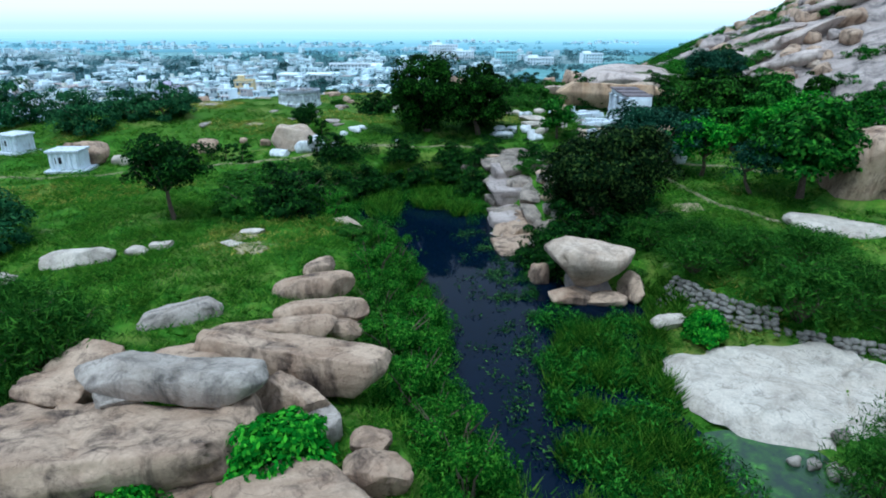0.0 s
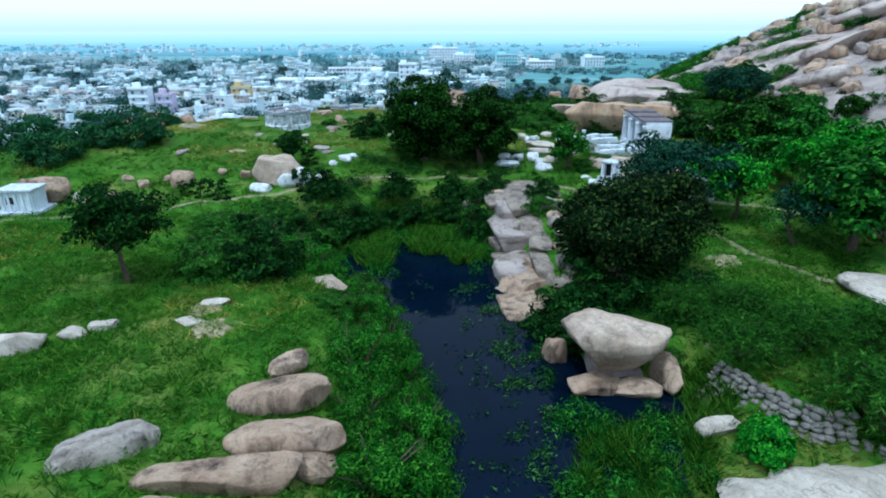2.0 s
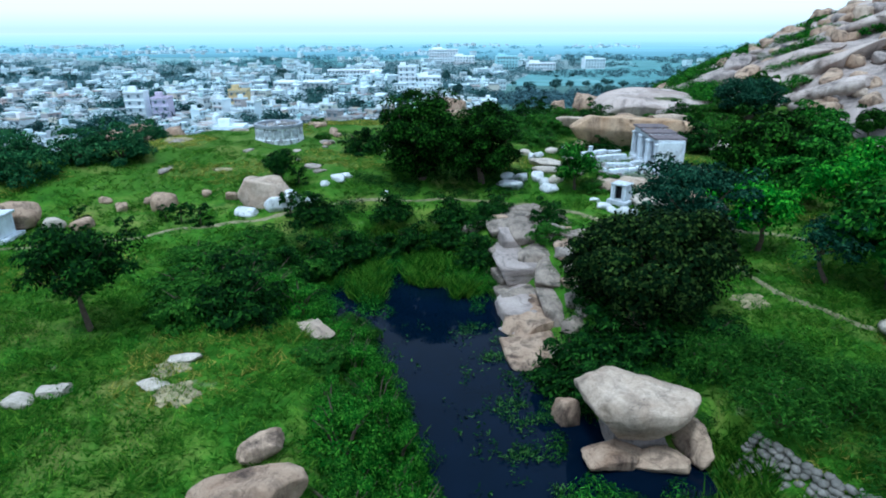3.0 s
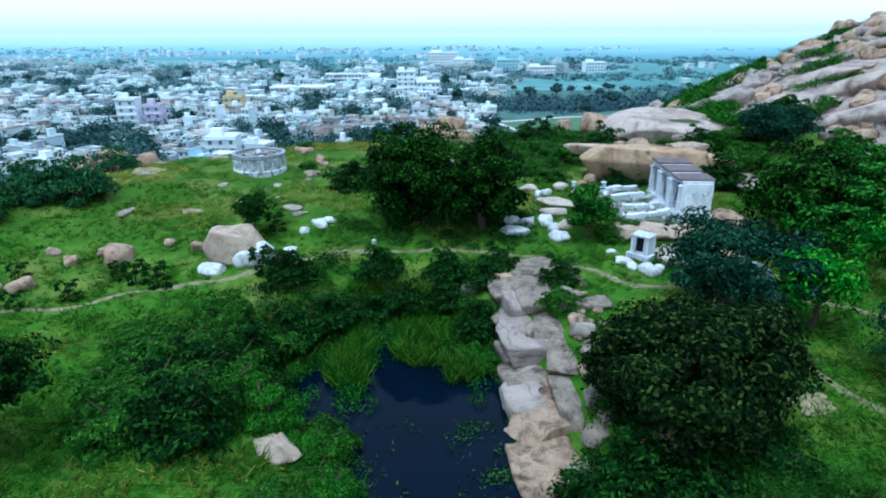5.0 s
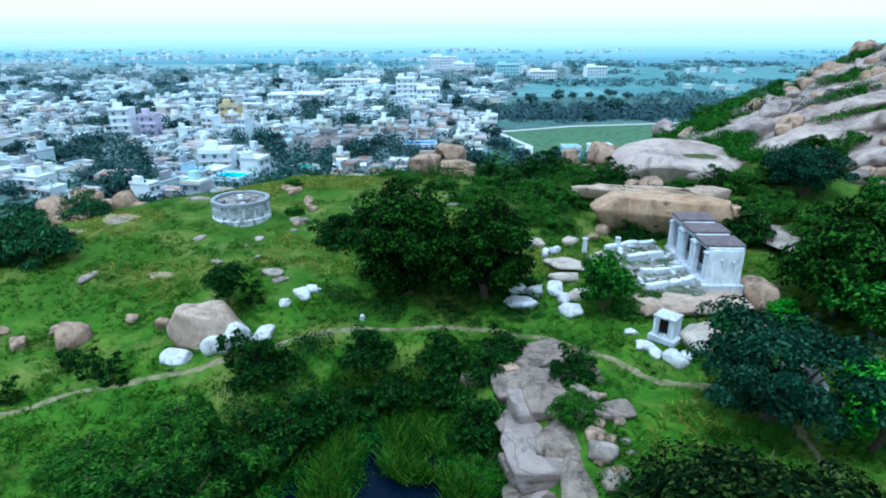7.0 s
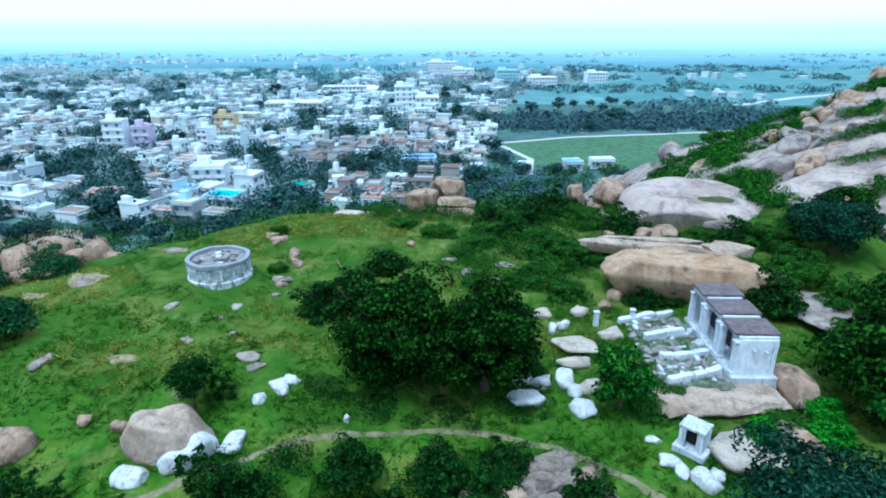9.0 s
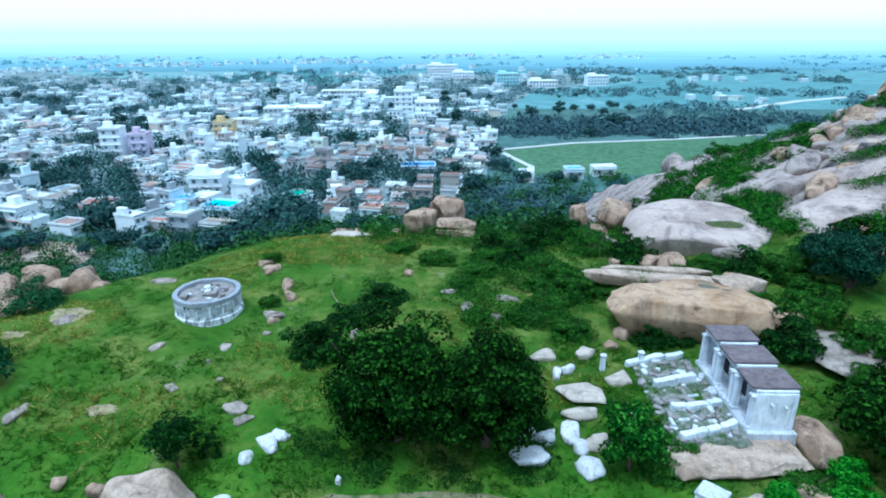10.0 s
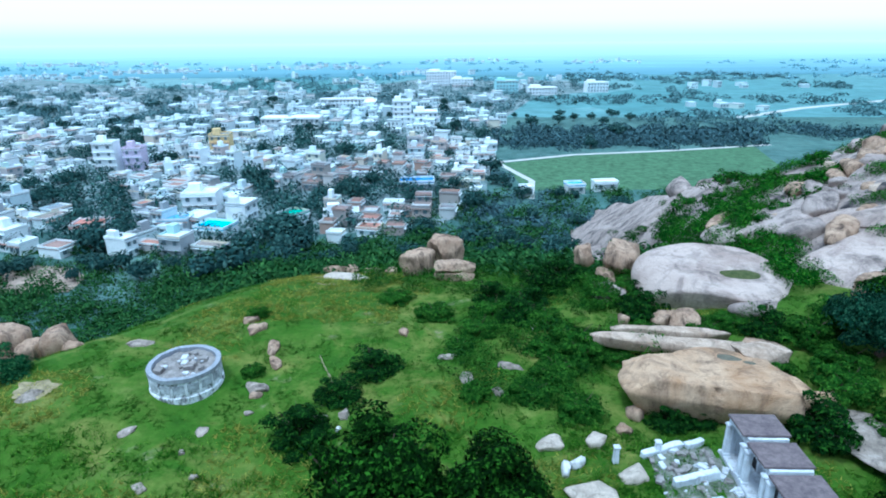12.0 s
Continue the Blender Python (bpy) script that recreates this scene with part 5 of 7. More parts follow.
# rocks round the drum
for k, (x, y, sx, sy, sz, mt) in enumerate([(-24.6, 82.3, 3.4, 1.6, 0.9, 2), (-16.4, 86.4, 1.9, 1.5, 1.2, 0), (-15.2, 84.4, 2.3, 1.6, 1.3, 0), (-13.0, 81.4, 2.4, 1.4, 1.3, 0), (-12.2, 79.0, 2.4, 1.2, 0.9, 0), (-12.8, 76.0, 2.8, 1.6, 0.9, 1), (-12.6, 74.9, 1.5, 1.0, 0.7, 0), (-12.4, 72.6, 0.8, 0.6, 0.5, 2), (-19.8, 70.6, 1.6, 1.0, 0.5, 2), (-14.9, 70.6, 1.4, 1.0, 0.4, 1), (-15.3, 68.4, 0.5, 0.5, 0.5, 2), (-16.6, 65.5, 1.2, 0.8, 0.4, 2), (-13.7, 66.3, 0.6, 0.5, 0.5, 2), (-7.2, 71.6, 1.5, 1.2, 1.1, 2), (-5.6, 72.0, 1.0, 0.9, 1.2, 1), (-5.8, 70.8, 0.8, 0.5, 0.4, 3), (-2.2, 84.0, 2.0, 1.0, 0.7, 0), (-28.9, 74.6, 2.6, 2.2, 0.35, 2), (-11.6, 63.2, 2.0, 1.4, 0.7, 1), (-10.9, 62.2, 1.4, 1.0, 0.5, 2), (-4.0, 66.5, 0.8, 0.6, 0.5, 2), (-25.0, 63.0, 2.6, 0.9, 0.5, 2), (3.0, 76.0, 2.4, 1.4, 0.8, 1), (5.2, 74.2, 1.2, 1.0, 1.0, 1), (6.4, 78.0, 2.6, 1.2, 0.9, 1), (1.5, 79.5, 1.8, 1.2, 0.5, 1), (9.8, 85.0, 2.2, 1.4, 1.0, 1), (-8.0, 60.8, 0.7, 0.5, 0.5, 3), (-4.6, 58.2, 0.8, 0.5, 0.5, 3)]):
    rock(x, y, None, (0.8 * sx, 0.8 * sy, 0.8 * sz), 29 * k, (0, 0), 250 + k, (GRANITE, GRANITE_GREY, GRANITE_GREY, WHITE_ROCK)[mt], "granite stone lying in the meadow grass", name="stone", group="meadow stones", sub=3, sink=0.44, boxy=0.4, cuts=12, rough=0.22)
for k, (x, y, z, sx, sy, sz) in enumerate([(-37.8, 84.8, 6.3, 4.4, 3.4, 5.4), (-35.5, 83.7, 5.4, 3.2, 2.6, 4.0), (-33.4, 85.0, 6.0, 4.2, 3.0, 4.2), (-31.6, 84.2, 5.2, 2.6, 2.0, 2.6), (-38.2, 82.2, 4.3, 6.0, 3.0, 4.4), (-40.8, 84.0, 5.7, 4.0, 3.4, 7.0), (-34.4, 82.3, 3.9, 3.6, 2.4, 2.8), (-36.0, 81.0, 3.0, 3.0, 2.0, 2.4)]):
    rock(x, y, z - 1.1, (0.8 * sx, 0.8 * sy, 0.8 * sz), 51 * k, (0, 0), 290 + k, GRANITE, "rounded brown boulder in a heap on the western brow", group="western boulder heap", sub=3, cuts=4)

# boulders on the hill
rnd = random.Random(21)
HB = "boulders on the granite hill"
for k, (x, y, sx, sy, sz) in enumerate([(39.8, 97.8, 4.6, 3.2, 2.4), (42.2, 95.0, 5.2, 3.0, 2.2), (46.0, 97.6, 2.2, 1.8, 1.6), (43.8, 101.6, 4.8, 3.4, 2.6), (38.6, 84.4, 3.4, 2.8, 2.4), (47.5, 92.0, 4.5, 2.4, 1.6), (50.0, 100.5, 3.6, 2.4, 1.8), (36.4, 107.4, 8.0, 3.4, 1.4), (45.5, 109.5, 3.2, 2.4, 2.0), (53.5, 108.0, 3.6, 2.6, 2.2), (57.0, 112.0, 2.6, 2.0, 1.8), (55.0, 100.0, 5.0, 3.0, 2.4), (40.5, 79.0, 2.2, 1.8, 1.6), (43.0, 77.2, 2.6, 2.0, 1.8), (42.2, 80.6, 1.8, 1.6, 1.4), (44.6, 79.0, 2.0, 1.7, 1.5), (46.5, 76.0, 2.4, 2.0, 1.8), (48.5, 79.5, 2.2, 1.8, 1.6), (39.2, 81.5, 1.6, 1.4, 1.2), (47.0, 84.5, 5.0, 2.6, 1.6), (50.5, 88.0, 4.0, 2.6, 2.0), (58.0, 118.0, 3.0, 2.2, 1.8), (62.0, 106.0, 4.0, 3.0, 2.4), (66.0, 112.0, 4.0, 3.0, 2.4), (60.5, 95.0, 5.0, 3.4, 2.6), (56.0, 88.0, 4.6, 3.0, 2.4), (53.0, 82.0, 3.0, 2.4, 2.0), (64.0, 100.0, 3.0, 2.4, 2.0), (70.0, 105.0, 5.0, 3.5, 3.0), (68.0, 96.0, 4.0, 3.0, 2.4)]):
    rock(x, y, None, (sx, sy, sz), rnd.uniform(0, 60), (0, -12), 310 + k, GRANITE_HILL if k % 3 == 0 else GRANITE, "rounded granite boulder resting on the bare hillside", group=HB, sub=3, sink=0.2)
for k, (x, y, sx, sy, sz) in enumerate([(36.0, 137.0, 6, 5, 4.5), (41.0, 141.5, 7, 5, 5.0), (31.5, 133.5, 7, 5, 3.6), (26.0, 126.0, 6, 5, 3.0), (28.0, 121.0, 6, 4, 2.5), (46.5, 147.0, 6, 4, 4.0), (54.0, 150.0, 6, 5, 4.0)]):
    rock(x, y, float(hill_height(x, y)) + 1.6 + sz * 0.3 if k > 3 else gz(x, y) + sz * 0.9, (sx, sy, sz), 20 * k, (0, -14), 350 + k, GRANITE_HILL, "jagged dark granite outcrop at the hill's shoulder", group="outcrops on the hill's shoulder", sub=3)

rnd = random.Random(33)
for k, (cx, cy, n, wide, size) in enumerate([(58, 112, 9, 4.5, 2.2), (63, 108, 8, 4, 2.4), (52, 104, 7, 4, 1.9), (46, 107, 5, 3, 1.6), (44, 79, 9, 3.2, 1.1), (49, 86, 5, 3.5, 1.7), (55, 96, 6, 4.5, 2.0), (66, 117, 6, 4, 2.4), (41, 100.5, 4, 2, 1.3), (60, 101, 5, 4, 2.2)]):
    for j in range(n):
        x, y, r = cx + rnd.gauss(0, wide * 0.6), cy + rnd.gauss(0, wide * 0.6), size * rnd.uniform(0.5, 1.25)
        rock(x, y, None, (1.5 * r, 1.15 * r, 0.95 * r), rnd.uniform(0, 180), (rnd.uniform(-8, 8), -10), 600 + 12 * k + j, (GRANITE, GRANITE_HILL, GRANITE_WARM_PALE)[j % 3], "weathered granite boulder in a cluster on the hillside", group=HB, sub=3, sink=0.12, boxy=0.35, cuts=6)
# broad sheets of rock lapping down the hill
for k, (x, y, sx, sy) in enumerate([(38.6, 104.0, 10, 7), (42.0, 90.0, 11, 7), (47.5, 97.0, 12, 7), (52.5, 103.0, 12, 7), (50.0, 90.0, 12, 7), (58.0, 99.0, 13, 8), (57.0, 110.5, 12, 7), (45.0, 83.0, 10, 6), (64.0, 106.0, 13, 8), (47.0, 111.5, 11, 6)]):
    rock(x, y, float(hill_height(x, y)) + 0.75, (1.2 * sx, 1.2 * sy, 2.4), -18 + 40 * math.sin(k * 2.4), (5 * math.sin(k), -21), 360 + k, GRANITE_PINK if k % 3 else GRANITE_HILL, "smooth pinkish granite sheet sloping down the hill", group="granite sheets of the hill", sub=5, boxy=0.15, rough=0.16, cuts=3, joints=2)


# ---- trees and shrubs ----
def shore_side(x, y):
    left, right = pond_edges(y)
    return max(left - x, x - right, 8.0 - y, y - 51.0)


DT = "dark broadleaf tree with a dense rounded crown above the track"
big = tree("tree", 1, 7.4, 4.0, 1.9, 0.32, LEAF_TREE, 25000, 80, (0.21, 0.15), DT, spread=1.15, low=0.5)
use(big, -1.7, 61.2, 1.06, 20)
big2 = tree("tree", 2, 6.4, 3.6, 1.7, 0.26, LEAF_TREE, 22000, 70, (0.21, 0.15), DT, spread=1.1, low=0.5)
use(big2, 3.5, 60.9, 1.06, 70)
olive = tree("tree", 3, 5.8, 4.6, 1.2, 0.40, LEAF_BROWN, 36000, 110, (0.19, 0.13), "large olive-dark tree with brownish shoots leaning over the pond", low=0.3, spread=1.15, lumps=0.25)
use(olive, 11.0, 38.6, 1.0, 0)
blue = tree("tree", 4, 5.0, 4.5, 1.2, 0.32, LEAF_BLUE, 20000, 85, (0.19, 0.13), "spreading bluish-green tree beside the track", low=0.8, spread=1.1)
put(blue, 33.4, 76.0, 0.9, 120, label="bluish-green tree below the bare hill")
use(blue, 16.6, 48.2, 1.0, 30)
mid = tree("tree", 5, 6.6, 3.9, 1.6, 0.26, LEAF_MID, 8000, 60, (0.32, 0.22), "full green tree growing among boulders", spread=1.1, lumps=0.4)
for x, y, s, a in ((31.8, 60.5, 0.8, 40), (27.5, 56.2, 0.8, 80), (36.0, 66.0, 0.65, 10), (35.0, 49.0, 0.75, 200), (40.0, 60.0, 0.6, 90), (46.0, 64.0, 0.5, 160), (38.0, 72.0, 0.5, 250)):
    put(mid, x, y, s, a, group="trees east of the track")
use(mid, 24.9, 40.4, 1.0, 0)
dark = tree("tree", 6, 7.0, 3.8, 1.8, 0.26, LEAF_TREE, 7500, 55, (0.32, 0.22), "tall dark green tree behind the hall", spread=1.1, lumps=0.4)
for x, y, s, a in ((30.8, 63.4, 0.75, 60), (36.4, 80.0, 0.6, 140), (43.0, 70.0, 0.5, 30)):
    put(dark, x, y, s, a, group="trees east of the track")
use(dark, 26.4, 59.0, 0.95, 10)
lime = tree("tree", 7, 4.9, 2.5, 1.7, 0.16, LEAF_BRIGHT, 4200, 55, (0.24, 0.13), "bright green young tree with bare lower trunk", spread=0.8, lumps=0.45)
put(lime, 27.5, 50.0, 1.1, 80)
put(lime, 33.0, 55.0, 1.2, 200)
use(lime, 20.3, 46.0, 1.0, 0)
pale = tree("tree", 8, 4.3, 2.2, 1.6, 0.13, LEAF_BLUE, 3000, 45, (0.20, 0.10), "thin pale green tree with open crown", spread=0.7, lumps=0.5)
young = tree("tree", 12, 4.2, 1.9, 1.2, 0.13, LEAF_MID, 5000, 42, (0.20, 0.13), "young green tree in front of the whitewashed stones", low=0.6, spread=0.7, lumps=0.4)
use(young, 11.2, 59.0, 1.0, 140)
use(pale, 21.9, 41.4, 1.0, 0)
left_tree = tree("tree", 9, 5.3, 2.6, 2.0, 0.14, LEAF_DARK, 9000, 75, (0.20, 0.12), "slender thorn tree with a spreading dark crown in the meadow", low=1.9, spread=0.75, lumps=0.45)
put(left_tree, -13.5, 58.9, 0.62, 90, label="slender dark tree beside the big boulder")
use(left_tree, -17.1, 36.2, 1.0, 0)

bush = shrub("shrub", 20, 3.2, 2.6, LEAF_DARK, 4200, 46, (0.24, 0.13), "dense dark green shrub on the pond bank")
for x, y, s, a, h in ((-8.8, 49.2, 0.9, 40, 0.9), (-6.9, 50.9, 0.8, 100, 0.85), (-4.5, 52.6, 0.75, 160, 0.8), (-2.2, 53.3, 0.7, 220, 0.8), (0.7, 53.6, 0.75, 10, 0.75), (3.4, 53.4, 0.7, 60, 0.75), (-10.4, 46.0, 0.9, 130, 0.9), (-11.4, 42.6, 0.85, 20, 0.8), (-8.8, 44.5, 0.7, 310, 0.8), (-8.3, 41.2, 0.75, 80, 0.7), (6.2, 36.0, 0.9, 33, 0.95), (7.0, 34.6, 0.75, 80, 0.9), (8.4, 36.4, 0.9, 10, 0.9), (10.4, 35.4, 0.85, 200, 0.85), (8.6, 40.6, 0.7, 120, 0.9), (12.8, 35.8, 0.8, 280, 0.8), (16.4, 71.4, 0.7, 50, 0.7), (18.6, 71.6, 0.6, 90, 0.6), (25.2, 69.2, 1.0, 0, 0.95), (8.2, 87.0, 0.9, 20, 0.8), (6.0, 91.0, 1.0, 80, 0.9), (9.6, 90.0, 0.9, 140, 0.8), (11.6, 94.5, 1.1, 200, 0.9), (14.6, 98.0, 1.2, 260, 0.9), (19.6, 87.0, 1.0, 320, 1.0), (28.0, 81.2, 0.9, 20, 0.9), (-4.2, 78.0, 1.0, 80, 0.6), (-8.2, 69.8, 1.0, 140, 0.8), (-6.4, 74.3, 0.8, 20, 0.6)):
    put(bush, x, y, s, a, s * h, group="dark shrubs")
use(bush, -10.2, 37.8, 1.0, 0)
west = shrub("shrub", 29, 3.0, 3.0, foliage("dusty_scrub_leaf", (0.006, 0.034, 0.012), (0.020, 0.078, 0.028), (0.050, 0.140, 0.045), 0.03, 0.12), 5200, 44, (0.24, 0.11), "wide dusty green thorn scrub on the western brow", lumps=0.3)
for x, y, s, a, h in ((-34.0, 65.8, 1.1, 70, 1.0), (-36.5, 60.8, 1.25, 140, 1.0), (-45.3, 63.5, 1.3, 210, 1.1), (-41.0, 78.5, 1.1, 280, 0.9), (-33.5, 78.0, 1.0, 350, 0.9), (-38.5, 74.0, 1.1, 60, 0.9), (-43.5, 70.0, 1.2, 30, 1.0), (-25.5, 31.0, 1.05, 100, 0.95), (-28.5, 34.0, 1.0, 60, 0.95)):
    put(west, x, y, s, a, s * h, group="western scrub")
use(west, -30.7, 66.6, 1.2, 0)
green = shrub("shrub", 21, 2.6, 2.4, LEAF_SCRUB, 4200, 40, (0.23, 0.12), "leafy green shrub on the bank of the pond")
for x, y, s, a, h in ((-10.8, 39.6, 1.0, 0, 0.9), (-12.6, 40.5, 0.9, 80, 0.7), (-13.2, 43.6, 1.0, 30, 0.8), (-11.6, 45.4, 0.9, 140, 0.9), (-14.6, 41.4, 0.9, 200, 0.7), (-12.2, 47.6, 0.9, 260, 0.8), (-9.6, 48.0, 0.9, 320, 0.9), (-15.4, 45.2, 0.8, 100, 0.7), (-13.0, 38.0, 0.9, 170, 0.8), (-10.4, 43.2, 1.0, 50, 0.9), (-5.6, 34.0, 0.6, 10, 0.7), (-4.9, 36.6, 0.65, 60, 0.8), (12.2, 79.2, 1.0, 30, 1.0), (14.0, 82.0, 0.8, 60, 0.8), (18.8, 83.4, 0.7, 10, 0.7), (15.2, 79.4, 0.6, 70, 0.7), (23.5, 82.8, 0.8, 10, 0.7), (10.0, 80.4, 0.9, 10, 0.6), (4.5, 84.0, 0.9, 70, 0.6), (0.5, 88.0, 0.9, 130, 0.6), (-3.6, 92.5, 0.8, 190, 0.7), (7.4, 74.0, 0.8, 10, 0.6), (9.5, 76.6, 0.9, 10, 0.6), (26.0, 83.5, 0.8, 10, 0.7), (14.4, 60.0, 0.6, 10, 0.7), (12.9, 58.8, 0.6, 100, 0.7), (20.0, 57.3, 0.8, 10, 0.6), (30.0, 79.0, 1.0, 10, 0.9), (30.4, 75.2, 1.0, 10, 0.8), (7.4, 48.9, 0.6, 0, 0.9), (4.0, 55.0, 0.5, 0, 0.8), (2.4, 47.8, 0.75, 40, 0.95), (24.5, 84.0, 0.7, 120, 0.6), (22.8, 98.4, 0.9, 10, 0.9), (25.4, 103.0, 1.1, 10, 0.9), (17.0, 95.0, 0.9, 10, 0.9)):
    put(green, x, y, s, a, s * h, group="green shrubs")
for x, y, s, h in ((7.9, 52.4, 0.62, 1.0), (4.2, 54.8, 0.6, 1.0), (0.6, 55.0, 0.7, 0.9), (-4.0, 55.0, 0.75, 0.9), (2.7, 50.4, 0.75, 1.0), (-9.5, 52.2, 0.8, 0.9)):
    put(bush, x, y, s, 57 * s * 10, s * h, group="dark shrubs")
for x, y, s, a, h in ((11.9, 80.7, 1.0, 15, 1.15), (6.0, 87.9, 0.9, 75, 0.9), (2.7, 81.1, 0.55, 130, 0.8), (-3.8, 91.9, 0.55, 200, 0.8), (8.8, 91.9, 0.95, 250, 0.9), (16.6, 90.5, 1.0, 310, 1.0), (10.7, 72.2, 0.8, 40, 0.8), (10.5, 85.5, 0.8, 95, 0.9), (10.2, 77.7, 0.7, 155, 0.9), (3.5, 74.1, 0.55, 215, 0.7), (20.2, 93.1, 0.9, 270, 1.0), (25.4, 76.0, 0.9, 330, 0.9), (33.8, 80.8, 1.1, 25, 0.9), (-16.0, 87.6, 0.5, 85, 1.1), (-13.6, 77.9, 0.45, 145, 0.8), (29.0, 72.8, 1.0, 205, 0.9), (31.0, 69.0, 1.1, 260, 0.9), (28.6, 64.4, 1.0, 20, 0.9)):
    put(green, x, y, s, a, s * h, group="green shrubs")
use(green, -5.2, 39.6, 0.8, 0)
fine = shrub("shrub", 27, 2.4, 2.1, LEAF_BANK, 9500, 40, (0.115, 0.055), "lush fine-leaved green shrub crowding the pond bank", lumps=0.3)
for x, y, s, a, h in ((-3.6, 28.4, 0.95, 90, 1.0), (-1.3, 19.0, 0.95, 10, 1.1), (0.2, 14.6, 0.8, 120, 1.1), (-1.0, 26.2, 0.85, 10, 1.1), (-1.8, 29.6, 0.8, 80, 1.1), (-2.9, 32.8, 0.85, 150, 1.1), (-4.0, 35.2, 0.8, 40, 1.0), (-0.4, 16.8, 0.8, 300, 1.1), (-0.9, 24.2, 0.7, 200, 1.2), (-1.6, 27.8, 0.75, 260, 1.25), (-2.4, 31.2, 0.75, 30, 1.2), (-3.4, 34.0, 0.7, 110, 1.1), (-4.6, 37.2, 0.75, 190, 1.0), (-5.6, 38.8, 0.8, 260, 1.0), (0.6, 12.8, 0.8, 20, 1.2), (-0.6, 20.8, 0.75, 70, 1.2), (-3.0, 25.4, 0.8, 140, 0.9), (-4.4, 30.6, 0.7, 220, 0.8), (-9.6, 40.6, 0.9, 10, 0.9), (-7.6, 39.4, 0.9, 80, 0.9), (-12.4, 38.2, 0.8, 160, 0.8), (2.6, 47.4, 0.65, 250, 1.3)):
    put(fine, x, y, s, a, s * h * (1.3 if y < 36 else 1.0), group="green shrubs")
use(fine, -2.2, 22.4, 1.15, 0)
bright = shrub("shrub", 22, 1.9, 1.7, LEAF_BRIGHT, 8000, 60, (0.16, 0.10), "bright green leafy bush between the boulders", lumps=0.2)
put(bright, -7.3, 10.9, 0.85, 60, 0.9, z=3.2)
put(bright, 17.9, 55.9, 0.62, 30, 0.75, z=4.1, label="round bright green bush on the bare rock")
put(bright, 21.6, 56.0, 0.8, 80, 0.9, label="round bright green bush by the rock")
put(bright, 22.6, 58.4, 0.7, 80, 0.8)
put(bright, 12.6, 25.6, 0.75, 20, 0.9, label="sprawling green bush over the stone wall")
use(bright, -4.4, 13.0, 1.0, 0, 1.1, z=3.2)
thorn = feathery("shrub", 23, 2.7, 3.0, LEAF_SCRUB, 560, "wide feathery thorn shrub with arching sprays")
for x, y, s, a, h in ((13.6, 30.2, 0.85, 40, 0.8), (-13.2, 17.4, 0.95, 20, 1.2), (-16.0, 19.4, 1.0, 100, 1.1), (-15.0, 15.2, 0.9, 170, 1.1), (13.9, 15.0, 0.75, 60, 1.2), (16.4, 16.6, 0.8, 60, 1.1), (20.4, 27.0, 0.9, 200, 0.9), (12.2, 33.6, 0.75, 20, 0.9), (14.6, 33.0, 0.8, 80, 0.85), (16.6, 30.6, 0.85, 150, 0.9), (19.6, 30.2, 0.9, 220, 0.9), (12.0, 36.0, 0.7, 10, 0.8), (22.0, 24.0, 0.9, 80, 0.9), (-20.4, 22.5, 0.9, 10, 0.9), (-3.2, 69.6, 0.7, 60, 0.6)):
    put(thorn, x, y, s, a, s * h, group="feathery thorn shrubs")
use(thorn, 17.2, 26.2, 1.1, 0)
sapling = shrub("sapling", 24, 1.8, 0.7, LEAF_DARK, 700, 16, (0.16, 0.07), "young dark tree beside the dirt track", "sapling", stems=1)
for x, y, s in ((-22.5, 50.4, 1.1), (-19.5, 52.6, 1.3), (-17.8, 51.9, 1.4), (-24.6, 48.6, 0.9), (-11.6, 53.6, 1.5), (-27.5, 53.3, 1.0), (-12.3, 60.0, 1.2)):
    put(sapling, x, y, s, 40 * s, group="saplings along the track")
use(sapling, -21.0, 53.6, 1.0)
hill_bush = shrub("shrub", 25, 1.5, 2.0, LEAF_MID, 1500, 30, (0.22, 0.10), "low green scrub in a cleft of the granite hill")
rnd = random.Random(9)
for x, y, s in ((27.4, 90.2, 0.6), (28.6, 90.8, 0.5), (38.5, 103.5, 1.1), (41.5, 105.0, 1.0), (46.0, 104.5, 1.0), (49.5, 110.5, 1.2), (33.6, 96.5, 1.0), (34.6, 92.5, 1.0), (36.0, 89.4, 0.9), (37.4, 101.0, 1.0), (35.2, 99.4, 1.0), (36.5, 110.5, 1.2), (42.5, 113.0, 1.2), (47.0, 118.0, 1.2), (40.0, 118.0, 1.2), (53.5, 118.5, 1.3), (52.0, 96.0, 1.2), (55.5, 104.5, 1.1), (48.6, 95.0, 0.8), (57.0, 94.0, 1.2), (45.0, 87.5, 0.9), (31.0, 97.5, 0.9), (32.4, 104.0, 1.1), (30.0, 110.0, 1.2), (33.0, 115.0, 1.2), (62.0, 113.5, 1.3), (60.0, 100.0, 1.0), (51.0, 76.0, 1.3), (54.0, 73.0, 1.3), (47.0, 71.5, 1.2), (50.0, 92.0, 0.9), (26.5, 92.0, 0.8), (64.0, 116.5, 1.2), (43.0, 124.0, 1.4), (37.0, 125.0, 1.4), (48.0, 132.0, 1.6), (42.0, 133.0, 1.6)):
    put(hill_bush, x, y, s, rnd.uniform(0, 360), group="scrub on the hill")
use(hill_bush, 39.6, 108.0, 1.1)


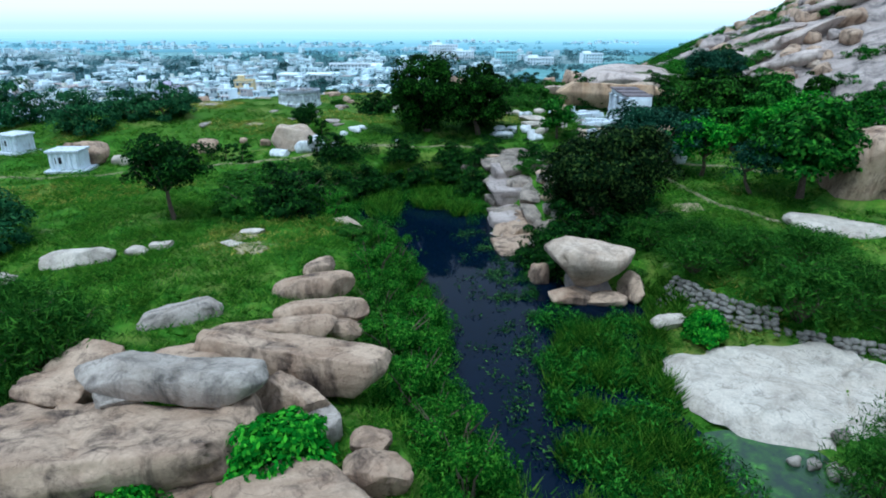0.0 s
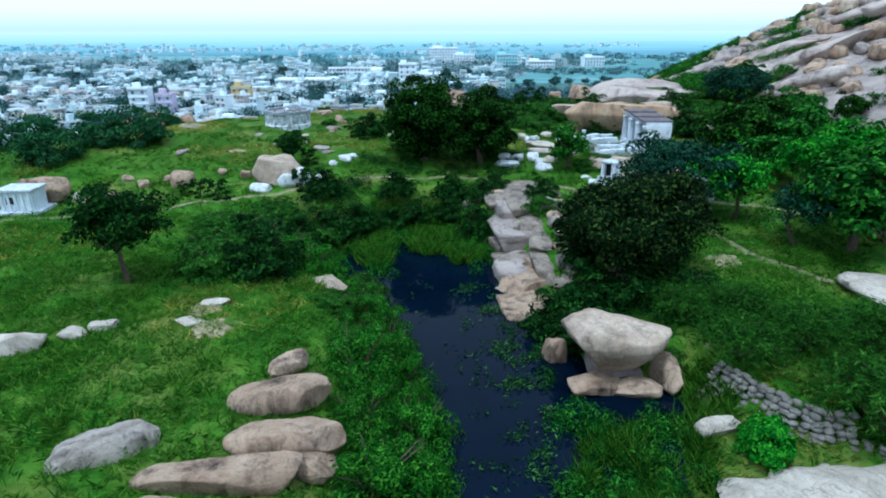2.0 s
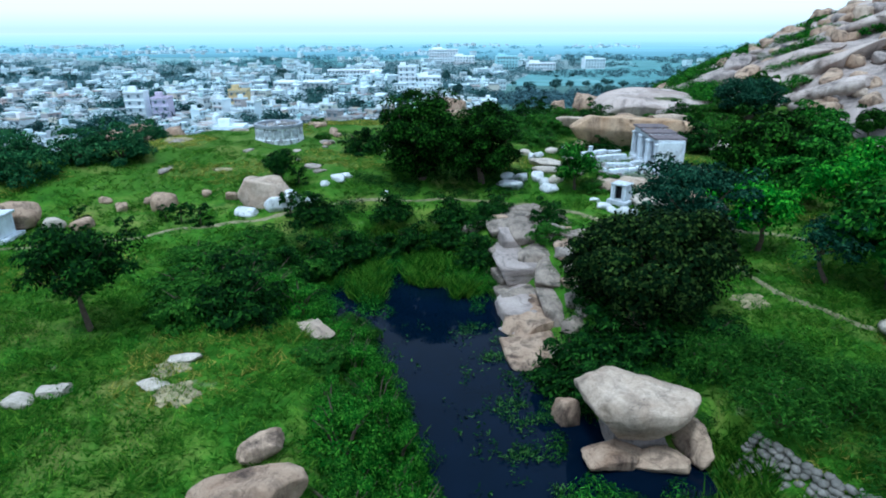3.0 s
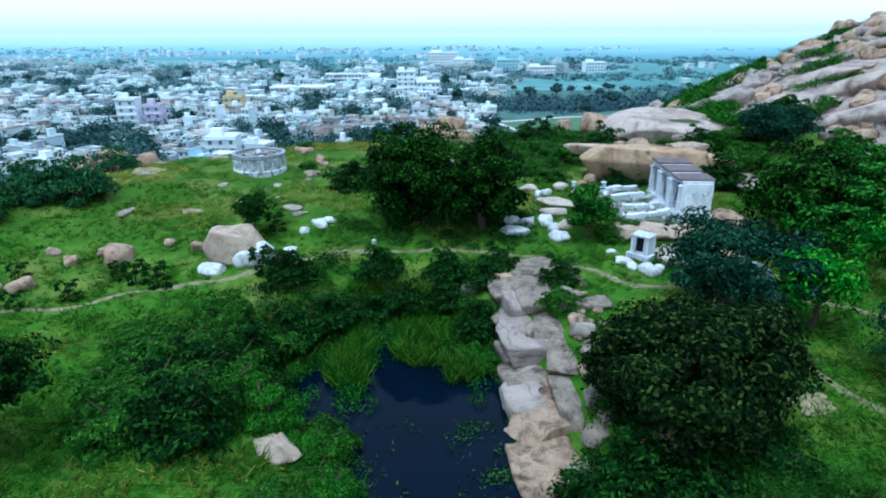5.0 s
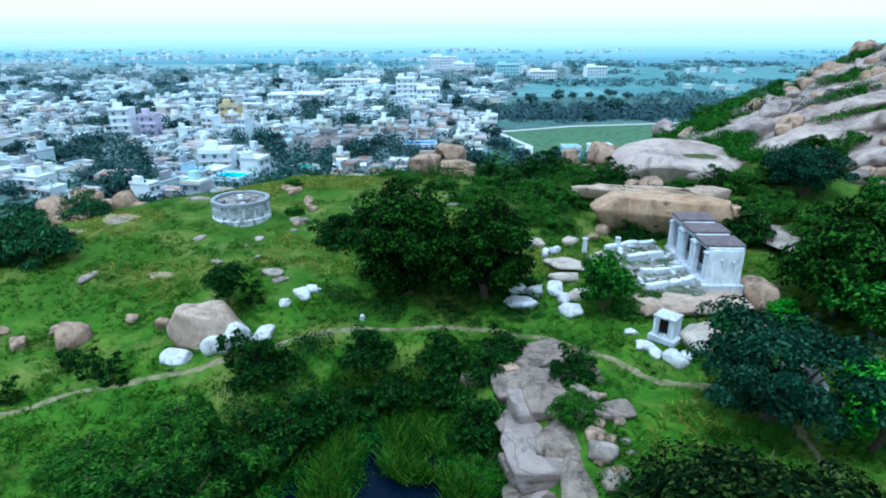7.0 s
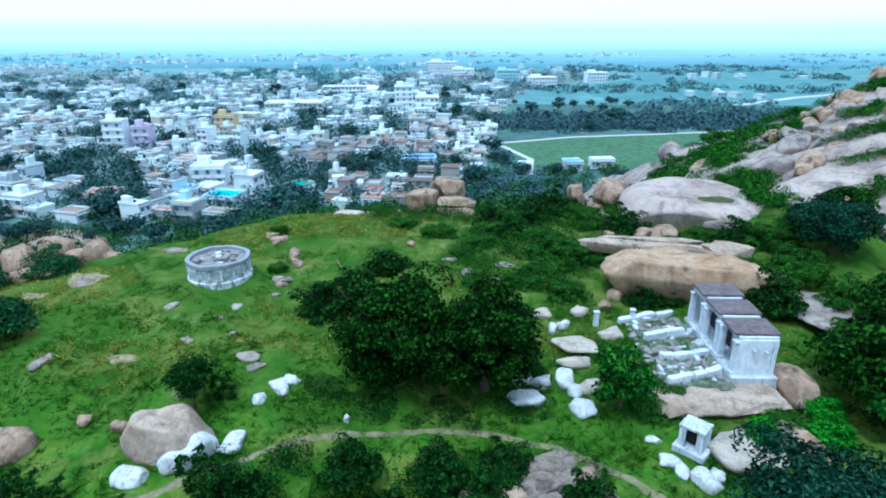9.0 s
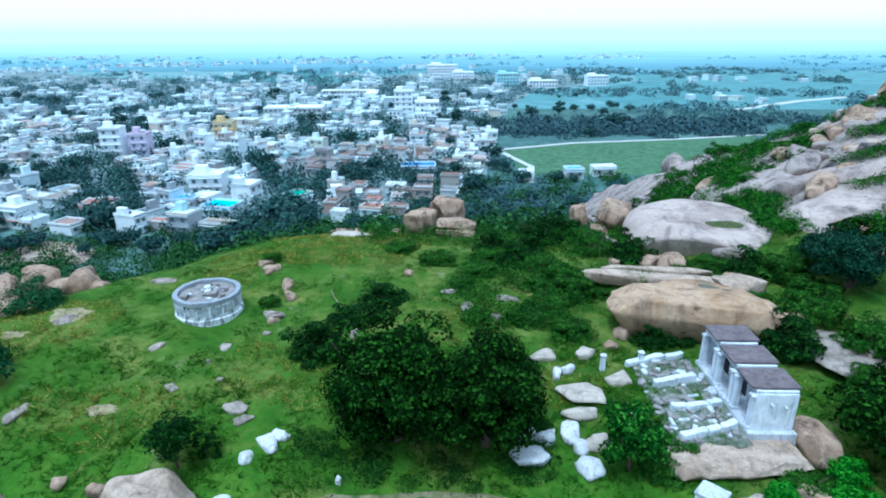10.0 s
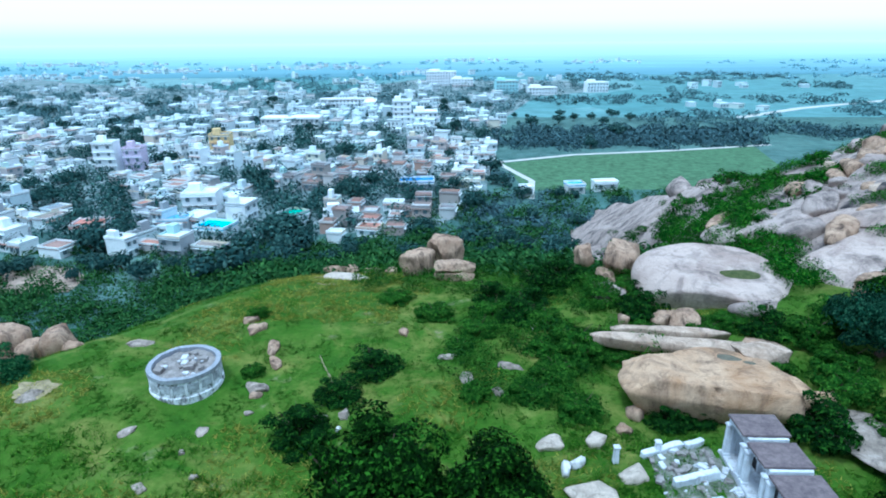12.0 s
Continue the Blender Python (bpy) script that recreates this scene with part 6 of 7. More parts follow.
# ---- far scrub on the slope and woods of the plain ----
def scrub(name, seed, places, leaf, per, material, label, category, slim=0.6):
    """Many small leafy mounds in one mesh; places: x, y, z, radius, height."""
    rng = np.random.default_rng(seed)
    out, ways = [], []
    for x, y, z, r, h in places:
        d = rng.normal(size=(per, 3))
        d /= np.linalg.norm(d, axis=1)[:, None]
        d[:, 2] = np.abs(d[:, 2])
        k = 0.6 + 0.5 * rng.random((per, 1)) ** 0.5
        p = d * k * (r, r, h) + (x, y, z)
        out.append(leaf_quads(rng, p, d, leaf * r, leaf * r * slim))
        ways.append(d + (0, 0, 0.2))
    return tagged(solid(name, quads(np.concatenate(out), name, np.concatenate(ways)), material), label, category, kind="stuff")


rng = np.random.default_rng(77)
spots = []
while len(spots) < 620:
    x, y = rng.uniform(-95, 48), rng.uniform(100, 190)
    if y > 158 and x < -30:
        continue
    if y < 112 + 0.004 * (x + 8) ** 2 - (18 if x < -22 else 0) - (8 if x > 6 else 0) or hill_height(x, y) > ground_height(x, y) - 1.0:
        continue
    if rng.random() < sstep(150, 190, y) * 0.6:
        continue
    s = rng.uniform(1.6, 3.6)
    spots.append((x, y, gz(x, y) - 0.3, s, s * rng.uniform(0.7, 1.2)))
while len(spots) < 900:
    x, y = rng.uniform(-110, -36), rng.uniform(58, 152)
    if gz(x, y) > 2.0:
        continue
    s = rng.uniform(1.6, 3.4)
    spots.append((x, y, gz(x, y) - 0.3, s, s * rng.uniform(0.7, 1.1)))
while len(spots) < 1060:
    x, y = rng.uniform(-60, 14), rng.uniform(140, 186)
    if y > 172 and x < -20:
        continue
    s = rng.uniform(2.0, 4.2)
    spots.append((x, y, gz(x, y) - 0.4, s, s * rng.uniform(0.9, 1.35)))
for _ in range(300):
    x, y = rng.uniform(-105, -25), rng.uniform(120, 182)
    s = rng.uniform(1.6, 3.2)
    spots.append((x, y, gz(x, y) - 0.4, s, s * rng.uniform(0.7, 1.1)))
for _ in range(300):
    x, y = rng.uniform(-6, 78), rng.uniform(138, 232)
    if hill_height(x, y) < ground_height(x, y) - 0.5:
        s = rng.uniform(1.8, 3.8)
        spots.append((x, y, gz(x, y) - 0.4, s, s * rng.uniform(0.7, 1.2)))
scrub("scrub", 31, spots, 0.18, 140, LEAF_SLOPE, "dense dark scrub covering the slope below the brow", "scrub")
spots = []
while len(spots) < 330:
    x, y = rng.uniform(-9, 33), rng.uniform(73, 118)
    if hill_height(x, y) > gz(x, y) - 0.3 or (x < 2 and y < 94) or (14 < x and y < 79) or (x - 26) ** 2 + (y - 93) ** 2 < 75:
        continue
    s = 0.5 + 1.5 * rng.random() ** 2
    spots.append((x, y, gz(x, y) - 0.1, s, s * rng.uniform(0.8, 1.3)))
scrub("scrub", 33, [q for k, q in enumerate(spots) if k % 3], 0.14, 300, LEAF_SCRUB, "rounded green scrub between the rocks", "scrub", 0.4)
scrub("scrub", 34, spots[::3], 0.14, 300, LEAF_SCRUB_DARK, "rounded dark scrub between the rocks", "scrub", 0.4)
spots, low_spots = [], []
CLEFTS = (((35.2, 108), (35.6, 101), 2.0), ((35.6, 101), (35.4, 94), 2.4), ((35.4, 94), (34.6, 88), 1.8), ((38.4, 113), (42.8, 113.4), 1.4), ((42.8, 113.4), (47.4, 112.7), 1.3), ((47.4, 112.7), (52, 110), 1.0), ((37.5, 107.5), (41, 107.6), 1.0), ((50.5, 105), (56, 102), 1.2), ((33, 113), (37.5, 109), 2.0), ((44, 92), (50, 90.5), 0.7), ((30, 104), (35, 118), 2.6), ((43, 121), (52, 119), 1.6), ((56, 117), (66, 116), 1.4), ((38, 84), (44, 86), 0.9), ((46, 99), (53, 97.5), 0.7))
for a, b, wide in CLEFTS:
    for t in np.linspace(0, 1, int(10 + 14 * wide)):
        x, y = a[0] + (b[0] - a[0]) * t + rng.normal(0, wide * 0.55), a[1] + (b[1] - a[1]) * t + rng.normal(0, wide * 0.55)
        s = rng.uniform(0.7, 1.5)
        (spots if rng.random() < 0.6 else low_spots).append((x, y, land(x, y) + 0.75, s, s * 0.75))
scrub("scrub", 44, low_spots, 0.18, 150, LEAF_MID, "low scrub along clefts of the granite hill", "scrub", 0.4)
scrub("hill_grass", 35, spots, 0.16, 170, LEAF_BANK, "green grass and herbs growing along clefts of the granite hill", "grass")
spots = []
for _ in range(150):
    x, y = rng.uniform(3.6, 10.4), rng.uniform(12, 28.5)
    if x > 4.4 and not (x > 8.8 and y > 18 and y < 24):
        s = rng.uniform(0.35, 0.8)
        spots.append((x, y, 0.0, s, s * rng.uniform(0.8, 1.4)))
for _ in range(110):
    x, y = rng.uniform(-9, 3), rng.uniform(43, 53.5)
    if not (x > -3.4 and x < 1.0 and y < 48):
        s = rng.uniform(0.35, 0.8)
        spots.append((x, y, max(0.0, gz(x, y)), s, s * rng.uniform(0.8, 1.4)))
scrub("water_weeds", 36, spots, 0.26, 170, LEAF_MID, "leafy marsh plants growing in the shallows", "weeds", 0.25)
spots = []
for _ in range(300):
    y = rng.uniform(9, 50)
    left, right = pond_edges(y)
    x = left - rng.uniform(0.2, 3.4) if rng.random() < 0.75 else right + rng.uniform(0.3, 2.0)
    if x > 3 and (y < 34 or y > 37):
        continue
    s = 0.3 + 0.85 * rng.random() ** 1.5
    spots.append((x, y, gz(x, y), s, s * rng.uniform(0.8, 1.35)))
for _ in range(150):
    x, y = rng.choice((3.2, 8.6)) + rng.normal(0, 0.8), rng.uniform(38, 56)
    s = rng.uniform(0.3, 0.65)
    spots.append((x, y, gz(x, y), s, s * rng.uniform(0.5, 0.9)))
# small mounds, half of them dark-leaved, to darken the ledge gaps
for _ in range(260):
    x, y = rng.uniform(3.4, 9.0), rng.uniform(40, 56)
    s = rng.uniform(0.16, 0.34)
    spots.append((x, y, max(0.0, gz(x, y)) - 0.05, s, s * rng.uniform(0.7, 1.1)))
# every other mound in dark leaves stands in for shade along the water's edge
scrub("bank_herbs", 52, spots[1::2], 0.15, 240, LEAF_SCRUB_DARK, "herbs darkened to paint the shaded gaps of the pond bank", "weeds", 0.3)
scrub("bank_herbs", 37, spots[::2], 0.15, 240, LEAF_SCRUB, "leafy herbs crowding the pond bank", "weeds", 0.3)
spots = []
# dark mounds that paint the tree shade onto the grass
for _ in range(150):
    x, y = rng.uniform(-9, 8), rng.uniform(57.8, 64.5)
    if ((x - 1) / 8.5) ** 2 + ((y - 61) / 3.4) ** 2 < 1:
        s = rng.uniform(0.3, 0.8)
        spots.append((x, y, gz(x, y), s, s * rng.uniform(0.6, 1.0)))
for _ in range(170):
    x, y = rng.uniform(-11, 4), rng.uniform(44, 56)
    if shore_side(x, y) > 0.3:
        s = rng.uniform(0.4, 1.0)
        spots.append((x, y, gz(x, y), s, s * rng.uniform(0.6, 1.0)))
# dark mounds for the shade and black water beside the perched boulder
for _ in range(70):
    x, y = rng.uniform(4.6, 11.5), rng.uniform(27.0, 34.5)
    if not (5.6 < x < 10.2 and 28.6 < y < 33.2):
        s = rng.uniform(0.3, 0.6)
        spots.append((x, y, max(0.0, gz(x, y)), s, s * rng.uniform(0.5, 0.9)))
for _ in range(190):
    x, y = rng.uniform(7.6, 15.5), rng.uniform(33.5, 44.5)
    s = rng.uniform(0.35, 0.9)
    spots.append((x, y, gz(x, y), s, s * rng.uniform(0.6, 1.1)))
scrub("undergrowth", 38, spots, 0.17, 170, LEAF_SCRUB_DARK, "dark undergrowth round the pond's head, doubling as painted shade beneath the trees", "undergrowth")
spots = []
for _ in range(90):
    x, y = rng.uniform(22, 50), rng.uniform(104, 136)
    if hill_height(x, y) < gz(x, y) + 1.5 or rng.random() < 0.25:
        s = rng.uniform(1.0, 2.2)
        spots.append((x, y, land(x, y) - 0.2, s, s * rng.uniform(0.6, 1.0)))
for _ in range(420):
    x, y = rng.uniform(31, 64), rng.uniform(84, 150)
    if hill_height(x, y) > gz(x, y) and noise.noise(Vector((x * 0.14, y * 0.10, 3.0))) > 0.24 - 0.18 * (x - 0.25 * y < 8):
        s = rng.uniform(0.5, 1.6)
        spots.append((x, y, land(x, y) + 0.5, s, s * rng.uniform(0.5, 0.9)))
scrub("scrub", 39, spots, 0.18, 170, LEAF_SCRUB_DARK, "dark scrub on the hill's shoulder", "scrub")

spots = [[], []]
tries = 0
while tries < 3600:
    tries += 1
    x, y = rng.uniform(-30, 26), 14 + 40 * rng.random()
    if not -24 - 0.2 * y < x < 22 + 0.15 * y or shore_side(x, y) < 1.0 or ((x - 14.9) / 6.6) ** 2 + ((y - 21.2) / 4.8) ** 2 < 1 or (4 < x < 12 and y < 31) or y > 46 + 0.1 * abs(x) or (4 < x < 8 and y > 36):
        continue
    if noise.noise(Vector((x * 0.22, y * 0.22, 6.0))) < -0.08 or ((x + 11) / 3.4) ** 2 + ((y - 32) / 2.6) ** 2 < 1:
        continue
    s = rng.uniform(0.3, 0.75)
    spots[int(rng.random() < 0.3)].append((x, y, gz(x, y) - 0.05, s, s * rng.uniform(0.45, 0.8)))
scrub("meadow_weeds", 45, spots[0], 0.20, 60, WEED, "lush knee-high weeds in rounded clumps over the meadow", "weeds", 0.35)
scrub("meadow_weeds", 46, spots[1], 0.20, 60, LEAF_BANK, "darker weed clumps scattered over the meadow", "weeds", 0.35)
spots = [[], []]
tries = 0
while tries < 900:
    tries += 1
    x, y = rng.uniform(-24, 14), rng.uniform(58, 100)
    v = noise.noise(Vector((x * 0.16, y * 0.16, 7.0)))
    shady = x > -1 and y > 66
    if v < 0.02 - 0.25 * (x > 2) * (y > 69) or hill_height(x, y) > gz(x, y) - 0.3 or math.hypot(x + 17.7, y - 76.2) < 4.5 or (x > 10 and y < 70):
        continue
    s = rng.uniform(0.3, 0.8)
    spots[int(shady and rng.random() < 0.5)].append((x, y, gz(x, y) - 0.08, s, s * rng.uniform(0.4, 0.7)))
scrub("meadow_weeds", 47, spots[0], 0.17, 110, WEED, "green weeds in low clumps on the upper meadow", "weeds", 0.35)
scrub("meadow_weeds", 48, spots[1], 0.17, 110, LEAF_SCRUB, "dark low clumps of weeds on the upper meadow", "weeds", 0.35)

# weeds in the joints and hollows of the terrace
spots = []
for _ in range(130):
    x, y = rng.uniform(13.4, 18.0), rng.uniform(58.5, 69.0)
    s = rng.uniform(0.18, 0.42)
    spots.append((x, y, 4.78 if x > 14 and y > 59.8 and y < 68.6 else gz(x, y), s, s * 0.8))
for _ in range(190):
    x, y = rng.uniform(9.4, 14.4), rng.uniform(58.0, 70.5)
    s = rng.uniform(0.3, 0.7)
    spots.append((x, y, gz(x, y) - 0.05, s, s * rng.uniform(0.4, 0.7)))
scrub("terrace_weeds", 49, spots, 0.24, 70, WEED, "green weeds growing in and around the ruined terrace", "weeds", 0.35)


# ---- the town on the plain ----
PLAIN = -21.0


def plain_line(name, pts, w, material, label, lift=0.12):
    verts, faces = [], []
    for i, (x, y) in enumerate(pts):
        a, b = pts[max(i - 1, 0)], pts[min(i + 1, len(pts) - 1)]
        n = Vector((-(b[1] - a[1]), b[0] - a[0])).normalized() * w / 2
        verts += [(x - n.x, y - n.y, PLAIN + lift), (x + n.x, y + n.y, PLAIN + lift)]
    faces = [(2 * i, 2 * i + 2, 2 * i + 3, 2 * i + 1) for i in range(len(pts) - 1)]
    return tagged(solid(name, mesh_from(verts, faces, name), material), label, "road", kind="structure")


PALE_ROAD = plain_material("pale_earth_road", (0.50, 0.52, 0.50))
FIELD_GREEN = plain_material("green_crop_field", (0.075, 0.155, 0.080), 0.95, 0.55, 0.45)
bm = bmesh.new()
outline = [(-480, 215), (-130, 196), (-60, 184), (0, 195), (16, 232), (22, 300), (40, 420), (80, 560), (170, 640), (150, 760), (-30, 800), (-120, 620), (-330, 700), (-620, 900)]
bmesh.ops.contextual_create(bm, geom=[bm.verts.new((x, y, PLAIN + 0.06)) for x, y in outline])
bmesh.ops.triangulate(bm, faces=bm.faces[:])
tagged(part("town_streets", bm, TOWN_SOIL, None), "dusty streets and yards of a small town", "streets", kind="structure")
bm = bmesh.new()
bmesh.ops.contextual_create(bm, geom=[bm.verts.new((x, y, PLAIN + 0.1)) for x, y in ((30, 236), (26, 282), (60, 298), (105, 306), (150, 318), (135, 262), (92, 236))])
tagged(part("field", bm, FIELD_GREEN, None), "bright green crop field below the hill", "field", kind="structure")
bm = bmesh.new()
for px, py in ((-103, 163), (-95, 167.5), (-86, 166), (-79, 160), (-78, 152), (-86, 150.5), (-97, 151.5), (-104, 156)):
    bm.verts.new((px, py, PLAIN + 0.12))
bmesh.ops.contextual_create(bm, geom=bm.verts[:])
tagged(part("field", bm, plain_material("bare_pinkish_plot", (0.34, 0.27, 0.22), 0.95, 0.4, 0.4), None), "bare pinkish earth plot at the foot of the slope", "field", kind="structure")
plain_line("road", [(24, 284), (60, 300), (105, 308), (160, 322)], 3.0, PALE_ROAD, "pale earth road along the green field")
plain_line("road", [(22, 300), (24, 284), (34, 250), (30, 225)], 2.5, PALE_ROAD, "pale earth lane beside the field")
plain_line("road", [(190, 420), (260, 470), (360, 520), (520, 580)], 7.0, PALE_ROAD, "pale road far out on the plain")


def house(name, w, d, floors, label, roof=None, wall=None, windows=True, stair=True, category="house"):
    """A flat-roofed town house with parapet, stair room and windows."""
    h = 2.9 * floors
    root = empty(name, pose(0, 0, 0), label, category)
    part("wall", box_bm(w, d, h), wall or HOUSE_PAINT, root)
    part("roof", box_bm(w + 0.3, d + 0.3, 0.2), roof or ROOF_PAINT, root, m=pose(0, 0, h))
    for sx, sy, x, y in ((w + 0.3, 0.15, 0, -d / 2 - 0.06), (w + 0.3, 0.15, 0, d / 2 + 0.06), (0.15, d - 0.02, -w / 2 - 0.06, 0), (0.15, d - 0.02, w / 2 + 0.06, 0)):
        part("parapet", box_bm(sx, sy, 0.6), wall or HOUSE_PAINT, root, m=pose(x, y, h + 0.2))
    if stair:
        part("stair_room", box_bm(w * 0.35, d * 0.4, 2.4), wall or HOUSE_PAINT, root, m=pose(-w * 0.22, d * 0.2, h + 0.2))
    if windows:
        for f in range(floors):
            for k in range(max(2, int(w / 2.8))):
                n = max(2, int(w / 2.8))
                part("window", box_bm(1.1, 0.12, 1.2), HOUSE_GLASS, root, m=pose(-w / 2 + (k + 0.5) * w / n, -d / 2 - 0.03, f * 2.9 + 1.0))
            part("ledge", box_bm(w + 0.5, 0.5, 0.12), ROOF_PAINT, root, m=pose(0, -d / 2 - 0.3, f * 2.9 + 2.5))
    return root


TH = "pale painted flat-roofed town house"
kinds = [house("house", 5.2, 5.8, 1, "single-storey " + TH), house("house", 4.8, 5.6, 2, "two-storey " + TH), house("house", 6.4, 5.6, 2, "wide two-storey " + TH), house("house", 4.0, 5.4, 1, "small " + TH, stair=False), house("house", 7.6, 4.8, 1, "long low " + TH, stair=False), house("house", 5.6, 6.2, 1, "square single-storey " + TH, stair=False), house("house", 5.6, 5.6, 3, "three-storey " + TH)]
old_kinds = [house("house", 5.4, 4.6, 1, "low old house with a rust-red or grey roof", OLD_ROOF, OLD_PAINT, stair=False), house("house", 4.2, 4.4, 1, "small old house with a patched dark roof", OLD_ROOF, OLD_PAINT, stair=False), house("house", 4.8, 5.2, 2, "narrow two-storey old house with stained walls", OLD_ROOF, OLD_PAINT, stair=False)]
ODDS = [0.16, 0.10, 0.04, 0.30, 0.20, 0.18, 0.02]
LAND = [(-88, 392, 40, 20), (-70, 490, 46, 30), (-101, 310, 14, 12), (-132, 272, 22, 14), (-95, 190, 18, 14), (-60, 188, 18, 14), (-8, 238, 16, 12), (-72, 210, 18, 12), (8, 690, 50, 30), (-16, 396, 34, 18)]


def in_town(x, y):
    east = np.interp(y, [180, 232, 300, 420, 560, 640, 800], [-5, 14, 22, 40, 80, 150, 150])
    return x < east and y > np.interp(x, [-500, -150, -110, -60, -20, 0, 16], [225, 184, 176, 172, 184, 198, 234])


rng = np.random.default_rng(5)
homes, tries = [], 0
lots = np.array([(a, b, c / 2, e / 2) for a, b, c, e in LAND])
while len(homes) < 980 and tries < 60000:
    tries += 1
    y = 158 + 692 * rng.random() ** 1.5
    x = rng.uniform(-0.85 * y - 15, 0.26 * y + 10)
    lot = noise.noise(Vector((x * 0.034, y * 0.024, 2.0)))
    if not in_town(x, y) or lot < -0.05 + max(0.0, (y - 330) * 0.0012):
        continue
    r = 5.2 if y < 400 else 6.0
    if np.any((np.abs(lots[:, 0] - x) < (r + lots[:, 2]) * 0.9) & (np.abs(lots[:, 1] - y) < (r + lots[:, 3]) * 0.9)):
        continue
    lots = np.vstack([lots, (x, y, 2.0, 2.0)])
    homes.append((x, y, 14 * math.sin(x * 0.013) + 10 * math.cos(y * 0.011) + (90 if rng.random() < 0.35 else 0) + rng.uniform(-6, 6), rng.uniform(0.7, 1.2), rng.uniform(0.7, 1.2), rng.uniform(0.75, 1.05)))
homes.sort(key=lambda q: q[1])


def old_quarter(x, y):
    return ((x + 22) / 32) ** 2 + ((y - 232) / 46) ** 2 < 1


for x, y, turn, sx, sy, sz in homes[:300]:
    proto = old_kinds[rng.integers(3)] if old_quarter(x, y) and rng.random() < 0.75 else kinds[rng.choice(len(kinds), p=ODDS)]
    tagged(copy_thing(proto, pose(x, y, max(PLAIN, gz(x, y) - 0.3), 0, 0, turn) @ Matrix.Diagonal((sx, sy, sz, 1))), group="houses of the town")
for k, p in enumerate(kinds + old_kinds):
    p.matrix_basis = pose(-170 - 10.0 * k, 236 + 8.0 * k, PLAIN, 0, 0, 6)
    tagged(p, group="houses of the town")


def far_houses(name, rows, paint, roof, label):
    """The rest of the town, too far to tell house from house: walls, roof edge, stair room and dark openings."""
    boxes = {0: ([], []), 1: ([], []), 2: ([], [])}

    def add(kind, m, sx, sy, z0, z1, x0=0.0, y0=0.0):
        verts, faces = boxes[kind]
        o = len(verts)
        for z in (z0, z1):
            for a, b in ((-1, -1), (1, -1), (1, 1), (-1, 1)):
                verts.append(m @ Vector((x0 + a * sx / 2, y0 + b * sy / 2, z)))
        faces.extend(tuple(i + o for i in f) for f in ((0, 1, 5, 4), (1, 2, 6, 5), (2, 3, 7, 6), (3, 0, 4, 7), (4, 5, 6, 7)))

    rnd = random.Random(4)
    for x, y, turn, sx, sy, sz in rows:
        m = pose(x, y, PLAIN, 0, 0, turn)
        w, d, fl = 6.4 * sx, 6.0 * sy, rnd.choice((1, 1, 1, 1, 1, 2, 2))
        h = 2.9 * fl
        add(0, m, w, d, 0, h)
        add(1, m, w + 0.4, d + 0.4, h, h + 0.5)
        if rnd.random() < 0.3:
            add(0, m, w * 0.35, d * 0.4, h + 0.5, h + 2.6, -w * 0.2, d * 0.15)
        for f in range(fl):
            for k in range(3):
                add(2, m, 1.1, 0.2, 2.9 * f + 0.9, 2.9 * f + 2.1, (k - 1) * w / 3.2, -d / 2 - 0.06)
    root = empty(name, pose(0, 0, 0), label, "houses", kind="stuff")
    for kind, (pname, mt) in enumerate((("wall", paint), ("roof", roof), ("window", HOUSE_GLASS))):
        ob = solid(pname, mesh_from(*boxes[kind], pname), mt, root)
        ob["kind"] = "stuff"
    return root


rest = homes[300:]
far_houses("distant_houses", [q for q in rest if old_quarter(q[0], q[1])], house_paint("old_far_plaster", True, 0.05, True), roof_paint("old_far_roof", True, 0.05, True), "crowded old quarter with rust-red and grey roofs")
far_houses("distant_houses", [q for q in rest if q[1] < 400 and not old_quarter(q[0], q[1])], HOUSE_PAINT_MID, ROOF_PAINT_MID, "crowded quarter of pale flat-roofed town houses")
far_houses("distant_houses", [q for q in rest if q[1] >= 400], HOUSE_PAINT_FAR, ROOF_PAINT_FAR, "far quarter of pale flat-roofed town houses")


def special(x, y, turn, w, d, floors, label, wall=None, roof=None, category="building", stair=True):
    ob = house("building", w, d, floors, label, roof, wall, True, stair, category)
    ob.matrix_basis = pose(x, y, PLAIN, 0, 0, turn)
    return ob


WHITE_PAINT = plain_material("bright_white_paint", (0.84, 0.90, 0.94), 0.8, 0.12, 0.3)
special(0, 700, 0, 32, 14, 5, "tall white apartment block on the far side of town", WHITE_PAINT, WHITE_PAINT)
special(22, 672, 0, 22, 12, 3, "white block beside the tall apartment block", WHITE_PAINT, WHITE_PAINT)
special(-23, 396, 4, 11, 12, 5, "narrow five-storey cream building in the town", WHITE_PAINT)
special(-9, 392, 4, 14, 12, 3, "three-storey white building in the town", WHITE_PAINT, WHITE_PAINT)
special(-88, 392, 2, 34, 14, 2, "long shed with a white sheet roof", None, WHITE_PAINT, stair=False)
special(-72, 500, 2, 40, 8, 2, "long two-storey school block around a yard", WHITE_PAINT, WHITE_PAINT, stair=False)
special(-52, 482, 92, 30, 8, 2, "side wing of the school block", WHITE_PAINT, WHITE_PAINT, stair=False)
special(-90, 482, 92, 30, 8, 1, "low side wing of the school block", WHITE_PAINT, ROOF_PAINT, stair=False)
special(-101, 310, 6, 9, 8, 3, "yellow ochre three-storey house", plain_material("ochre_paint", (0.74, 0.58, 0.30)))
special(-133, 272, 6, 8, 7, 4, "white four-storey house with plain side", WHITE_PAINT)
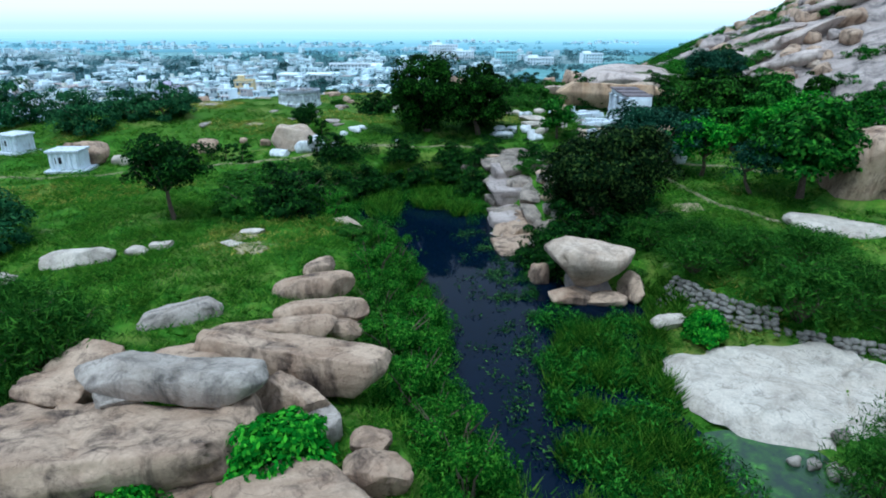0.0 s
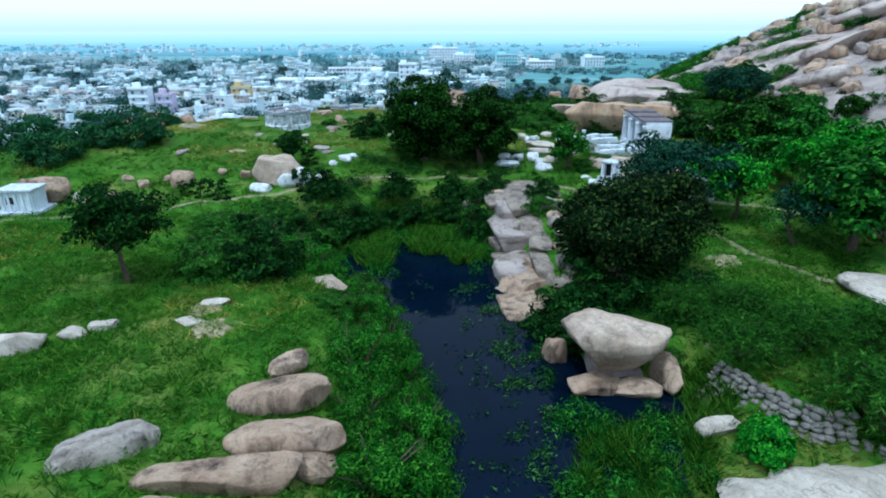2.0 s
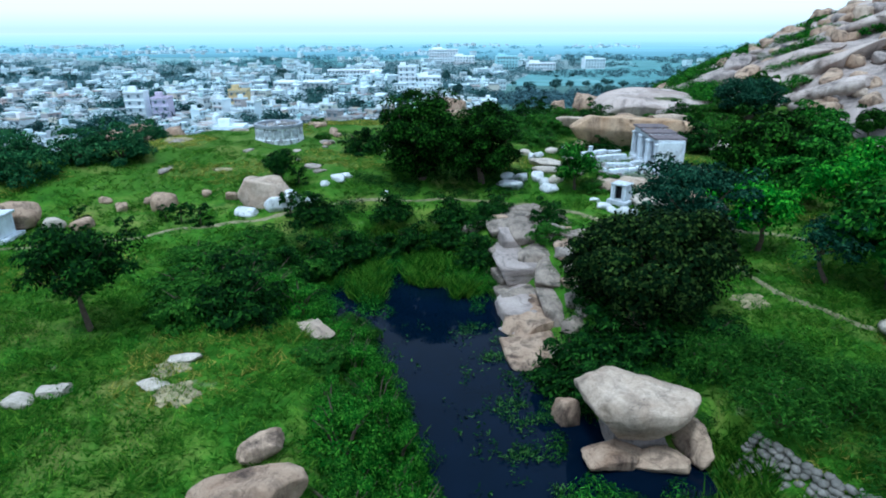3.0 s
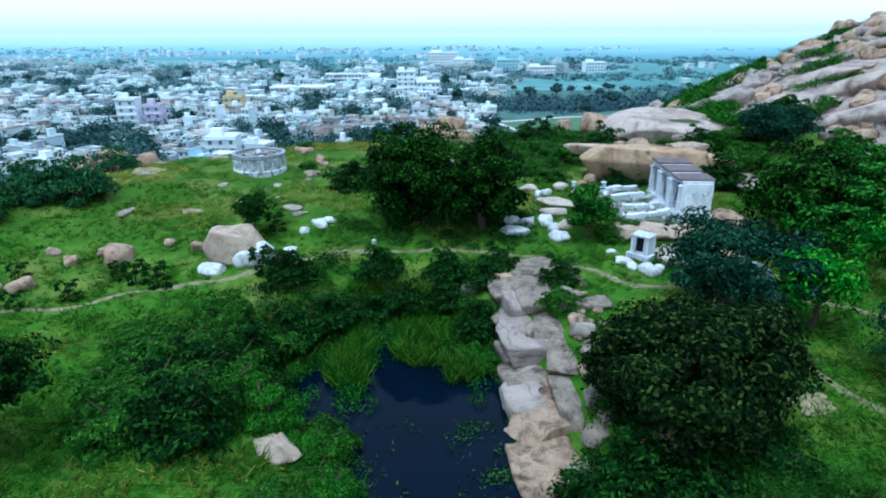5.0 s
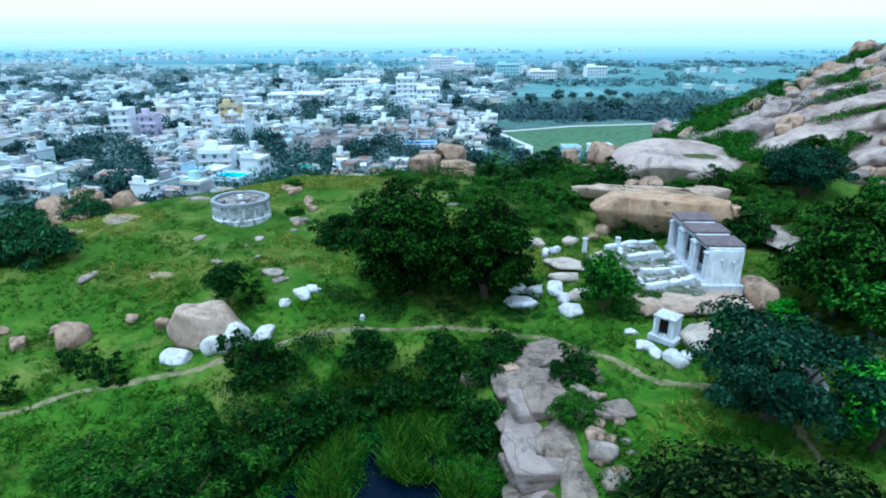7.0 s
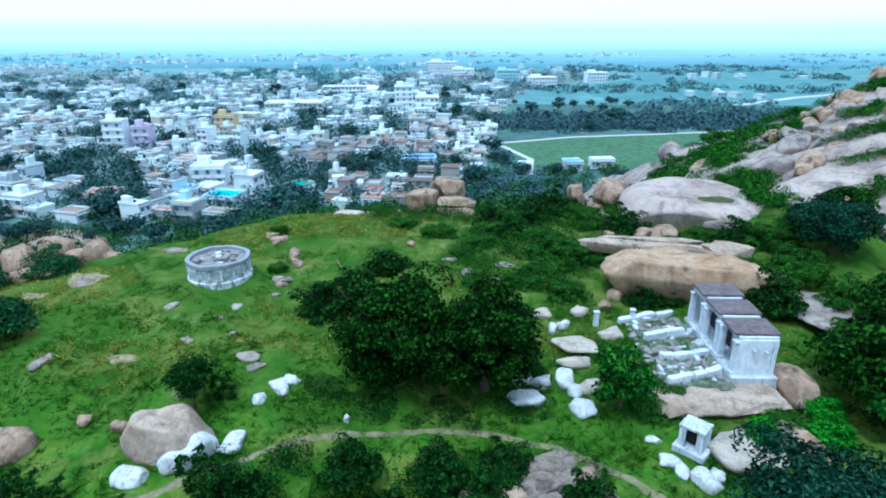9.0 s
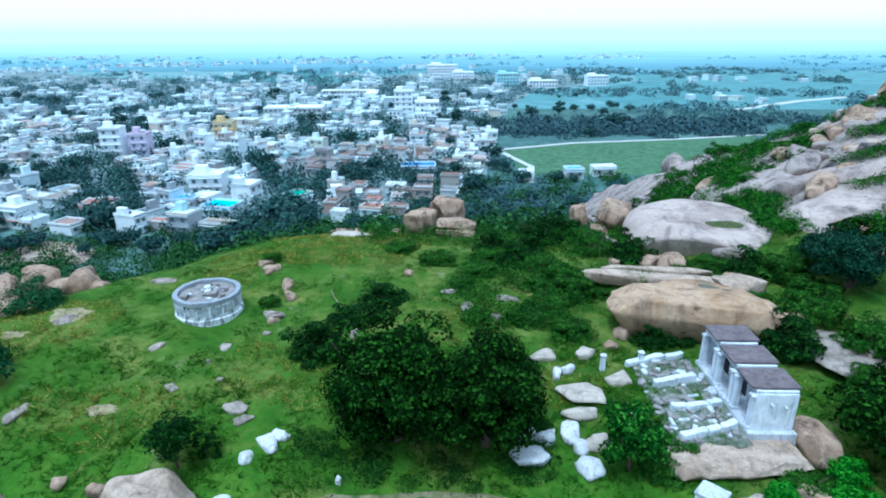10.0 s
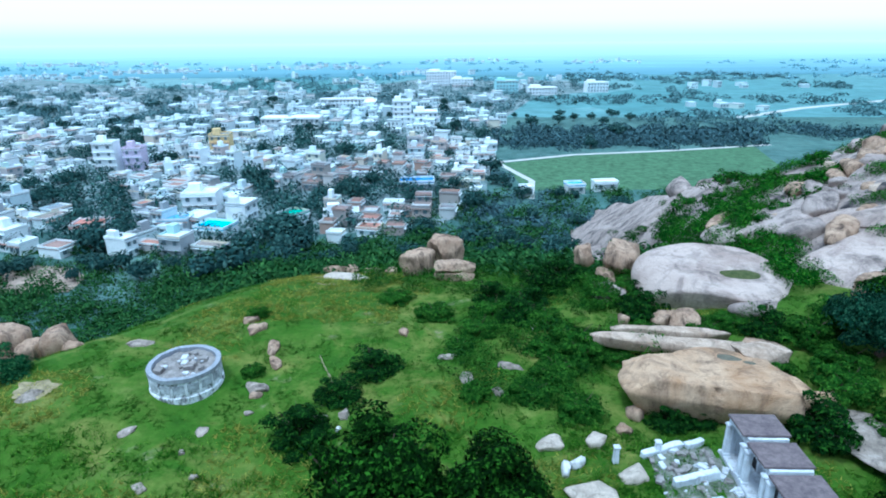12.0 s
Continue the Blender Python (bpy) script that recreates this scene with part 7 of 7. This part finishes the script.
special(-124, 276, 6, 7, 7, 3, "lilac painted three-storey house", plain_material("lilac_paint", (0.70, 0.62, 0.80)))
special(-95, 192, 8, 9, 7, 1, "low house with a salmon terracotta roof", None, plain_material("salmon_tile", (0.55, 0.25, 0.20)), stair=False)
special(-60, 189, -14, 9, 7, 1, "pale house with a bright turquoise sheet roof", WHITE_PAINT, plain_material("turquoise_sheet", (0.05, 0.50, 0.72)), stair=False)
special(-74, 196, 4, 8, 6, 1, "low house with a blue sheet roof", None, plain_material("blue_sheet", (0.16, 0.42, 0.62)), stair=False)
special(-8, 240, 4, 12, 7, 1, "shed with a blue sheet roof", None, plain_material("deep_blue_sheet", (0.06, 0.24, 0.60)), stair=False)
special(-73, 214, 5, 10, 8, 2, "white two-storey house at the edge of town", WHITE_PAINT)
special(-28, 200, 10, 10, 7, 1, "white flat-roofed house with open verandah", WHITE_PAINT)
special(-42, 200, 60, 7, 6, 1, "small shed with a green sheet roof", None, plain_material("green_sheet", (0.05, 0.45, 0.32)), stair=False)
special(46, 233, 6, 6, 5, 1, "small blue-roofed hut by the field", None, plain_material("sky_blue_sheet", (0.10, 0.40, 0.70)), stair=False)
special(29, 229, 6, 4, 4, 1, "small white hut by the field", WHITE_PAINT, WHITE_PAINT, stair=False)
special(57, 236, 6, 8, 4, 1, "low white hut by the field", WHITE_PAINT, WHITE_PAINT, stair=False)
special(92, 592, 4, 26, 12, 2, "white two-storey building at the town's end", WHITE_PAINT, WHITE_PAINT)
special(146, 610, 4, 20, 12, 3, "white three-storey building at the town's end", WHITE_PAINT, WHITE_PAINT)
special(60, 600, 4, 20, 14, 4, "pale turquoise apartment block", plain_material("pale_turquoise_paint", (0.45, 0.75, 0.80)))

# trees between the houses
tt = tree("tree", 40, 7.0, 4.2, 1.6, 0.25, TOWN_LEAF, 520, 30, (1.0, 0.7), "dark rounded tree between the town houses", spread=1.6)
made, tries = 0, 0
while made < 230 and tries < 20000:
    tries += 1
    y = 158 + 400 * rng.random() ** 1.7
    x = rng.uniform(-0.8 * y - 15, 0.3 * y)
    if (26 < x < 150 and 230 < y < 314) or np.any((np.abs(lots[:, 0] - x) < 2 + lots[:, 2]) & (np.abs(lots[:, 1] - y) < 2 + lots[:, 3])):
        continue
    s = rng.uniform(0.6, 1.15) if noise.noise(Vector((x * 0.034, y * 0.024, 2.0))) < -0.1 else rng.uniform(0.4, 0.7)
    put(tt, x, y, s, rng.uniform(0, 360), s * rng.uniform(0.8, 1.1), z=max(PLAIN, gz(x, y)), group="trees of the town")
    made += 1
use(tt, 20, 262, 1.0, 0, z=PLAIN)
spots = []
while len(spots) < 900:
    x, y = rng.uniform(-420, 420), 240 + 640 * rng.random() ** 1.2
    wood = noise.noise(Vector((x * 0.008, y * 0.016, 4.0)))
    belt = 26 < x < 160 and 318 < y < 380
    if (in_town(x, y) and wood < 0.25) or (wood < 0.05 and not belt) or (26 < x < 150 and 232 < y < 312):
        continue
    s = rng.uniform(3.5, 7.0)
    spots.append((x, y, PLAIN - 0.5, s, s * rng.uniform(0.6, 0.9)))
town_green = [[], []]
while len(town_green[0]) + len(town_green[1]) < 2500:
    y = 160 + 560 * rng.random() ** 1.25
    x = rng.uniform(-0.8 * y - 15, 0.25 * y)
    gap = noise.noise(Vector((x * 0.034, y * 0.024, 2.0))) < -0.14
    if in_town(x, y) and (gap or rng.random() < 0.42):
        s = rng.uniform(2.2, 4.4) if gap else rng.uniform(1.9, 3.6)
        town_green[int(y > 380)].append((x, y, max(PLAIN, gz(x, y)) - 0.3, s, s * rng.uniform(1.2, 1.9)))
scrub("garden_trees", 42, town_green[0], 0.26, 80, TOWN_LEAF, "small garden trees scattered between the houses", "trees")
scrub("garden_trees", 47, town_green[1], 0.36, 40, TOWN_LEAF_HAZED, "haze-pale garden trees among the farther houses", "trees")
while len(spots) < 1060:
    x, y = rng.uniform(24, 160), rng.uniform(318, 372)
    if rng.random() < 0.35:
        x, y = rng.uniform(6, 46), rng.uniform(178, 228)
    s = rng.uniform(4.0, 7.5) if y > 300 else rng.uniform(2.4, 4.4)
    spots.append((x, y, max(PLAIN, gz(x, y)) - 0.5, s, s * rng.uniform(0.6, 0.9)))
# belt leaves are tinted blue for the haze in front of them
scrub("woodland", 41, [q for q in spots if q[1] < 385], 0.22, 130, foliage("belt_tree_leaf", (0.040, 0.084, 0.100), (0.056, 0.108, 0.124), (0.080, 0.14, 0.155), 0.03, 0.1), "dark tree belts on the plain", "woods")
scrub("woodland", 48, [q for q in spots if q[1] >= 385], 0.32, 50, TOWN_LEAF_HAZED, "haze-pale tree belts farther out on the plain", "woods")

# far away the plain dissolves into pale haze, painted as emission that pales with distance
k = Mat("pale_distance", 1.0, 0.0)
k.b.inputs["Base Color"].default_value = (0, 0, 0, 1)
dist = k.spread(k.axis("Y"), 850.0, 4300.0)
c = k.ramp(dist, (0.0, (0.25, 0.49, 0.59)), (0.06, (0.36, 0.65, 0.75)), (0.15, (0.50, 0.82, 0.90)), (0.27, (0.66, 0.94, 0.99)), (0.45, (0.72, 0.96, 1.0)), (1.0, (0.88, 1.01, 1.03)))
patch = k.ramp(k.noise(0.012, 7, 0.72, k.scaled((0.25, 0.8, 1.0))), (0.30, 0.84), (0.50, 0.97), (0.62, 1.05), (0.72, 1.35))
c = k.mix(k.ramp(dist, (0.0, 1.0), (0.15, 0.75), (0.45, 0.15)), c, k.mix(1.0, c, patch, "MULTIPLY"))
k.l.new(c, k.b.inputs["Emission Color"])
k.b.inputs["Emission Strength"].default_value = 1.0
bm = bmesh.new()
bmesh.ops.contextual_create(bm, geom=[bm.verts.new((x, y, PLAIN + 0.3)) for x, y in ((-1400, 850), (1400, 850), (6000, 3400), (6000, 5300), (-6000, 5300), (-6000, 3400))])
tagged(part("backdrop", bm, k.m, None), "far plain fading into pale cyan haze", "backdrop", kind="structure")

# far fields sheet, its colours paled and blued for haze
k = Mat("hazed_far_fields", 0.95, 0.1)
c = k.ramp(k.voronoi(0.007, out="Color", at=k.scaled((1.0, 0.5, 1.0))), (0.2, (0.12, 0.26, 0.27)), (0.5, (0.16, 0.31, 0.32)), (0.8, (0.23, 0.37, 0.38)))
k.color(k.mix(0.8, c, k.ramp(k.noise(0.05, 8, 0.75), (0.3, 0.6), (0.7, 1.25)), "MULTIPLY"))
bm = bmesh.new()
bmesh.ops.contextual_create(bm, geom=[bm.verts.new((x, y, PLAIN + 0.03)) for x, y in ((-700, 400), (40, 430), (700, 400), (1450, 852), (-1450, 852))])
tagged(part("field", bm, k.m, None), "wide fields beyond the town, paled by painted haze", "field", kind="structure")

# hamlets and tree rows far out
spots = []
for _ in range(520):
    y = 760 + 520 * rng.random() ** 1.3
    x = rng.uniform(-0.8 * y, 0.85 * y)
    if noise.noise(Vector((x * 0.004, y * 0.006, 9.0))) > -0.05:
        s = rng.uniform(4.0, 8.0)
        spots.append((x, y, PLAIN, s, s * 0.7))
# leaf colours raised almost to the horizon tone, painted haze
FAR_LEAF = foliage("distant_hazed_leaf", (0.22, 0.42, 0.50), (0.27, 0.48, 0.56), (0.32, 0.54, 0.62))
scrub("woodland", 43, spots, 0.5, 26, FAR_LEAF, "scattered haze-pale trees far out on the plain", "woods")
rows = []
for cx, cy, n, wide in ((-420, 980, 46, 150), (-560, 860, 40, 120), (-230, 1080, 44, 120), (60, 1350, 26, 120), (330, 1250, 20, 90), (-40, 900, 20, 60), (300, 640, 6, 60), (210, 470, 4, 50), (-700, 1250, 40, 200)):
    for _ in range(n):
        rows.append((cx + rng.normal(0, wide / 2), cy + rng.normal(0, 30), rng.uniform(0, 90), rng.uniform(0.8, 1.5), rng.uniform(0.8, 1.4), 1.0))
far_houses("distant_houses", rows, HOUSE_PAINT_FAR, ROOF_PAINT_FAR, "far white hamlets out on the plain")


# ---- grass, reeds and water plants ----
def blades(rng, x, y, z, n, h, w, lean, clump):
    """n upright tapering blades about each place."""
    m = len(x) * n
    px = np.repeat(x, n) + rng.normal(scale=clump, size=m)
    py = np.repeat(y, n) + rng.normal(scale=clump, size=m)
    pz = np.repeat(z, n)
    hh = np.repeat(h, n) * rng.uniform(0.6, 1.2, m)
    a = rng.uniform(0, 2 * np.pi, m)
    side = np.stack([np.cos(a), np.sin(a), np.zeros(m)], 1) * (w * rng.uniform(0.6, 1.3, m))[:, None]
    b = rng.uniform(0, 2 * np.pi, m)
    tip = np.stack([np.cos(b) * lean * hh, np.sin(b) * lean * hh, hh], 1)
    p = np.stack([px, py, pz - 0.03], 1)
    turn = np.sign(side[:, 0] * tip[:, 1] - side[:, 1] * tip[:, 0])[:, None] * -1.0
    nrm = np.stack([rng.normal(scale=0.35, size=m), rng.normal(scale=0.35, size=m), np.ones(m)], 1)
    return np.stack([p + side * turn, p - side * turn, p + tip], 1), nrm


def shore(x, y):
    left, right = pond_edges(y)
    return np.maximum(np.maximum(left - x, x - right), np.maximum(8.0 - y, y - 51.0))


TRACK_PTS = np.array([(a[0] + (b[0] - a[0]) * t, a[1] + (b[1] - a[1]) * t) for a, b in zip(TRACK, TRACK[1:]) for t in np.linspace(0, 1, 8)])


def bare(x, y):
    """Where no grass grows: water, track, bleached slab, ledge, terrace, hill."""
    out = shore(x, y) < 0.5
    out |= ((x - 14.9) / 5.2) ** 2 + ((y - 21.2) / 3.6) ** 2 < 1
    out |= ((x - 11.2) / 4.0) ** 2 + ((y - 15.6) / 3.2) ** 2 < 1
    out |= (np.abs(x - 6.2) < 2.2) & (y > 38) & (y < 55)
    out |= (np.abs(x - 17.2) < 3.0) & (np.abs(y - 64.2) < 4.4)
    out |= np.hypot(x + 17.7, y - 75.6) < 3.0
    out |= hill_height(x, y) > ground_height(x, y) - 0.2
    return out


rng = np.random.default_rng(12)
n = 90000
x, y = rng.uniform(-48, 36, n), 6 + 104 * rng.random(n)
far_track = np.full(n, 9.0)
for tx, ty in TRACK_PTS:
    far_track = np.minimum(far_track, np.hypot(x - tx, y - ty))
keep = ~bare(x, y) & (far_track > 0.32) & (np.abs(x) < 14 + 0.75 * y)
lump = np.array([noise.noise(Vector((a * 0.35, b * 0.35, 0.0))) for a, b in zip(x, y)])
dryness = np.array([noise.noise(Vector((a * 0.13, b * 0.13, 8.0))) for a, b in zip(x, y)])
h = 0.26 + 0.22 * np.clip(lump + 0.3, 0, 1) + 0.06 * rng.random(n)
dry = (dryness > 0.27) & (rng.random(n) < 0.6) | ((np.hypot((x + 11) / 3.2, (y - 31.8) / 2.4) < 1) & (rng.random(n) < 0.7)) | ((np.hypot((x + 29) / 4.5, (y - 74) / 4.0) < 1) & (rng.random(n) < 0.7)) | ((np.hypot((x + 20) / 6, (y - 63.5) / 2.5) < 1) & (rng.random(n) < 0.5)) | ((y > 86) & (y < 112) & (np.abs(x + 11) < 8) & (rng.random(n) < 0.6))
z = ground_height(x, y)
k = keep & ~dry & (rng.random(n) < 0.55 + lump) & (y < 70)
tagged(solid("meadow_grass", tris(*blades(rng, x[k], y[k], z[k], 5, h[k] * 0.8, 0.05, 1.5, 0.10), name="meadow_grass"), GRASS), "thick green meadow grass in uneven tufts", "grass", kind="stuff")
k = keep & ~dry & (rng.random(n) < 0.5 + lump) & (y >= 70)
tagged(solid("meadow_grass", tris(*blades(rng, x[k], y[k], z[k], 5, h[k] * 0.36, 0.05, 2.3, 0.12), name="meadow_grass"), GRASS_LIGHT), "short light green grass of the upper meadow", "grass", kind="stuff")
k = keep & dry
tagged(solid("dry_grass", tris(*blades(rng, x[k], y[k], z[k], 5, h[k] * 0.6, 0.045, 1.7, 0.12), name="dry_grass"), GRASS_DRY), "yellowing dry grass in patches of the meadow", "grass", kind="stuff")

# finer blades where the meadow lies nearest
n = 55000
x, y = rng.uniform(-27, 24, n), 9 + 36 * rng.random(n) ** 1.2
lump = np.array([noise.noise(Vector((a * 0.8, b * 0.8, 4.0))) for a, b in zip(x, y)])
k = ~bare(x, y) & (rng.random(n) < 0.75 + lump) & (np.abs(x) < 10 + 0.75 * y)
tagged(solid("meadow_grass", tris(*blades(rng, x[k], y[k], ground_height(x[k], y[k]), 4, 0.13 + 0.20 * np.clip(lump[k] + 0.4, 0, 1), 0.027, 1.5, 0.13), name="meadow_grass"), GRASS), "fine green blades of the near meadow", "grass", kind="stuff")

# rank growth along the banks
n = 26000
x, y = rng.uniform(-12, 13, n), rng.uniform(9, 56, n)
d = shore(x, y)
k = (d > 0.1) & (d < 3.2) & ~((np.abs(x - 6.2) < 2.2) & (y > 38)) & ~((x > 9) & (y < 27)) & ~((x > 4) & (x < 11) & (y > 28) & (y < 34)) & (rng.random(n) < 0.8)
tagged(solid("bank_weeds", tris(*blades(rng, x[k], y[k], ground_height(x[k], y[k]), 6, 0.55 + 0.35 * rng.random(k.sum()), 0.07, 0.8, 0.16), name="bank_weeds"), GRASS), "rank tall weeds along the pond bank", "weeds", kind="stuff")

# reed beds in the shallow eastern arm and at the pond's head
n = 15000
x, y = rng.uniform(3.5, 11.5, n), rng.uniform(9, 30, n)
edge = np.interp(y, [9, 14, 18, 21, 24, 27, 30], [4.6, 4.2, 4.0, 4.2, 4.8, 5.6, 7.0])
far = np.interp(y, [9, 16, 19, 22, 26, 30], [10.5, 9.4, 9.2, 9.6, 10.6, 10.6])
tuft = np.array([noise.noise(Vector((a * 0.6, b * 0.6, 3.0))) for a, b in zip(x, y)])
k = (x > edge + 0.5 * rng.random(n)) & (x < far) & (y < 27.4) & (rng.random(n) < 0.45 + 1.6 * tuft)
tagged(solid("reeds", tris(*blades(rng, x[k], y[k], np.full(k.sum(), -0.1), 5, 0.45 + 0.5 * np.clip(tuft[k] + 0.3, 0, 1), 0.05, 0.75, 0.16), name="reeds"), REED), "dense green reeds in the shallow arm of the pond", "reeds", kind="stuff")
n = 11000
x, y = rng.uniform(-8.5, 2.5, n), rng.uniform(41, 53, n)
tuft = np.array([noise.noise(Vector((a * 0.5, b * 0.5, 5.0))) for a, b in zip(x, y)])
k = (tuft > 0.0 + 0.5 * sstep(47, 42, y)) & ~((x > -3.2) & (x < 0.8) & (y < 47.5)) & (shore(x, y) < 1.5)
tagged(solid("reeds", tris(*blades(rng, x[k], y[k], np.full(k.sum(), -0.1), 6, 0.6 + 0.6 * rng.random(k.sum()), 0.055, 0.75, 0.16), name="reeds"), REED), "water weeds and reeds at the head of the pond", "reeds", kind="stuff")

# floating leaves and sprigs on the open water
n = 900
yy = rng.uniform(17, 42, n)
l, r = pond_edges(yy)
xx = np.where(rng.random(n) < 0.75, np.interp(yy, [17, 24, 30, 36, 42], [3.8, 4.0, 3.6, 3.2, 2.0]) + rng.normal(scale=0.7, size=n), rng.uniform(l, np.minimum(r, 5)))
tuft = np.array([noise.noise(Vector((a * 0.9, b * 0.9, 11.0))) for a, b in zip(xx, yy)])
k = (tuft > 0.02) & (xx > l + 0.2)
p = np.repeat(np.stack([xx[k], yy[k], np.full(k.sum(), 0.06)], 1), 9, 0)
p = p + rng.normal(scale=(0.20, 0.20, 0.12), size=p.shape)
p[:, 2] = np.maximum(p[:, 2], 0.02)
w = rng.normal(scale=0.4, size=p.shape) + (0, 0, 1)
w /= np.linalg.norm(w, axis=1)[:, None]
tagged(solid("water_plants", quads(leaf_quads(rng, p, w, 0.17, 0.07), "water_plants"), WATER_LEAF), "floating sprigs of green water plants on the pond", "water plants", kind="stuff")

# ---- dry-stone retaining wall above the bleached slab ----
wall_line = [(11.6, 29.4), (12.6, 27.6), (13.4, 26.2), (14.6, 25.4), (16.2, 25.0), (18.0, 24.2), (20.0, 23.4)]
dry_wall = empty("dry_stone_wall", pose(15.0, 25.5, 0.0), "tumbled dry-stone retaining wall of grey field stones", "wall")
stone_meshes = [rock_mesh(400 + k, (0.44, 0.36, 0.28), boxy=0.6, rough=0.2, sub=1, cuts=2) for k in range(6)]
for me in stone_meshes:
    me.name = "stone"
    me.materials.append(STONE)
rnd = random.Random(3)
for i in range(len(wall_line) - 1):
    (x0, y0), (x1, y1) = wall_line[i], wall_line[i + 1]
    ln = math.hypot(x1 - x0, y1 - y0)
    for j in range(int(ln / 0.34)):
        t = (j + rnd.random() * 0.4) * 0.34 / ln
        for row in range(8 if i < 4 else 4):
            nx, ny = -(y1 - y0) / ln, (x1 - x0) / ln
            px, py = x0 + (x1 - x0) * t + nx * row * 0.16 + rnd.uniform(-0.1, 0.1), y0 + (y1 - y0) * t + ny * row * 0.16 + rnd.uniform(-0.1, 0.1)
            ob = new("stone", stone_meshes[rnd.randrange(6)])
            ob.parent = dry_wall
            ob.matrix_basis = pose(px - 15.0, py - 25.5, 0.2 + row * 0.19 + rnd.uniform(-0.04, 0.04), rnd.uniform(-15, 15), rnd.uniform(-15, 15), rnd.uniform(0, 360))
